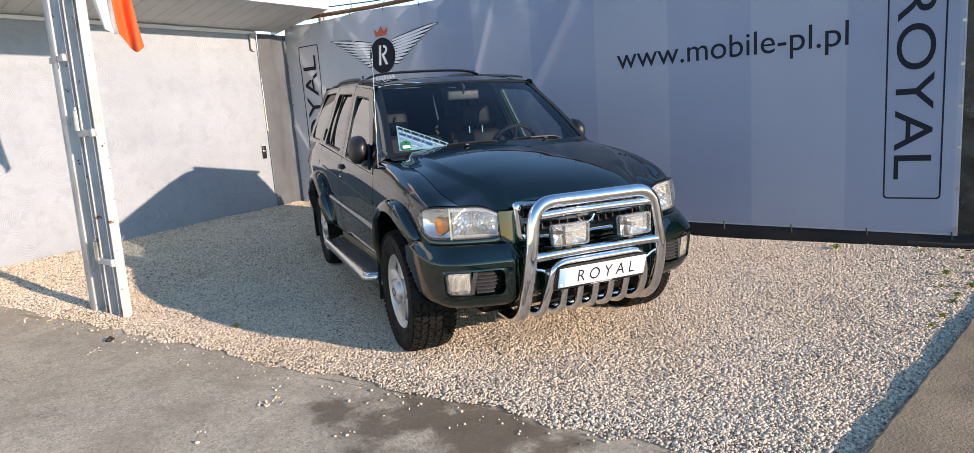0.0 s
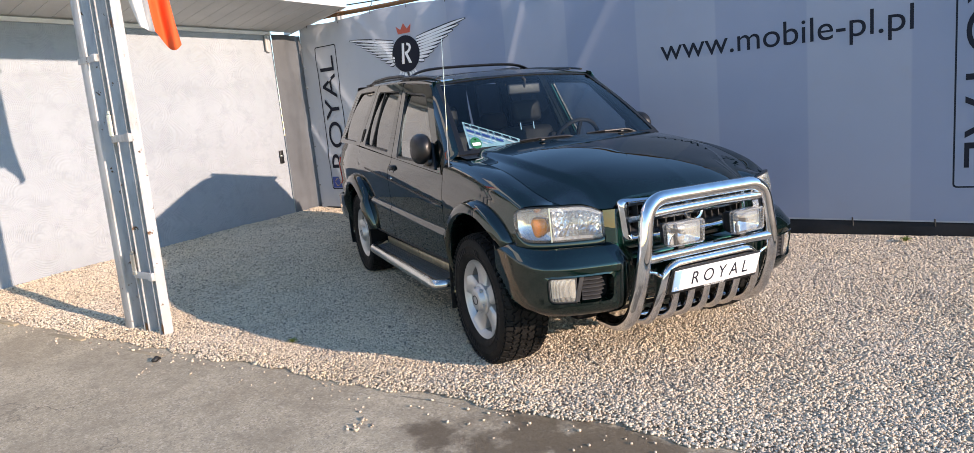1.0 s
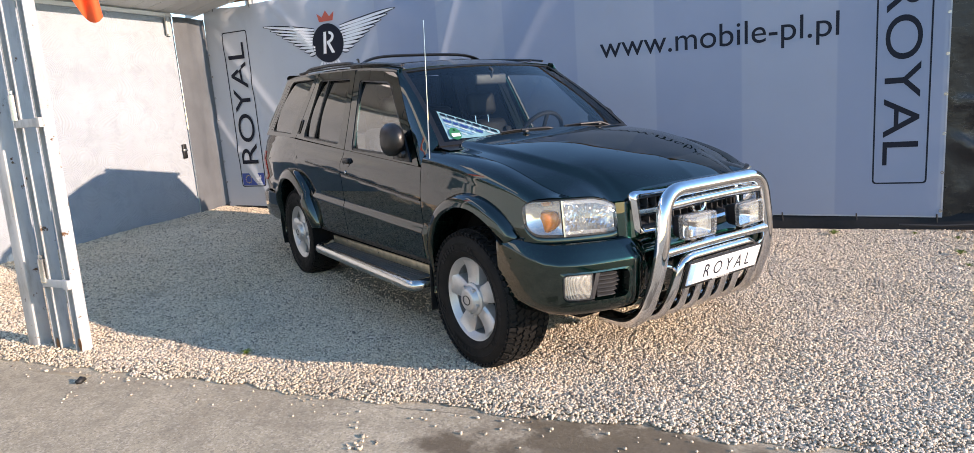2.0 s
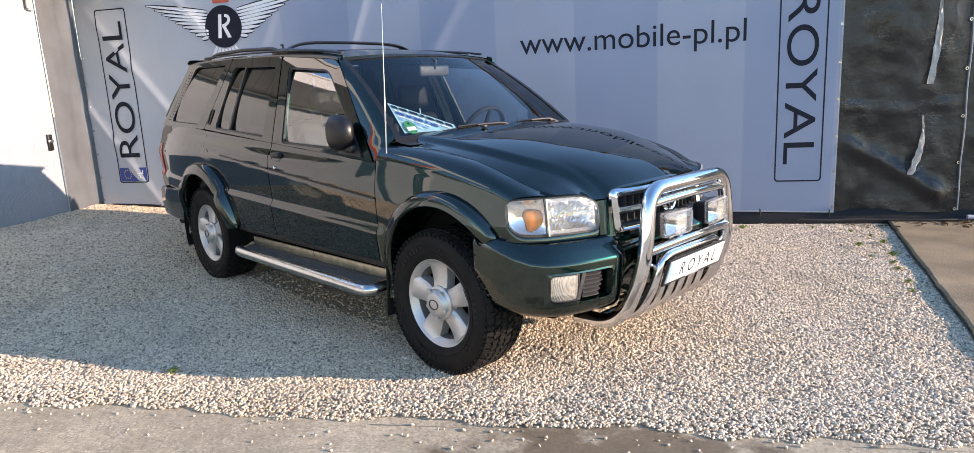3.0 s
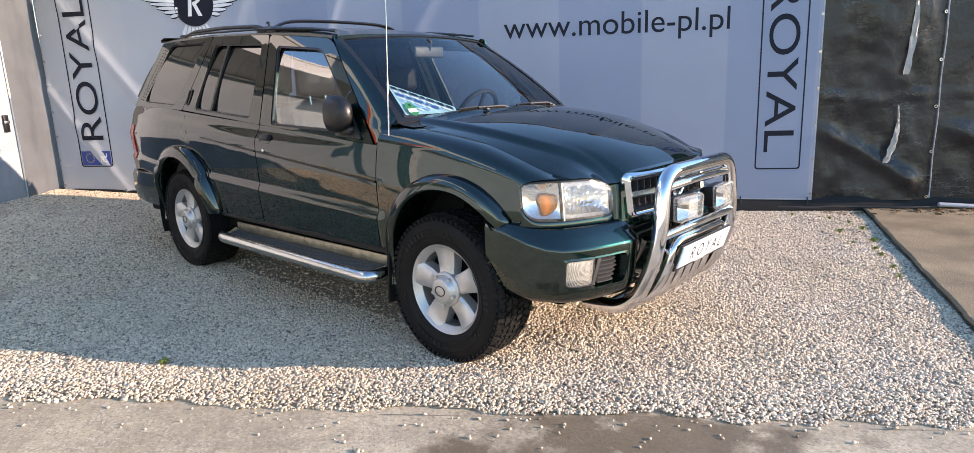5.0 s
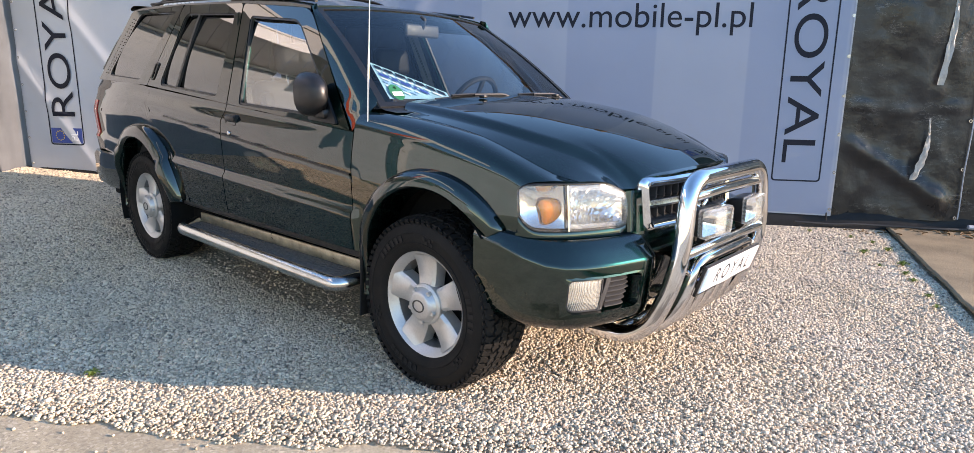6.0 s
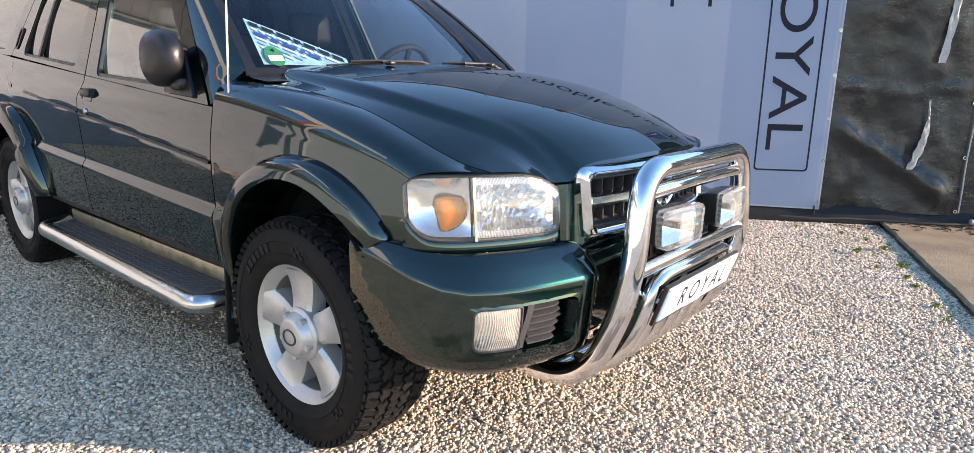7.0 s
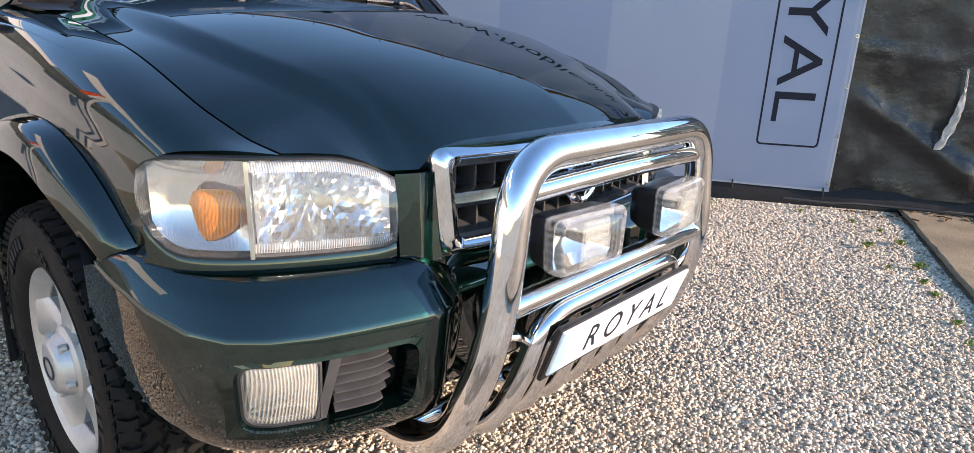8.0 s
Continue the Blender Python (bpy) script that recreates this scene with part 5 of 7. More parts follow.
def quarter(car, s):
    rows = []
    for i in range(25):
        v = i / 24
        row = []
        for j in range(45):
            x = lerp(-3.745, -2.09, j / 44)
            zb = max(arch_z("rear", x), 0.66 if x < -2.7 else 0.50)
            lo, hi = 0.50, 1.21
            for _ in range(24):
                m = (lo + hi) / 2
                lo, hi = (m, hi) if rear_door_edge(m) > x else (lo, m)
            zt = belt(x) + 0.003 if x < -2.70 else min(lo - 0.002, belt(x))
            zt = max(zt, zb + 0.004)
            z = lerp(zb, zt, v)
            row.append((x - (0.004 if x > -2.72 else 0), s * W(x, z), z))
        rows.append(row)
    q = part("quarter_panel", sheet(rows, 0.02, (0, -s, 0)), PAINT, car)
    glasshouse_ring(QUART_OUT, QUART_WIN, s, q, "window_frame")
    pane(QUART_WIN, s, q, "window_pane", DARKGLASS, 0.004)
    rubber_seal(shrink(QUART_WIN, -0.004), s, q, 0.010)
    b = bmesh.new()                                          # slotted vent trim behind the pane
    for k in range(18):
        t = k / 18
        c = Vector(side_place(s, 0.018)(lerp(-3.44, -3.20, t), lerp(1.27, 1.66, t)))
        box(b, (-0.008, -0.004, -0.004), (0.008, 0.002, 0.004), 0.002, Matrix.Translation(c), 1)
    part("vent_slats", b, BLACK, q)
    # tail lamp round the corner
    b = bmesh.new()
    rows = []
    for i in range(9):
        z = lerp(0.80, 1.07, i / 8)
        row = []
        for j in range(9):
            t = j / 8
            x = lerp(-3.62, -3.775, step01(t))
            row.append((x, s * (W(-3.62, z) + 0.006 - 0.05 * t ** 2.2), z))
        rows.append(row)
    part("tail_lamp", sheet(rows, 0.03, (0, -s, 0)), RED, car)


def hood(car):
    rows = []
    nu, nv = 96, 56
    for i in range(nv + 1):
        v = i / nv
        row = []
        for j in range(nu + 1):
            u = -1 + 2 * j / nu
            x0 = -0.275 - 0.16 * u * u
            x1 = nose_x(abs(u) * 0.648) - 0.002
            x = lerp(x0, x1, v)
            y = u * (seam_y(x) - 0.005)
            e, m = seam_z(x), hood_mid(x)
            def top(x, y):
                e, m = seam_z(x), hood_mid(x)
                q = min(1.0, abs(y) / (seam_y(x) - 0.005))
                lift = 0.021 * step01((x0 + 1.25 - x) / 0.5)
                return e + (m - e - lift) * (1 - q ** 2.4) + lift * step01((bulge_y(x) - abs(y)) / 0.045 + 0.5)
            z = top(x, y) + (hood_lip(abs(y)) - top(x1, y)) * max(0.0, (v - 0.72) / 0.28) ** 2.2
            row.append((x, y, z))
        rows.append(row)
    h = part("hood", sheet(rows, 0.022, (0, 0, -1)), PAINT, car)
    for y in (-0.27, 0.30):
        b = bmesh.new()
        box(b, (-0.212, y - 0.014, 1.168), (-0.178, y + 0.014, 1.182), 0.005)
        part("washer_jet", b, BLACK, h)


def screen_point(u, v, off=0.0):
    """On the windscreen: u across from -1 to 1, v up."""
    bx, tx = -0.285 - 0.095 * u * u, -0.970 - 0.055 * u * u
    by, ty = 0.735 * u, 0.605 * u
    bz, tz = 1.135 - 0.005 * u * u, 1.618 - 0.028 * u * u
    bow = 0.02 * math.sin(math.pi * v)
    return Vector((lerp(bx, tx, v) + bow * 0.6 + off * 0.55, lerp(by, ty, v), lerp(bz, tz, v) + bow * 0.8 + off * 0.8))


def windscreen(car):
    b = bmesh.new()
    grid(b, [[screen_point(-1 + 2 * j / 24, i / 16) for j in range(25)] for i in range(17)])
    w = part("windscreen", b, GLASS, car)
    b = bmesh.new()                                          # black seal all round
    edge = [(-1 + 2 * j / 24, 0) for j in range(25)] + [(1, i / 16) for i in range(1, 17)] + [(1 - 2 * j / 24, 1) for j in range(1, 25)] + [(-1, 1 - i / 16) for i in range(1, 16)]
    inn = [(u * 0.955, 0.035 + v * 0.935) for u, v in edge]
    grid(b, [[screen_point(u * 1.004, v * 1.008 - 0.004, -0.004) for u, v in edge], [screen_point(u * 1.002, v * 1.004 - 0.002, 0.004) for u, v in edge], [screen_point(u, v, 0.005) for u, v in inn], [screen_point(u, v, 0.001) for u, v in inn]], wrap=True)
    part("screen_seal", b, BLACK, w)
    # pillars between windscreen and front doors
    for s in (-1, 1):
        rows = []
        for i in range(21):
            t = i / 20
            z = lerp(1.03, 1.592, t)
            door = Vector((lerp(-0.452, -1.008, t), s * (G(z) + 0.013), z))
            glass = screen_point(s * 1.0, min(1, max(0, (z - 1.125) / 0.465)), 0.006)
            if z < 1.13:
                glass = Vector((lerp(-0.452, glass.x, 0.55), glass.y, glass.z))
            bulge = Vector((0.012, s * 0.012, 0.004)) * (1 - t * t)
            rows.append([door, door.lerp(glass, 0.3) + bulge * 0.8, door.lerp(glass, 0.65) + bulge, glass])
        part("windscreen_pillar", sheet(rows, 0.02, (0, -s, 0)), PAINT, car)
    # cowl under the wipers
    rows = [[screen_point(-1 + 2 * j / 20, 0.0, 0.0) + Vector((d, 0, h)) for j in range(21)] for d, h in ((-0.02, 0.004), (0.03, -0.012), (0.11, -0.02))]
    b = bmesh.new()
    grid(b, rows)
    part("cowl", b, BLACK, car)
    for s0, s1, pivot in ((-0.62, 0.02, 0.05), (0.02, 0.66, 0.70)):
        w2 = part("wiper", wiper_mesh(s0, s1), BLACK, car)
        b = bmesh.new()
        p = screen_point(s1, 0.02, 0.02)
        tube(b, smooth_path([p + Vector((0.05, 0, -0.01)), p + Vector((0.03, -0.06, 0.02)), screen_point((s0 + s1) / 2, 0.040, 0.03)], 0.03), 0.008, 8)
        part("wiper_arm", b, BLACK, w2)


def wiper_mesh(s0, s1):
    b = bmesh.new()
    pts = [screen_point(lerp(s0, s1, k / 10), 0.008 + 0.034 * math.sin(math.pi * (0.15 + 0.6 * k / 10)), 0.018) for k in range(11)]
    tube(b, pts, 0.008, 6)
    tube(b, [p + Vector((0.006, 0, 0.012)) for p in pts[2:9]], 0.006, 6)
    return b


def roof(car):
    rows = []
    for i in range(37):
        t = i / 36
        row = []
        for j in range(25):
            u = -1 + 2 * j / 24
            front = screen_point(u, 1.0).x - 0.002
            x = lerp(-3.34 + 0.05 * u * u, front, t)
            ze = roof_edge(x)
            y = u * (G(ze) + 0.012)
            z = ze + 0.045 * (1 - abs(u) ** 2.6) * (1 - 0.35 * t ** 6) - 0.004
            row.append((x, y, z))
        rows.append(row)
    r = part("roof", sheet(rows, 0.02, (0, 0, -1)), PAINT, car)
    for s in (-1, 1):
        b = bmesh.new()                                      # low rail, open under its rear half
        path = smooth_path([(-1.90, s * 0.515, roof_edge(-1.90) + 0.020), (-2.02, s * 0.513, roof_edge(-2.0) + 0.046), (-2.5, s * 0.507, roof_edge(-2.5) + 0.052), (-2.95, s * 0.500, roof_edge(-2.95) + 0.046), (-3.12, s * 0.497, roof_edge(-3.1) + 0.012)], 0.08)
        tube(b, path, 0.014, 10)
        rail = part("roof_rail", b, BLACK, car)
        for x in (-1.95, -3.08):
            b = bmesh.new()
            z = roof_edge(x) + 0.022
            box(b, (x - 0.06, s * 0.508 - 0.02, z - 0.03), (x + 0.06, s * 0.508 + 0.02, z + 0.012), 0.010)
            part("rail_foot", b, BLACK, rail)
        b = bmesh.new()
        tube(b, [(x, s * (0.520 + 0.01 * (x + 1.9)), roof_edge(x) + 0.020) for x in np.linspace(-1.90, -1.12, 12)], lambda f: 0.016 * (1 - f) + 0.006, 8)
        part("rail_cover", b, BLACK, rail)
        b = bmesh.new()
        tube(b, smooth_path([(-1.88, s * 0.505, roof_edge(-1.88) + 0.03), (-1.88, s * 0.505, roof_edge(-1.88) + 0.066), (-1.90, s * 0.505, roof_edge(-1.88) + 0.066)], 0.01), 0.008, 8)
        part("rail_knob", b, BLACK, rail)
        b = bmesh.new()                                      # gutter strip
        tube(b, [(x, s * (G(roof_edge(x)) - 0.035), roof_edge(x) + 0.022) for x in np.linspace(-3.1, -1.05, 24)], 0.008, 6)
        part("roof_strip", b, BLACK, r)
    b = bmesh.new()                                          # cross bar, flat and arched, on wide feet
    rows = []
    for k in range(41):
        u = -1 + 2 * k / 40
        z = 1.700 + 0.050 * (1 - abs(u) ** 7) + 0.012 * (1 - u * u)
        wx = 0.022 + 0.020 * abs(u) ** 8
        rows.append([(-1.80 + wx * math.cos(a), u * 0.525, z + 0.011 * math.sin(a)) for a in [q * math.pi / 5 for q in range(10)]])
    vs = grid(b, rows, wrap=True)
    b.faces.new(vs[0])
    b.faces.new(vs[-1])
    bar = part("roof_cross_bar", b, BLACK, car)
    for s in (-1, 1):
        b = bmesh.new()
        box(b, (-1.85, s * 0.515 - 0.03, 1.660), (-1.75, s * 0.515 + 0.02, 1.712), 0.012)
        part("bar_foot", b, BLACK, bar)
    b = bmesh.new()                                          # spoiler lip over the tailgate
    rows = [[(-3.26 - d, y, h) for y in np.linspace(-0.56, 0.56, 15)] for d, h in ((0.0, 1.737), (0.10, 1.742), (0.155, 1.725), (0.15, 1.710), (0.02, 1.705))]
    grid(b, rows)
    part("roof_spoiler", b, BLACK, car)


def tail(car):
    rows = []
    prof = [(-3.75, 0.62), (-3.775, 0.85), (-3.765, 1.05), (-3.72, 1.20), (-3.58, 1.45), (-3.36, 1.70)]
    xs = soft([z for _, z in prof], [x for x, _ in prof])
    for i in range(25):
        z = lerp(0.62, 1.70, i / 24)
        w = (W(-3.72, z) if z < belt(-3.7) else G(z)) - 0.01
        rows.append([(xs(z) + 0.06 * abs(u) ** 4, u * w, z) for u in np.linspace(-1, 1, 17)])
    t = part("tailgate", sheet(rows, 0.02, (1, 0, 0)), PAINT, car)
    b = bmesh.new()
    rows = []
    for i in range(9):
        z = lerp(1.24, 1.64, i / 8)
        rows.append([(xs(z) - 0.006, u * (G(z) - 0.10), z) for u in np.linspace(-1, 1, 9)])
    grid(b, rows)
    part("rear_window", b, DARKGLASS, t)
    rows = []
    plan = [(-3.13, 0.86), (-3.4, 0.858), (-3.65, 0.835), (-3.80, 0.77), (-3.86, 0.60), (-3.88, 0.3), (-3.885, 0.0)]
    plan = [(x, -y) for x, y in plan] + [(x, y) for x, y in plan[-2::-1]]
    for dx, z in ((0.05, 0.70), (0.012, 0.695), (0.0, 0.67), (0.0, 0.56), (0.02, 0.47), (0.07, 0.44)):
        rows.append([(x + dx * (1 if x < -3.5 else 0.0), y * (1 - dx * 0.6), z) for x, y in plan])
    part("rear_bumper", sheet(rows, 0.02, (1, 0, 0)), PAINT, car)


BUMP = [(0.300, 0.868), (0.42, 0.866), (0.52, 0.850), (0.600, 0.822), (0.660, 0.785), (0.705, 0.735), (0.740, 0.670), (0.765, 0.600), (0.785, 0.530), (0.797, 0.490), (0.806, 0.445), (0.803, 0.415), (0.785, 0.392), (0.762, 0.375), (0.752, 0.34), (0.755, 0.17), (0.756, 0.0)]


def plan_frames(plan):
    pts = [Vector((x, -y, 0)) for x, y in plan] + [Vector((x, y, 0)) for x, y in plan[-2::-1]]
    out = []
    for i, p in enumerate(pts):
        t = (pts[min(i + 1, len(pts) - 1)] - pts[max(i - 1, 0)]).normalized()
        out.append((p, Vector((t.y, -t.x, 0))))
    return out


def front_bumper(car):
    fr = plan_frames(BUMP)
    prof = [(-0.13, 0.708), (-0.085, 0.704), (-0.055, 0.695), (-0.028, 0.660), (-0.0045, 0.629), (0.0005, 0.620), (0.0008, 0.610), (0.0, 0.582), (-0.004, 0.54), (-0.010, 0.49), (-0.018, 0.440), (-0.030, 0.405), (-0.055, 0.378), (-0.12, 0.362)]
    b = bmesh.new()
    vs = []
    for o, z in prof:                                        # towards its ends the sloping top narrows and climbs to the wheel arch
        row = []
        for p, n in fr:
            w = 1 - step01((p.x - 0.30) / 0.36)
            if z > 0.605:
                o2, z2 = o * lerp(1.0, 0.30, w), lerp(z, 0.726 - 0.30 * (0.708 - z), w)
            else:
                o2, z2 = o, z
            row.append(b.verts.new(p + n * o2 + Vector((0, 0, z2))))
        vs.append(row)
    last = len(fr) - 1
    for i in range(len(prof) - 1):
        for j in range(last):
            k = j if j < last / 2 else last - 1 - j
            if 4 <= k <= 8 and 7 <= i <= 9:
                continue                                     # opening for lamp and louvre
            b.faces.new((vs[i][j], vs[i][j + 1], vs[i + 1][j + 1], vs[i + 1][j]))
    bump = part("front_bumper", b, PAINT, car)
    for s in (-1, 1):
        def face(q, z, off=0.0):
            """On the bumper's face: q runs from the outer end of the opening inward."""
            y = lerp(0.785, 0.490, q)
            x = float(np.interp(y, [p[1] for p in BUMP[::-1]], [p[0] for p in BUMP[::-1]]))
            n = Vector((0.80, 0.60, 0)).lerp(Vector((0.98, 0.2, 0)), q).normalized()
            inset = -0.006 - 0.012 * step01((0.56 - z) / 0.1)
            return Vector((x + n.x * (off + inset), s * (y + n.y * (off + inset)), z))
        # painted face round a rounded opening, its lip turning inward
        wide = 0.36                                          # length of the face along the bumper

        def bend(poly, off):
            return [face(a / wide, z, off) for a, z in poly]

        def outline(lo, hi, z0, z1, radii):
            """A rounded outline with its long sides in short steps."""
            cs = [(lo, z0), (hi, z0), (hi, z1), (lo, z1)]
            p, out = rounded(cs, radii, 6), []
            for i, (a, z) in enumerate(p):
                c, d = p[(i + 1) % len(p)]
                k = 10 if i % 14 == 6 else 4 if i % 14 == 13 else 1
                out += [(a + (c - a) * t / k, z + (d - z) * t / k) for t in range(k)]
            return out
        hole = outline(-0.010, wide + 0.010, 0.434, 0.588, 0.002)
        lip = outline(0.006, wide - 0.006, 0.447, 0.578, [0.034, 0.040, 0.034, 0.030])
        deep = outline(0.014, wide - 0.020, 0.454, 0.571, [0.028, 0.034, 0.028, 0.024])
        b = bmesh.new()
        grid(b, [bend(hole, 0.0055), bend(lip, 0.008), bend(lip, 0.004), bend(deep, -0.014), bend(deep, -0.055)], wrap=True)
        part("lamp_surround", b, PAINT, bump)
        b = bmesh.new()
        grid(b, [[face(q, z, -0.055) for q in np.linspace(0, 1, 8)] for z in (0.44, 0.51, 0.585)])
        part("lamp_backing", b, DARK, bump)
        b = bmesh.new()
        outer = outline(0.015, 0.146, 0.455, 0.570, [0.027, 0.006, 0.006, 0.023])
        rows = [bend(outer, -0.03), bend(outer, -0.010)]
        for k in (0.97, 0.8, 0.5, 0.2):
            rows.append(bend([(lerp(0.08, a, k), lerp(0.5125, z, k)) for a, z in outer], -0.008 + 0.008 * (1 - k * k)))
        vs = grid(b, rows, wrap=True)
        b.faces.new(vs[-1])
        lamp = part("fog_lamp", b, CLEAR, bump, smooth=50)
        b = bmesh.new()
        grid(b, [[face(q, z, -0.026 - 0.014 * math.sin(math.pi * (q - 0.055) / 0.33)) for q in np.linspace(0.055, 0.385, 10)] for z in np.linspace(0.466, 0.560, 7)])
        facets(b, 7, 0.0012)
        part("reflector", b, MIRROR, lamp, smooth=180)
        b = bmesh.new()
        rim = outline(0.010, 0.150, 0.451, 0.574, [0.030, 0.008, 0.008, 0.026])
        grid(b, [bend(rim, -0.03), bend(rim, -0.005), bend(outer, -0.004), bend([(lerp(0.08, a, 0.96), lerp(0.5125, z, 0.95)) for a, z in outer], -0.012)], wrap=True)
        part("bezel", b, GREYPL, lamp)
        b = bmesh.new()
        grid(b, [[face((a + 0.016 * (z - 0.5125) / 0.06) / wide, z, o) for z in np.linspace(0.453, 0.572, 7)] for a, o in ((0.149, -0.03), (0.150, -0.004), (0.174, -0.006), (0.180, -0.03))])
        part("louvre_post", b, GREYPL, bump)
        for k in range(6):
            z = 0.458 + k * 0.0192
            end = 0.318 - 0.010 * abs(k - 3)
            b = bmesh.new()
            grid(b, [[face(a / wide, z + dz, o - 0.016 * step01((a - 0.26) / 0.06)) for a in np.linspace(0.176, end, 10)] for dz, o in ((-0.001, -0.045), (0.0, -0.008), (0.0035, -0.008), (0.0155, -0.032), (0.0145, -0.045))])
            part("louvre_slat", b, GREYPL, bump)


def headlight_face(s):
    xs, ys = zip(*HEAD)
    d = np.r_[0, np.cumsum(np.hypot(np.diff(xs), np.diff(ys)))]
    d = d / d[-1]
    fx, fy = soft(d, xs), soft(d, ys)
    top = soft([0, 0.06, 0.2, 0.72, 0.86, 1.0], [0.872, 0.889, 0.893, 0.891, 0.879, 0.850])
    low = soft([0, 0.06, 0.16, 0.5, 0.94, 1.0], [0.790, 0.752, 0.733, 0.729, 0.729, 0.738])

    def at(q, v, off=0.0):
        x, y = fx(q), fy(q)
        tx, ty = fx(min(1, q + 0.02)) - fx(max(0, q - 0.02)), fy(min(1, q + 0.02)) - fy(max(0, q - 0.02))
        l = math.hypot(tx, ty)
        z = lerp(low(q), top(q), v)
        lean = -0.10 * (z - 0.73)
        return Vector((x + (-ty / l) * off + lean, s * (y + (tx / l) * off + lean * 0.3), z))

    return at


def facets(b, seed, amount):
    """Break a bowl into sparkling facets."""
    rng = random.Random(seed)
    for v in b.verts:
        if v.is_boundary:
            continue
        v.co += Vector((rng.uniform(-1, 1), rng.uniform(-0.4, 0.4), rng.uniform(-0.4, 0.4))) * amount


def headlight(car, s):
    at = headlight_face(s)
    b = sheet([[at(q, v, 0.004 + 0.010 * math.sin(math.pi * v)) for q in np.linspace(0.415, 1.0, 30)] for v in np.linspace(0, 1, 12)], 0.02, (-1, 0, 0))
    lamp = part("headlight", b, LENS, car)
    b = sheet([[at(q, v, 0.004 + 0.010 * math.sin(math.pi * v)) for q in np.linspace(0.0, 0.413, 20)] for v in np.linspace(0, 1, 12)], 0.02, (-1, 0, 0))
    part("corner_lens", b, FLUTED, lamp)
    b = bmesh.new()                                          # reflector bowl of the main lamp
    grid(b, [[at(lerp(0.43, 0.985, q), lerp(0.04, 0.97, v), -0.012 - 0.075 * (math.sin(math.pi * q) * math.sin(math.pi * v)) ** 0.55) for q in np.linspace(0, 1, 30)] for v in np.linspace(0, 1, 15)])
    facets(b, 5, 0.0030)
    part("reflector", b, SILVERED, lamp, smooth=0)
    for v0, v1 in ((0.03, 0.13), (0.87, 0.97)):              # finely ribbed bands along the lens
        b = sheet([[at(q, v, -0.002 + 0.010 * math.sin(math.pi * v)) for q in np.linspace(0.425, 0.985, 30)] for v in np.linspace(v0, v1, 4)], 0.003, (-1, 0, 0))
        part("lens_rib_band", b, RIBBED, lamp)
    b = bmesh.new()                                          # corner lamp: silvered box with an amber bulb cover
    grid(b, [[at(lerp(0.015, 0.40, q), lerp(0.04, 0.97, v), -0.012 - 0.030 * (math.sin(math.pi * q) * math.sin(math.pi * v)) ** 0.5) for q in np.linspace(0, 1, 12)] for v in np.linspace(0, 1, 10)])
    facets(b, 6, 0.0018)
    part("corner_reflector", b, SILVERED, lamp, smooth=180)
    b = bmesh.new()
    rows = []
    for v in np.linspace(-1, 1, 11):                         # a bulging cap, rounded off at its corners
        row = []
        for q in np.linspace(-1, 1, 13):
            h = (1 - abs(q) ** 3.5) ** 0.4
            up = 0.5 + (0.17 if v > 0 else 0.34 - 0.10 * q) * v * h
            row.append(at(0.275 + 0.105 * q + 0.02 * max(0.0, -v) * (1 - q) * 0.5, up, -0.022 + 0.016 * ((1 - v * v) * (1 - q * q)) ** 0.5))
        rows.append(row)
    grid(b, rows)
    part("indicator", b, AMBER, lamp, "orange indicator behind clear glass")
    b = bmesh.new()
    grid(b, [[at(q, v, o) for v in np.linspace(0.0, 1.0, 9)] for q, o in ((0.405, -0.03), (0.408, 0.0165), (0.424, 0.0165), (0.427, -0.03))])
    part("divider", b, STEEL, lamp)
    b = bmesh.new()                                          # bulb cap in the bowl
    c, d = at(0.70, 0.52, -0.03), at(0.70, 0.52, 0.0)
    tube(b, [c + (c - d) * 1.4, c, c + (d - c) * 0.35], 0.013, 14)
    part("bulb_cap", b, STEEL, lamp)
    rim = [(q, 1.0) for q in np.linspace(0, 1, 24)] + [(1.0, v) for v in np.linspace(0.9, 0.1, 6)] + [(q, 0.0) for q in np.linspace(1, 0, 24)] + [(0.0, v) for v in np.linspace(0.1, 0.9, 6)]
    b = bmesh.new()
    grow = [(lerp(0.5, q, 1.012), lerp(0.5, v, 1.045)) for q, v in rim]
    grid(b, [[at(min(1, max(0, q)), v, -0.03) for q, v in grow], [at(min(1, max(0, q)), v, 0.006) for q, v in grow], [at(q, v, 0.006) for q, v in rim], [at(q, v, -0.01) for q, v in rim]], wrap=True)
    part("rim_seal", b, BLACK, lamp)
    b = bmesh.new()                                          # painted strip under the lamp
    grid(b, [[at(q, v, o) + Vector((0, 0, dz)) for q in np.linspace(0.0, 1.0, 24)] for v, dz, o in ((0.0, -0.004, -0.03), (0.0, -0.005, 0.000), (0.0, -0.012, 0.003), (0.0, -0.030, 0.003), (0.0, -0.075, 0.001))])
    part("lamp_strip", b, PAINT, lamp)
    # shell that closes the lamp from behind
    b = bmesh.new()
    grid(b, [[at(q, v, -0.095) for q in np.linspace(0.0, 1, 12)] for v in (-0.2, 0.5, 1.2)])
    part("lamp_shell", b, DARK, lamp)


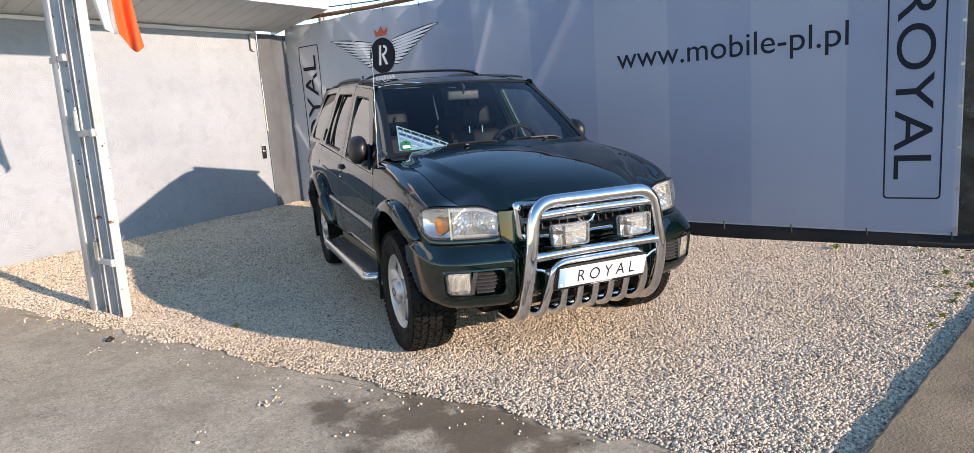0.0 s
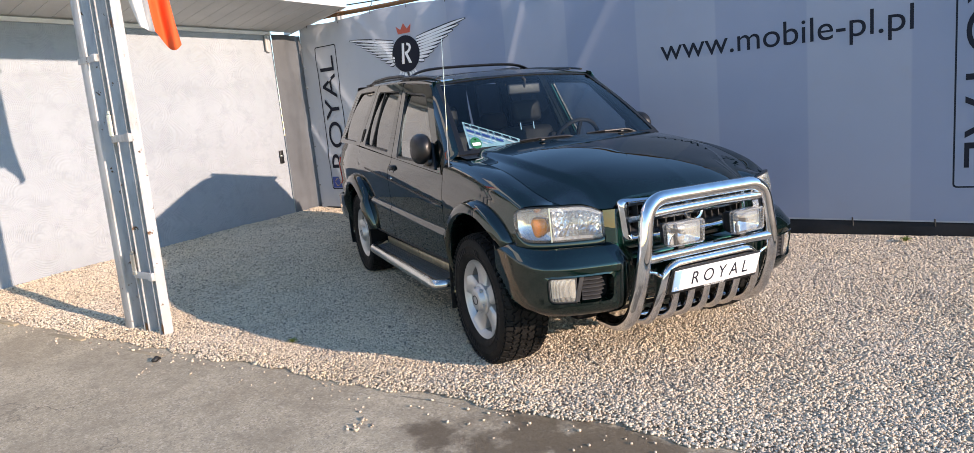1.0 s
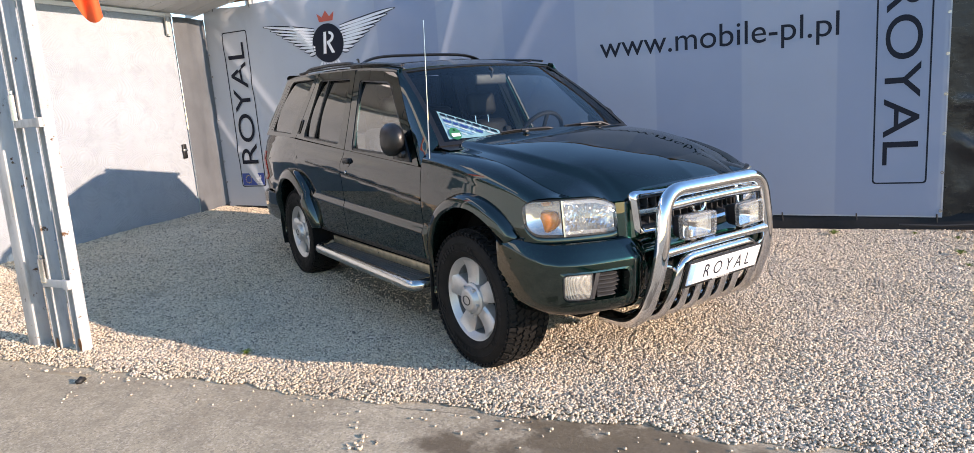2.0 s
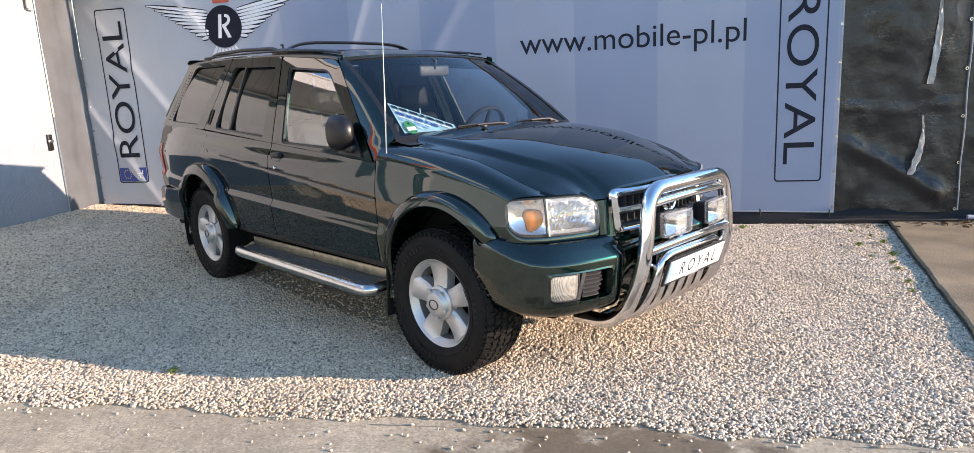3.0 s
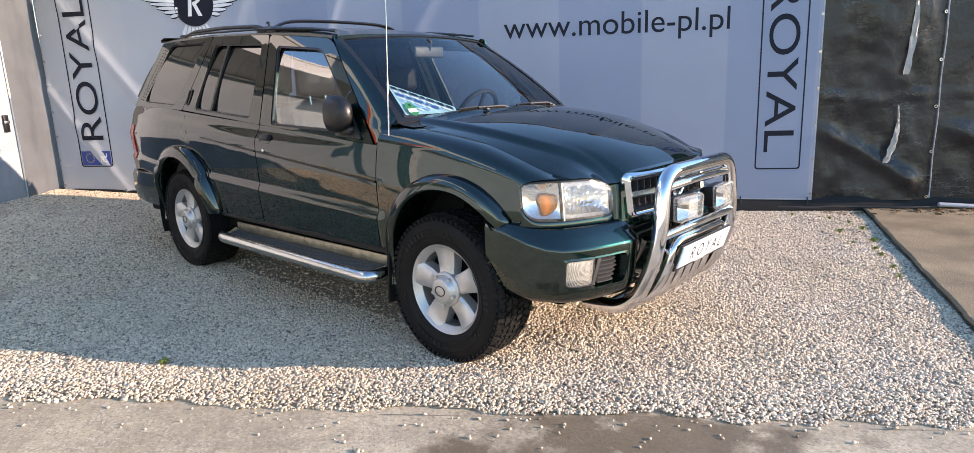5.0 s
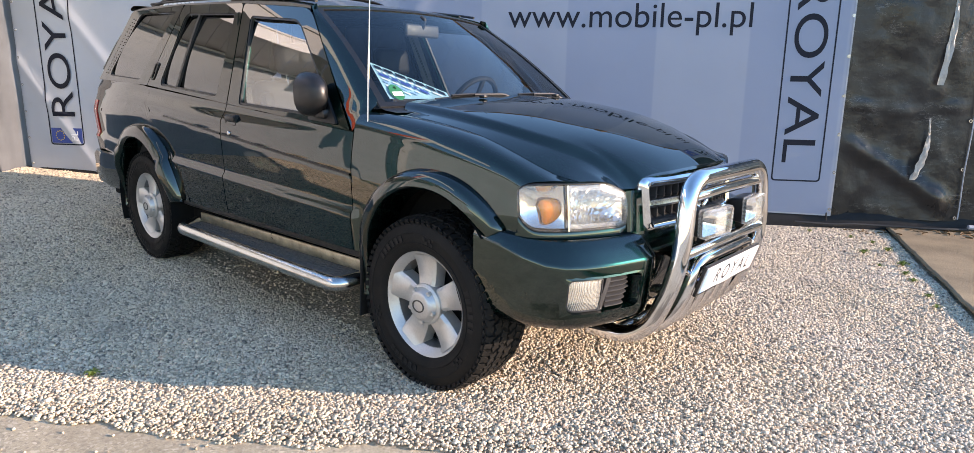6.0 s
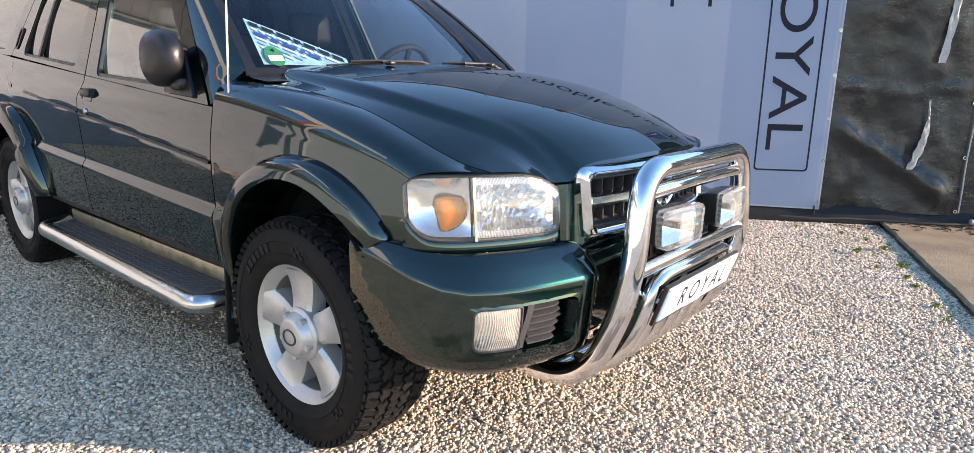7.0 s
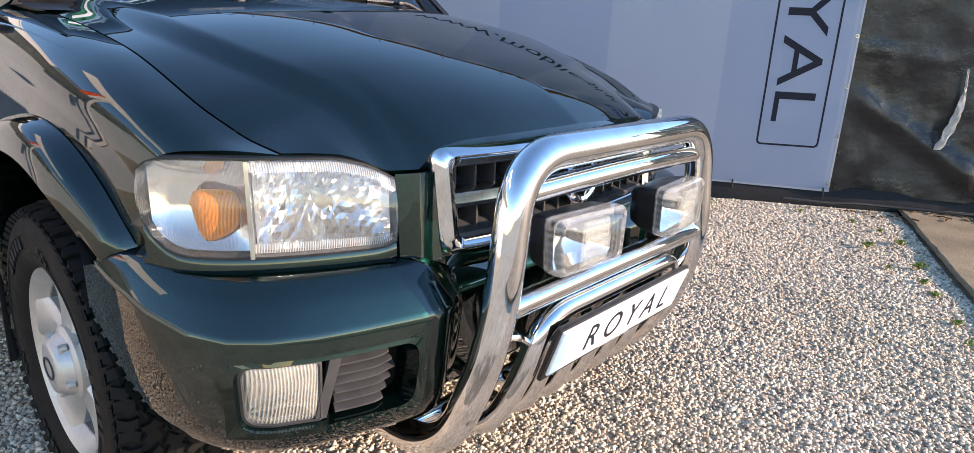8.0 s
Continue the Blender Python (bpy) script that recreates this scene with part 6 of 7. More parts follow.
def nose(car):
    """Painted panels between headlights, grille and bumper."""
    b = bmesh.new()
    outer = [(0.462, 0.822), *HEAD[1:], (0.722, 0.385), (0.745, 0.25), (0.755, 0.0)]
    fr = plan_frames(outer)
    grid(b, [[p + n * o + Vector((0, 0, z)) for p, n in fr] for z, o in ((0.66, -0.004), (0.690, -0.002), (0.722, 0.0), (0.728, -0.012), (0.729, -0.05))])
    part("lamp_sill", b, PAINT, car)
    for s in (-1, 1):
        rows = []
        for i in range(9):
            z = lerp(0.690, 0.858, i / 8)
            lean = -0.10 * (z - 0.73)
            rows.append([(lerp(0.705, 0.730, t) + lean + 0.004 * math.sin(math.pi * t), s * lerp(0.465, 0.384, t), z) for t in np.linspace(0, 1, 6)])
        part("grille_cheek", sheet(rows, 0.03, (-1, 0, 0)), PAINT, car)


def grille(car):
    def face(y, z, off=0.0):
        return Vector((0.772 - 0.30 * y * y - 0.10 * (z - 0.73) + off, y, z))
    outer = rounded([(-0.384, 0.695), (0.384, 0.695), (0.392, 0.900), (-0.392, 0.900)], 0.03, 5)
    inner = rounded([(-0.350, 0.722), (0.350, 0.722), (0.358, 0.872), (-0.358, 0.872)], 0.022, 5)
    def fine(poly):
        out = []
        for i, (a, c) in enumerate(poly):
            d, e = poly[(i + 1) % len(poly)]
            m = 16 if math.hypot(d - a, e - c) > 0.3 else 1
            out += [(a + (d - a) * k / m, c + (e - c) * k / m) for k in range(m)]
        return out
    o, i2 = fine(outer), fine(inner)
    mid = [((a + c) / 2, (d + e) / 2) for (a, d), (c, e) in zip(o, i2)]
    root = bmesh.new()
    grid(root, [[face(a, c, -0.03) for a, c in o], [face(a, c, 0.006) for a, c in o], [face(a, c, 0.020) for a, c in mid], [face(a, c, 0.010) for a, c in i2], [face(a, c, -0.04) for a, c in i2]], wrap=True)
    g = part("grille", root, CHROME, car, "chrome framed grille", smooth=60)
    b = bmesh.new()
    grid(b, [[face(y, z, -0.075) for y in np.linspace(-0.39, 0.39, 9)] for z in (0.69, 0.80, 0.905)])
    part("radiator", b, DARK, g)
    for z, h, m in ((0.800, 0.019, STEEL), (0.868, 0.008, GREYPL), (0.728, 0.008, GREYPL)):
        b = bmesh.new()
        grid(b, [[face(y, z + dz, off) for y in np.linspace(-0.352, 0.352, 24)] for dz, off in ((-h, -0.05), (-h, -0.004), (-h * 0.4, 0.006), (h * 0.6, 0.002), (h, -0.012), (h, -0.05))])
        part("grille_bar", b, m, g)
    for z in (0.7645, 0.8375):                               # sloping shelf in each row, and upright fins
        b = bmesh.new()
        grid(b, [[face(y, z + dz, off) for y in np.linspace(-0.354, 0.354, 20)] for dz, off in ((-0.034, -0.012), (-0.031, -0.008), (-0.006, -0.06))])
        part("grille_shelf", b, GREYPL, g)
        for k in range(15):
            y = -0.336 + k * 0.048
            b = bmesh.new()
            box(b, (-0.024, -0.0028, -0.032), (0.024, 0.0028, 0.032), 0.001, Matrix.Translation(face(y, z, -0.034)), 1)
            part("grille_fin", b, GREYPL, g)
    b = bmesh.new()
    n = 28
    c = face(0, 0.805, 0.018)
    rows = []
    for k in range(n):
        a = k * 2 * math.pi / n
        rows.append([c + Vector((0.010 * math.cos(q), (0.050 + 0.010 * math.sin(q)) * math.cos(a), (0.050 + 0.010 * math.sin(q)) * math.sin(a))) for q in [j * math.pi / 4 for j in range(8)]])
    rows.append(rows[0])
    grid(b, rows, wrap=True)
    box(b, (c.x - 0.006, -0.062, c.z - 0.012), (c.x + 0.010, 0.062, c.z + 0.012), 0.004)
    part("emblem", b, CHROME, g)


def bull_bar(car):
    b = bmesh.new()
    pts = [(0.52, -0.40, 0.275), (0.70, -0.405, 0.275), (0.800, -0.405, 0.345), (0.872, -0.400, 0.52), (0.893, -0.385, 0.66), (0.885, -0.350, 0.905), (0.895, 0.0, 0.925)]
    path = pts[:-1] + [(p[0], -p[1], p[2]) for p in pts[-2::-1]]
    tube(b, smooth_path(path, 0.105, 10), 0.034, 22)
    bar = part("bull_bar", b, CHROME, car, "polished tubular bull bar")
    for z, half, r, x in ((0.838, 0.345, 0.022, 0.882), (0.632, 0.375, 0.024, 0.892)):
        b = bmesh.new()
        tube(b, [(x + 0.006 * (1 - (k / 6) ** 2), half * k / 6, z + 0.006 * (1 - (k / 6) ** 2)) for k in range(-6, 7)], r, 18)
        part("cross_tube", b, CHROME, bar)
    b = bmesh.new()
    pts = [(0.66, -0.300, 0.285), (0.790, -0.300, 0.300), (0.868, -0.298, 0.43), (0.900, -0.262, 0.588), (0.905, 0.0, 0.592)]
    path = pts[:-1] + [(p[0], -p[1], p[2]) for p in pts[-2::-1]]
    tube(b, smooth_path(path, 0.07, 8), 0.023, 18)
    part("lower_hoop", b, CHROME, bar)
    for y in (-0.19, -0.095, 0.0, 0.095, 0.19):
        b = bmesh.new()
        tube(b, smooth_path([(0.868, y, 0.500), (0.848, y, 0.42), (0.812, y, 0.325), (0.74, y, 0.292), (0.62, y, 0.288)], 0.05, 6), 0.021, 16)
        part("skid_tube", b, CHROME, bar)
    b = bmesh.new()
    tube(b, [(0.66, y, 0.295) for y in np.linspace(-0.40, 0.40, 9)], 0.018, 12)
    part("cross_tube", b, CHROME, bar)
    for s in (-1, 1):
        b = bmesh.new()
        tube(b, smooth_path([(0.88, s * 0.375, 0.57), (0.89, s * 0.33, 0.565), (0.885, s * 0.285, 0.53)], 0.03), 0.008, 8)
        part("strut", b, CHROME, bar)


def driving_lamp(car, y, twist):
    """Rectangular lamp: deep black body, clear cover with a thick milky rim; it stands on the cross tube."""
    m = Matrix.Translation((0.884, y + 0.008, 0.733)) @ Matrix.Rotation(twist, 4, "Z")
    prof = rounded([(-0.098, -0.054), (0.098, -0.054), (0.104, 0.056), (-0.104, 0.056)], 0.016, 4)

    def loft(rows, close=True):
        b = bmesh.new()
        vs = grid(b, [[m @ Vector((x, a * k, c * k)) for a, c in prof] for x, k in rows], wrap=True)
        if close:
            b.faces.new(vs[-1])
        return b

    lamp = part("driving_lamp", loft(((0.024, 0.93), (0.022, 0.985), (0.012, 0.97), (-0.020, 0.90), (-0.046, 0.74), (-0.062, 0.45), (-0.065, 0.15))), BLACK, car, "rectangular driving lamp with clear cover")
    part("cover_rim", loft(((0.020, 1.01), (0.044, 1.025), (0.056, 1.0), (0.063, 0.93), (0.060, 0.87)), False), MILKY, lamp)
    part("cover", loft(((0.060, 0.88), (0.066, 0.80), (0.070, 0.45), (0.071, 0.1))), COVER, lamp)
    b = loft(((0.034, 0.90), (0.014, 0.72), (-0.006, 0.42), (-0.014, 0.12)))
    part("reflector", b, MIRROR, lamp)
    b = bmesh.new()                                          # bulb shield
    lathe(b, [(0.0, 0.040), (0.010, 0.038), (0.011, 0.015), (0.009, -0.010)], 16, "x")
    bmesh.ops.transform(b, matrix=m, verts=b.verts)
    part("bulb_shield", b, GREYPL, lamp)
    for k in range(9):                                       # ribs moulded into the middle of the cover
        b = bmesh.new()
        c = -0.034 + k * 0.0085
        box(b, (0.058, c - 0.0022, -0.044), (0.066, c + 0.0022, 0.046), 0.001, m, 1)
        part("cover_rib", b, MILKY, lamp)
    b = bmesh.new()
    box(b, (-0.025, -0.02, -0.115), (0.015, 0.02, -0.05), 0.006, m)
    part("foot", b, BLACK, lamp)


def show_plate(car):
    m = Matrix.Translation((0.928, 0.0, 0.513)) @ Matrix.Rotation(radians(18), 4, "Y") @ Matrix.Rotation(radians(90), 4, "Z") @ Matrix.Rotation(radians(90), 4, "X")
    # m: x across to the car's left, y up, z outward
    b = bmesh.new()
    box(b, (-0.268, -0.072, -0.016), (0.268, 0.062, -0.004), 0.004)
    bmesh.ops.transform(b, matrix=m, verts=b.verts)
    holder = part("plate_holder", b, BLACK, car)
    b = bmesh.new()
    box(b, (-0.260, -0.054, -0.004), (0.260, 0.056, 0.0015), 0.001)
    bmesh.ops.transform(b, matrix=m, verts=b.verts)
    part("plate", b, PLATEWHITE, holder, "white display plate")
    b = bmesh.new()
    box(b, (-0.259, -0.053, 0.0), (-0.222, 0.055, 0.0024), 0.0005)
    bmesh.ops.transform(b, matrix=m, verts=b.verts)
    part("country_strip", b, SKYINK, holder)
    put_letters("country_code", "PL", 0.022, WHITEINK, m @ Matrix.Translation((-0.240, -0.038, 0.0024)), holder, depth=0.0003)
    put_letters("plate_lettering", "R O Y A L", 0.098, INK, m @ Matrix.Translation((0.022, 0.001, 0.0016)), holder, width=0.345, depth=0.0004)
    put_letters("holder_lettering", "www.mobile-pl.pl", 0.018, WHITEINK, m @ Matrix.Translation((0.0, -0.063, -0.004)), holder, depth=0.0003)


def running_board(car, s):
    b = bmesh.new()
    path = smooth_path([(-0.46, s * 0.80, 0.352), (-0.47, s * 0.935, 0.345), (-2.03, s * 0.935, 0.362), (-2.10, s * 0.80, 0.372)], 0.12, 8)
    tube(b, path, 0.034, 18)
    board = part("running_board", b, STEEL, car, "steel tube step with tread plate")
    b = bmesh.new()
    box(b, (-2.06, min(s * 0.775, s * 0.915), 0.362), (-0.50, max(s * 0.775, s * 0.915), 0.376), 0.004)
    part("tread_plate", b, TREADPL, board)
    b = bmesh.new()
    for i in range(74):                                      # raised chequer bars
        for j in range(5):
            c = Vector((-2.04 + i * 0.0208, s * (0.80 + j * 0.025), 0.377))
            box(b, (-0.009, -0.0025, -0.002), (0.009, 0.0025, 0.002), 0.0, Matrix.Translation(c) @ Matrix.Rotation(radians(45 if (i + j) % 2 else -45), 4, "Z"))
    part("tread_pattern", b, TREADPL, board, smooth=0)
    b = bmesh.new()
    box(b, (-2.08, min(s * 0.770, s * 0.782), 0.366), (-0.48, max(s * 0.770, s * 0.782), 0.430), 0.003)
    part("kick_plate", b, ALUPL, board)
    b = bmesh.new()                                          # sill under the doors
    rows = []
    for dy, z in ((0.0, 0.497), (0.012, 0.487), (0.010, 0.462), (-0.03, 0.440), (-0.10, 0.425)):
        rows.append([(x, s * (0.815 + dy), z + 0.008 * (-x - 0.5)) for x in np.linspace(-2.2, -0.36, 20)])
    grid(b, rows)
    part("sill", b, BLACK, car)


def wheel(car, x, s, out, z):
    hub = new("wheel")
    hub.parent = car
    hub.matrix_local = Matrix.Translation((x, s * out, z)) @ Matrix.Diagonal((1, s, 1, 1))
    b = bmesh.new()                                          # y points outward here
    lathe(b, [(0.225, -0.10), (0.25, -0.118), (0.29, -0.128), (0.33, -0.124), (0.352, -0.112), (0.357, -0.09), (0.359, -0.045), (0.3595, 0.0), (0.359, 0.045), (0.357, 0.09), (0.350, 0.108), (0.338, 0.119), (0.325, 0.126), (0.30, 0.131), (0.298, 0.128), (0.262, 0.124), (0.260, 0.127), (0.240, 0.122), (0.228, 0.112), (0.219, 0.105)], 88)
    part("tyre", b, TYRE, hub, smooth=35)
    b = bmesh.new()                                          # tread blocks, staggered, with shoulder lugs
    n = 68
    for k in range(n):
        a = k * 2 * math.pi / n
        for row, (y, w, l, h) in enumerate(((-0.104, 0.038, 0.025, 0.007), (-0.064, 0.036, 0.026, 0.008), (-0.022, 0.038, 0.026, 0.008), (0.022, 0.038, 0.026, 0.008), (0.064, 0.036, 0.026, 0.008), (0.104, 0.038, 0.025, 0.007))):
            q = a + (math.pi / n if row % 2 else 0) + 0.006 * math.sin(k * 2.3 + row)
            m = Matrix.Rotation(-q, 4, "Y") @ Matrix.Translation((0.3605 + h / 2 - (0.006 if abs(y) > 0.09 else 0), y, 0)) @ Matrix.Rotation(radians((-15, 0, 0, 0, 0, 15)[row]), 4, "Z") @ Matrix.Rotation(radians((-10, 24, -26, 26, -24, 10)[row]), 4, "X")
            w2, l2 = w / 2, l / 2
            zig = 0.006 * (1 if k % 2 else -1)
            shape = ((-w2, -l2), (0, -l2 + zig), (w2, -l2), (w2, l2), (0, l2 + zig), (-w2, l2))
            lo = [b.verts.new(m @ Vector((-h / 2, yy, zz))) for yy, zz in shape]
            hi = [b.verts.new(m @ Vector((h / 2, yy * 0.92, zz * 0.88))) for yy, zz in shape]
            b.faces.new(hi)
            for i in range(6):
                b.faces.new((lo[i], lo[(i + 1) % 6], hi[(i + 1) % 6], hi[i]))
        for sd in (-1, 1):                                   # lugs on the shoulder
            m = Matrix.Rotation(-a - 0.03, 4, "Y") @ Matrix.Translation((0.336, sd * 0.1205, 0)) @ Matrix.Rotation(radians(sd * 34), 4, "Z")
            l = 0.021 if k % 2 else 0.016
            box(b, (-0.017 if k % 2 else -0.010, -0.005, -l / 2), (0.016, 0.0002, l / 2), 0.0, m)
    part("tread", b, TYRE, hub, smooth=0)
    b = bmesh.new()                                          # raised checks and bars on the sidewall
    for k in range(3):
        base = radians(75 + 120 * k)
        for i in range(4):
            for j in range(3):
                if (i + j) % 2 == 0:
                    a, r = base + i * 0.055, 0.272 + j * 0.014
                    m = Matrix.Rotation(-a, 4, "Y") @ Matrix.Translation((r, 0.128, 0))
                    box(b, (-0.007, -0.001, -0.007), (0.007, 0.0018, 0.007), 0.0, m)
        for i in range(6):
            a = base + radians(38) + i * 0.105
            m = Matrix.Rotation(-a, 4, "Y") @ Matrix.Translation((0.284, 0.1285, 0))
            box(b, (-0.014, -0.001, -0.009), (0.014, 0.0016, 0.009), 0.0, m)
    tagged(part("sidewall_relief", b, RUBBER, hub, smooth=0), kind="stuff")
    b = bmesh.new()                                          # rim barrel and lip
    lathe(b, [(0.205, -0.10), (0.200, -0.05), (0.185, 0.03), (0.191, 0.077)], 56)
    part("rim_barrel", b, BARREL, hub)
    b = bmesh.new()
    lathe(b, [(0.190, 0.075), (0.205, 0.095), (0.2165, 0.106), (0.222, 0.110), (0.2245, 0.104), (0.221, 0.092)], 72)
    part("rim", b, ALLOY, hub)
    # flat dark disc, stands in for the shade behind the spokes
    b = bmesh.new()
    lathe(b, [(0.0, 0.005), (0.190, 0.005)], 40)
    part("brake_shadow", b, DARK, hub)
    for k in range(5):                                       # five broad spokes
        a = k * 2 * math.pi / 5 + radians(23)
        rows = []
        for t in np.linspace(0, 1, 9):
            r = lerp(0.070, 0.206, t)
            wd = lerp(0.046, 0.066, t ** 1.2) + 0.006 * math.exp(-((t - 1) / 0.12) ** 2)
            y = 0.092 + 0.002 * t - 0.008 * math.sin(math.pi * t) + 0.006 * math.exp(-((t - 1) / 0.1) ** 2)
            rows.append([(r, y - 0.06, -wd * 1.08), (r, y - 0.012, -wd), (r, y, -wd * 0.74), (r, y + 0.001, 0), (r, y, wd * 0.74), (r, y - 0.012, wd), (r, y - 0.06, wd * 1.08)])
        b = bmesh.new()
        grid(b, rows)
        bmesh.ops.transform(b, matrix=Matrix.Rotation(-a, 4, "Y"), verts=b.verts)
        part("spoke", b, ALLOY, hub)
    b = bmesh.new()                                          # stepped hub cap
    lathe(b, [(0.088, 0.060), (0.086, 0.098), (0.080, 0.104), (0.074, 0.106), (0.060, 0.130), (0.056, 0.134), (0.048, 0.136), (0.0, 0.137)], 40)
    part("hub_cap", b, ALLOY, hub)
    b = bmesh.new()
    ang = [k * math.pi / 16 for k in range(32)]
    grid(b, [[(0.034 * math.cos(q) * r, h, 0.026 * math.sin(q) * r) for q in ang] for r, h in ((1.0, 0.135), (1.0, 0.139), (0.82, 0.139), (0.80, 0.137))], wrap=True)
    part("cap_emblem", b, GREYPL, hub)
    for k in range(5):
        a = k * 2 * math.pi / 5 + radians(54)
        b = bmesh.new()
        lathe(b, [(0.0, 0.122), (0.009, 0.124), (0.010, 0.118), (0.010, 0.108)], 12, "y", (0.069 * math.cos(a), 0.0, 0.069 * math.sin(a)))
        part("cap_bolt", b, ALLOY, hub)


def mud_flap(car, s, x):
    b = bmesh.new()
    rows = [[(x - 0.10 * (0.52 - z) ** 1.2, s * y, z) for y in np.linspace(0.63, 0.885, 6)] for z in np.linspace(0.215, 0.52, 7)]
    part("mud_flap", sheet(rows, 0.008, (-1, 0, 0)), RUBBER, car)


def antenna(car):
    b = bmesh.new()
    lathe(b, [(0.0, 0.0), (0.016, 0.0), (0.013, 0.03), (0.009, 0.055), (0.0, 0.056)], 14, "z", (-0.372, -0.812, 0.998))
    mast = part("antenna", b, BLACK, car, "chrome mast antenna on the fender")
    b = bmesh.new()
    tube(b, [(-0.372 + 0.012 * t, -0.812 + 0.03 * t, 1.05 + 0.76 * t) for t in np.linspace(0, 1, 12)], lambda f: 0.0045 - 0.0022 * (f > 0.45) - 0.0006 * (f > 0.75), 8)
    part("mast", b, CHROME, mast)


def cabin(car):
    b = bmesh.new()                                          # floor pan and bulkheads keep the light out
    box(b, (-3.6, -0.74, 0.36), (0.55, 0.74, 0.56), 0.02)
    box(b, (0.30, -0.43, 0.40), (0.60, 0.43, 0.86), 0.02)
    box(b, (-0.50, -0.68, 0.50), (0.0, 0.68, 0.98), 0.03)
    box(b, (-1.0, -0.50, 0.25), (0.45, 0.50, 0.40), 0.03)
    box(b, (-0.06, -0.70, 0.30), (0.06, 0.70, 0.42), 0.03)
    box(b, (-2.76, -0.70, 0.30), (-2.64, 0.70, 0.42), 0.03)
    part("floor_pan", b, DARK, car)
    b = bmesh.new()
    rows = []
    for x, z, w in ((-0.36, 1.10, 0.70), (-0.50, 1.115, 0.71), (-0.66, 1.10, 0.72), (-0.74, 1.06, 0.72), (-0.76, 0.95, 0.71), (-0.70, 0.72, 0.70)):
        rows.append([(x - 0.05 * abs(u) ** 3, u * w, z + (0.035 * math.exp(-((u - 0.5) / 0.22) ** 2) if x < -0.4 and z > 1.0 else 0)) for u in np.linspace(-1, 1, 31)])
    grid(b, rows)
    dash = part("dashboard", b, DASH, car)
    b = bmesh.new()
    c, tilt = Vector((-0.86, 0.37, 1.095)), Matrix.Rotation(radians(-62), 3, "Y")
    rows = []
    for k in range(40):
        a = k * 2 * math.pi / 40
        d = tilt @ Vector((math.cos(a), math.sin(a), 0))
        up = tilt @ Vector((0, 0, 1))
        rows.append([c + d * (0.185 + 0.016 * math.cos(q)) + up * 0.016 * math.sin(q) for q in [j * math.pi / 4 for j in range(8)]])
    rows.append(rows[0])
    grid(b, rows, wrap=True)
    wheel_ob = part("steering_wheel", b, LEATHER, car)
    b = bmesh.new()
    m = Matrix.Translation(c) @ tilt.to_4x4()
    box(b, (-0.06, -0.075, -0.05), (0.06, 0.075, 0.0), 0.02, m)
    for a in (0.2, math.pi - 0.2, -math.pi / 2):
        box(b, (0.03, -0.014, -0.014), (0.185, 0.014, 0.004), 0.005, m @ Matrix.Rotation(a + math.pi / 2, 4, "Z"))
    tube(b, [c, c + Vector((0.25, 0, -0.14))], 0.035, 12)
    part("wheel_boss", b, LEATHER, wheel_ob)
    for y in (-0.37, 0.37):
        seat = part("front_seat", seat_mesh(-1.16, y, 0.25), LEATHER, car)
        part("headrest", headrest_mesh(-1.60, y, 1.36, 0.13), LEATHER, seat)
        b = bmesh.new()
        for dy in (-0.06, 0.06):
            tube(b, [(-1.585, y + dy, 1.16), (-1.60, y + dy, 1.34)], 0.007, 8)
        part("headrest_post", b, CHROME, seat)
    b = bmesh.new()
    box(b, (-2.25, -0.66, 0.60), (-1.85, 0.66, 0.86), 0.05)
    box(b, (-2.42, -0.66, 0.70), (-2.24, 0.66, 1.20), 0.06)
    bench = part("rear_seat", b, LEATHER, car)
    for y in (-0.42, 0.42):
        part("headrest", headrest_mesh(-2.36, y, 1.28, 0.13), LEATHER, bench)
    b = bmesh.new()
    c = screen_point(0.02, 0.80) + Vector((-0.09, 0, -0.02))
    box(b, (c.x - 0.012, c.y - 0.125, c.z - 0.035), (c.x + 0.012, c.y + 0.125, c.z + 0.035), 0.012, seg=3)
    rv = part("rear_view_mirror", b, GREYPL, car)
    b = bmesh.new()
    tube(b, smooth_path([c, c + Vector((0.03, 0, 0.06)), screen_point(0.02, 0.93)], 0.03), 0.009, 8)
    part("mirror_stem", b, GREYPL, rv)
    rows = []                                                # headlining
    for i in range(13):
        x = lerp(-3.25, -1.06, i / 12)
        z = roof_edge(x)
        rows.append([(x, u * (G(z) - 0.03), z - 0.02 + 0.025 * (1 - u * u)) for u in np.linspace(-1, 1, 11)])
    b = bmesh.new()
    grid(b, rows)
    part("headlining", b, GREYPL, car)
    for s in (-1, 1):                                        # inner door trims and pillars
        b = bmesh.new()
        grid(b, [[(x, s * (W(x, z) - 0.07 if z < 1.0 else G(belt(x)) - 0.05), z) for x in np.linspace(-3.6, -0.5, 20)] for z in (0.52, 0.8, 0.98, 1.05)])
        part("door_lining", b, DASH, car)
        for x0, x1 in ((-1.62, -1.68), (-2.56, -2.46)):
            b = bmesh.new()
            grid(b, [[(lerp(x0, x1, t) + dx, s * (G(lerp(1.08, 1.64, t)) - 0.02), lerp(1.08, 1.64, t)) for t in np.linspace(0, 1, 6)] for dx in (-0.05, 0.05)])
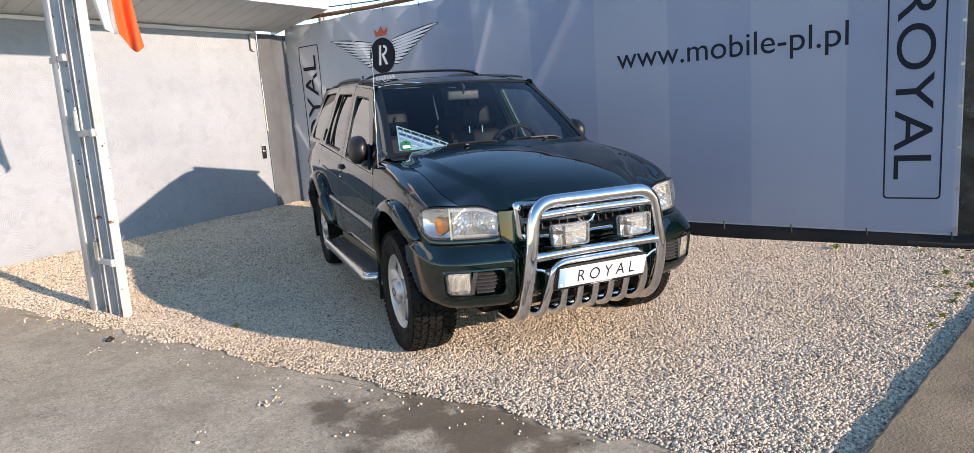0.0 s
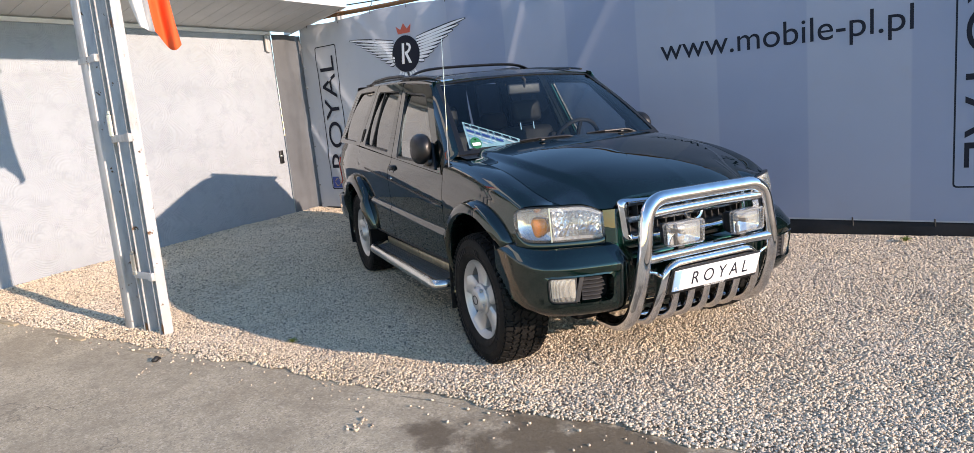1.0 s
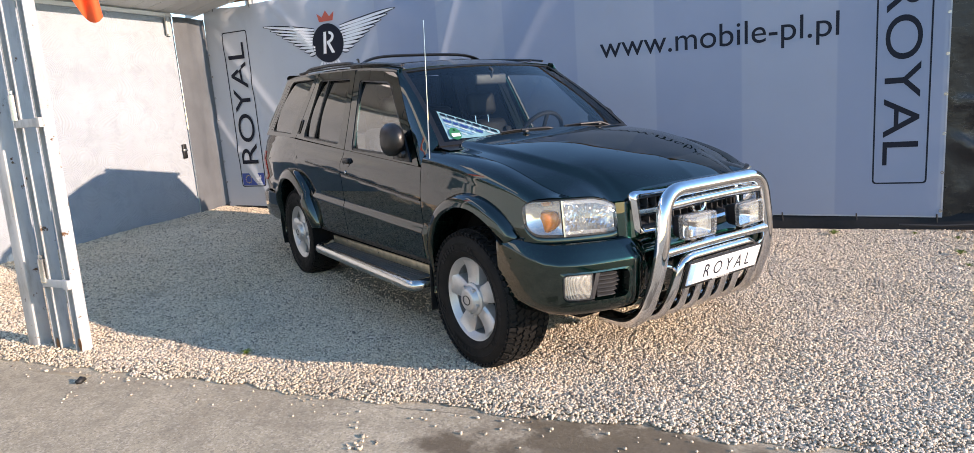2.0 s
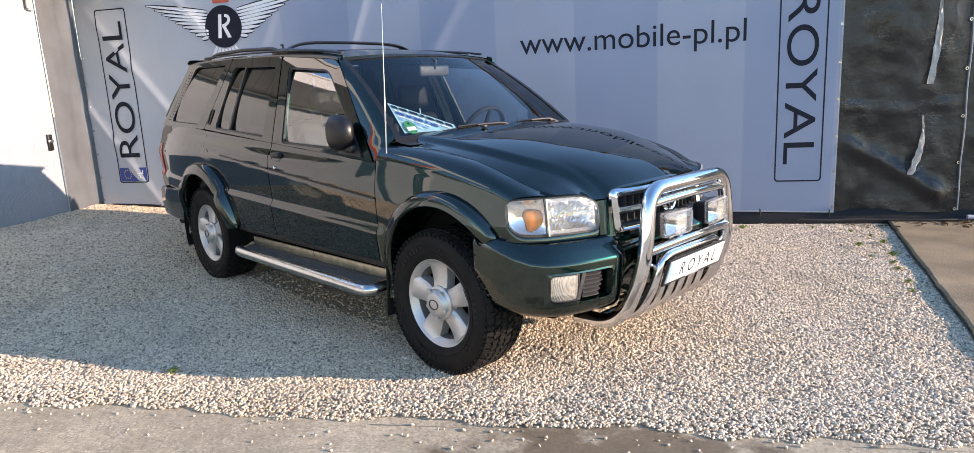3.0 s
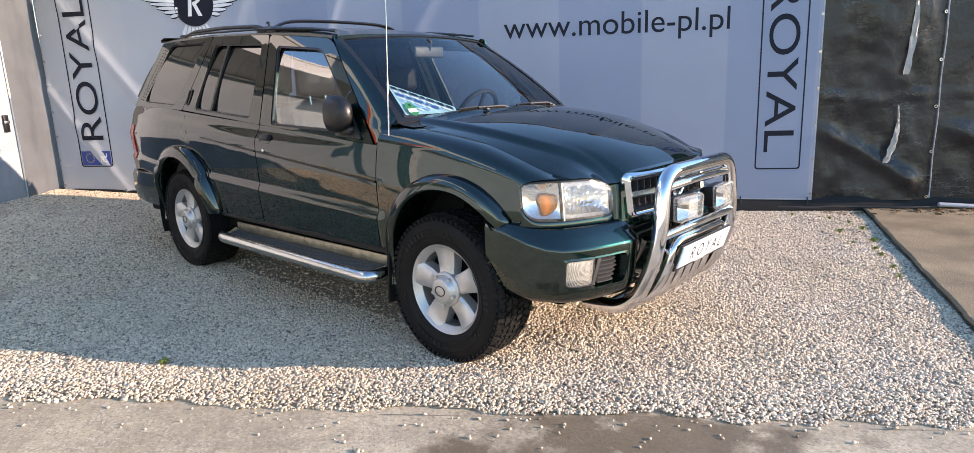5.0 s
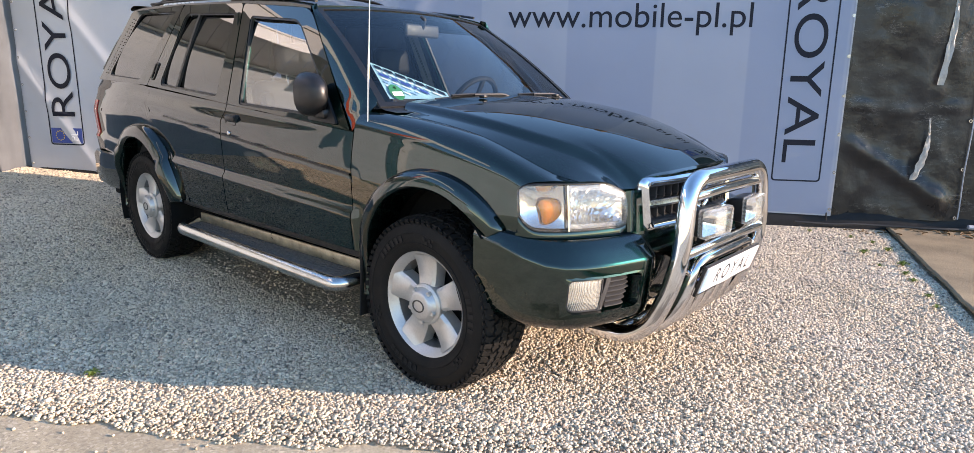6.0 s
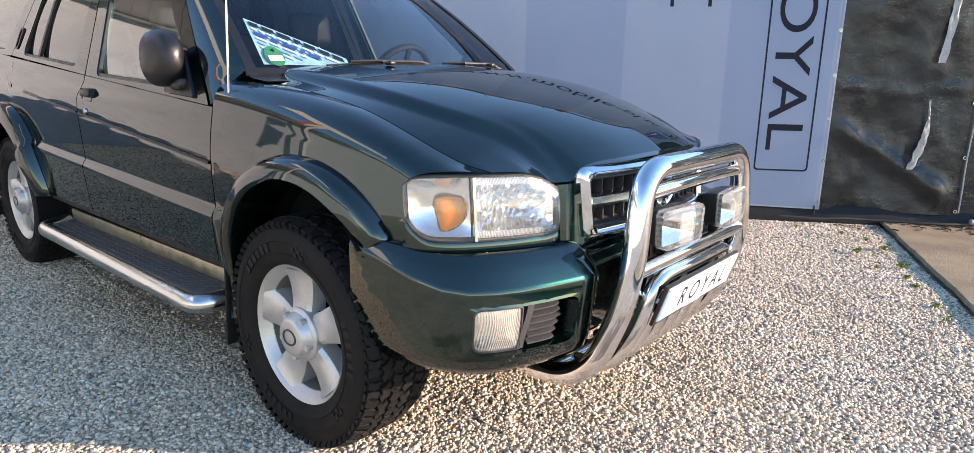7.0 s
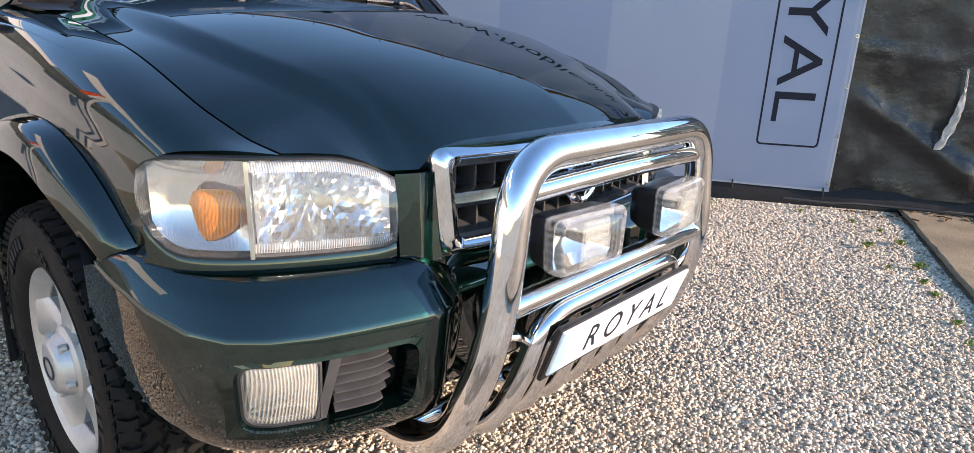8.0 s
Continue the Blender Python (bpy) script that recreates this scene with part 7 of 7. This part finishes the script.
            part("pillar_lining", b, BEIGE if x0 > -2 else DASH, car)
    # sale leaflet and round badge behind the windscreen, at the car's right
    sheet_pts = [(-0.90, 0.075), (-0.885, 0.40), (-0.62, 0.225), (-0.45, 0.115), (-0.46, 0.065)]
    b = bmesh.new()
    vs = [b.verts.new(screen_point(u, v, -0.008)) for u, v in sheet_pts]
    b.faces.new(vs)
    leaf = part("sale_leaflet", b, PALETEAL, car, "teal and white sale leaflet behind the windscreen", smooth=0)

    def print_bar(u0, v0, u1, v1, tall, mat):
        b = bmesh.new()
        b.faces.new([b.verts.new(screen_point(u, v, -0.0055)) for u, v in ((u0, v0), (u1, v1), (u1, v1 - tall), (u0, v0 - tall))])
        part("print_bar", b, mat, leaf, smooth=0)
    rng = random.Random(17)
    for line, (drop, tall, mat) in enumerate(((0.018, 0.030, INK), (0.062, 0.016, WHITEINK), (0.090, 0.026, BLUEINK), (0.132, 0.014, WHITEINK), (0.160, 0.018, SKYINK), (0.195, 0.014, WHITEINK), (0.225, 0.024, BLUEINK))):
        u = -0.872
        while u < -0.50:                                     # a line of short words that falls with the upper edge
            w = rng.uniform(0.018, 0.06)
            top = 0.40 - 0.655 * (u + 0.885) - drop
            if top - 0.655 * w - tall > 0.075:
                print_bar(u, top, u + w, top - 0.655 * w, tall, mat)
            u += w + 0.012
    b = bmesh.new()
    b.faces.new([b.verts.new(screen_point(-0.835 + 0.046 * math.cos(q), 0.120 + 0.066 * math.sin(q), -0.001)) for q in [k * math.pi / 12 for k in range(24)]])
    badge = part("round_badge", b, GREENINK, car, "green round badge on the windscreen", smooth=0)
    b = bmesh.new()
    b.faces.new([b.verts.new(screen_point(-0.835 + du, 0.105 + dv, 0.0015)) for du, dv in ((-0.034, -0.02), (0.034, -0.02), (0.034, 0.015), (-0.034, 0.015))])
    part("print_bar", b, WHITEINK, badge, smooth=0)
    p, q, r = screen_point(-0.835, 0.155, 0.0015), screen_point(-0.80, 0.155, 0.0015), screen_point(-0.835, 0.20, 0.0015)
    ex, ey = (q - p).normalized(), (r - p).normalized()
    ez = ex.cross(ey).normalized()
    put_letters("badge_number", "4", 0.030, DARK, Matrix(((ex.x, ey.x, ez.x, p.x), (ex.y, ey.y, ez.y, p.y), (ex.z, ey.z, ez.z, p.z), (0, 0, 0, 1))), badge, depth=0.0002)


def seat_mesh(x, y, half):
    b = bmesh.new()
    box(b, (x - 0.42, y - half, 0.62), (x + 0.10, y + half, 0.80), 0.06, seg=3)
    m = Matrix.Translation((x - 0.40, y, 0.74)) @ Matrix.Rotation(radians(-12), 4, "Y")
    box(b, (-0.06, -half, 0.0), (0.08, half, 0.50), 0.055, m, 3)
    for s in (-1, 1):
        box(b, (0.03, s * (half - 0.035) - 0.035, 0.05), (0.12, s * (half - 0.035) + 0.035, 0.42), 0.03, m, 2)
    return b


def headrest_mesh(x, y, z, half):
    b = bmesh.new()
    box(b, (-0.045, -half, -0.095), (0.05, half, 0.085), 0.045, Matrix.Translation((x, y, z)) @ Matrix.Rotation(radians(-10), 4, "Y"), 4)
    return b


def build_car():
    car = empty("car", Matrix.Translation((0, CAR_Y, 0)), "dark green four-wheel-drive estate car parked on gravel", "car")
    for s in (-1, 1):
        fender(car, s)
        doors(car, s)
        quarter(car, s)
        flare(car, s, "front")
        flare(car, s, "rear")
        headlight(car, s)
        running_board(car, s)
        mud_flap(car, s, -0.345)
        wheel(car, 0.014, s, 0.748, 0.352)
        wheel(car, -2.71, s, 0.725, 0.392)
    hood(car)
    windscreen(car)
    roof(car)
    tail(car)
    nose(car)
    grille(car)
    front_bumper(car)
    bull_bar(car)
    driving_lamp(car, -0.185, radians(-4))
    driving_lamp(car, 0.193, radians(6))
    show_plate(car)
    antenna(car)
    cabin(car)


build_car()

# ---- loose stones and weeds ----
def stones(name, pts, size, material, label, seed):
    """Many small stones in one mesh: rounded lumps of eight corners."""
    rng = np.random.default_rng(seed)
    n = len(pts)
    base = np.array([(x, y, z) for z in (-1, 1) for y in (-1, 1) for x in (-1, 1)], float) * 0.577
    quads = np.array([(0, 2, 3, 1), (4, 5, 7, 6), (0, 1, 5, 4), (2, 6, 7, 3), (0, 4, 6, 2), (1, 3, 7, 5)])
    v = base[None] * (1 + rng.uniform(-0.28, 0.28, (n, 8, 3)))
    v *= (size[:, None] * rng.uniform(0.65, 1.25, (n, 3)) * np.array([1.12, 1.0, 0.70]))[:, None, :]
    a, t = rng.uniform(0, 2 * np.pi, n), rng.normal(0, 0.45, n)
    ca, sa, ct, st = np.cos(a), np.sin(a), np.cos(t), np.sin(t)
    x, y, z = v[..., 0], v[..., 1], v[..., 2]
    x, z = x * ct[:, None] - z * st[:, None], x * st[:, None] + z * ct[:, None]
    x, y = x * ca[:, None] - y * sa[:, None], x * sa[:, None] + y * ca[:, None]
    v = np.stack([x, y, z], -1) + np.asarray(pts)[:, None, :]
    f = (quads[None] + 8 * np.arange(n)[:, None, None]).reshape(-1, 4)
    me = bpy.data.meshes.new(name)
    me.vertices.add(n * 8)
    me.vertices.foreach_set("co", v.astype(np.float32).ravel())
    me.loops.add(f.size)
    me.loops.foreach_set("vertex_index", f.astype(np.int32).ravel())
    me.polygons.add(len(f))
    me.polygons.foreach_set("loop_start", np.arange(0, f.size, 4, dtype=np.int32))
    me.update(calc_edges=True)
    me.materials.append(material)
    me.shade_smooth()
    return tagged(new(name, me), label, "gravel", kind="stuff")


def gravel_stones():
    rng = np.random.default_rng(4)
    n = 548000
    u = rng.uniform(-5.0, 5.6, n)
    v = rng.uniform(-0.08, 4.9, n)
    P = np.array(E0)[None, :2] + u[:, None] * np.array(ED)[:2] + v[:, None] * np.array(EN)[:2]
    dS = (P - np.array(S0)[:2]) @ np.array(SN)[:2]
    dB = (P - np.array(B0)[:2]) @ np.array(BN)[:2]
    dW = (P - np.array(W0)[:2]) @ np.array(WN)[:2]
    ragged = np.array([0.05 * noise.noise((a * 1.7, b * 1.7, 0)) + 0.05 * noise.noise((a * 7, b * 7, 5)) for a, b in P[v < 0.15]])
    keep = (dS > 0.01) & (dB > 0.06) & (dW > 0.02)
    edge = np.full(n, 1.0)
    edge[v < 0.15] = v[v < 0.15] + ragged
    keep &= edge > 0.0
    under = (P[:, 0] > -3.6) & (P[:, 0] < -0.5) & (abs(P[:, 1] - 0.05) < 0.65)
    r = np.hypot(P[:, 0] - 1.3, P[:, 1] + 0.3)
    dens = np.clip(1.25 - 0.17 * r, 0.45, 1.0)
    keep &= ~(under & (rng.random(n) < 0.9)) & (rng.random(n) < dens)
    P, r = P[keep], r[keep]
    size = np.exp(rng.normal(math.log(0.0070), 0.24, len(P))) * (1 + 0.09 * np.clip(r - 2, 0, 4))
    low = 1 - np.clip(((P - np.array(E0)[:2]) @ np.array(EN)[:2]) / 0.18, 0, 1)      # thins out towards the yard
    z = np.array([rise(a) + lumps(a, b) for a, b in P]) * (1 - low) + np.array([rise(a) for a, _ in P]) * low - 0.017 * low + size * rng.uniform(-0.22, 0.14, len(P))
    stones("gravel", np.c_[P, z], size, PEBBLE, "loose cream and grey gravel stones", 5)


def stray_stones():
    rng = np.random.default_rng(8)
    pts = []
    for _ in range(190):
        u, v = rng.uniform(-3.4, 4.6), -abs(rng.normal(0.0, 0.09)) - 0.02
        pts.append(E0 + ED * u + EN * v)
    for cx, cy, k in ((0.355, -1.636, 12), (0.30, -1.60, 8), (-1.2, -2.62, 8), (0.9, -1.35, 5), (0.55, -1.95, 4)):
        for _ in range(k):
            pts.append(Vector((cx + rng.normal(0, 0.05), cy + rng.normal(0, 0.03), 0)))
    size = np.exp(rng.normal(math.log(0.0070), 0.28, len(pts)))
    P = np.array([(p.x, p.y, rise(p.x) - 0.022 + 0.5 * s) for p, s in zip(pts, size)])
    stones("stray_stones", P, size, PEBBLE, "stray gravel stones on the yard", 9)
    # a darker fist of rubble
    stones("rubble", np.array([(-1.375, -2.55, rise(-1.38) - 0.008), (-1.40, -2.53, rise(-1.4) - 0.012)]), np.array([0.028, 0.016]), CABLE, "small dark lump of rubble on the yard", 3)


def weed():
    b = bmesh.new()
    rng = random.Random(3)
    for k in range(11):
        a, l, h = k * 2.4 + rng.uniform(-0.3, 0.3), rng.uniform(0.018, 0.042), rng.uniform(0.010, 0.030)
        d, side = Vector((math.cos(a), math.sin(a), 0)), Vector((-math.sin(a), math.cos(a), 0))
        w = l * 0.22
        rows = [[d * 0.003 - side * w * 0.2, d * 0.003 + side * w * 0.2], [d * l * 0.5 - side * w + Vector((0, 0, h)), d * l * 0.5 + side * w + Vector((0, 0, h))], [d * l * 0.85 - side * w * 0.6 + Vector((0, 0, h * 0.9)), d * l * 0.85 + side * w * 0.6 + Vector((0, 0, h * 0.9))], [d * l + Vector((0, 0, h * 0.6)), d * l + side * 0.001 + Vector((0, 0, h * 0.6))]]
        grid(b, rows)
    return tagged(link("weed", b, LEAF, smooth=60), "small green weed growing in the gravel", "weed", "weeds in the gravel")


def weeds():
    rng = random.Random(12)
    first = weed()
    spots = [(-1.06, -1.72), (0.83, 2.94), (1.00, 2.62), (1.25, 2.35), (1.12, 2.75), (0.95, 3.15), (1.38, 2.05), (0.80, 3.35), (1.45, 1.85), (0.62, 3.45), (1.18, 2.50), (-0.2, 3.1), (0.30, 3.45)]
    for k, (x, y) in enumerate(spots):
        m = pose(x, y, rise(x) + 0.006, 0, 0, rng.uniform(0, 360))
        if k:
            copy_thing(first, m).scale = (rng.uniform(0.7, 1.5),) * 3
        else:
            first.matrix_world = m


gravel_stones()
stray_stones()
weeds()
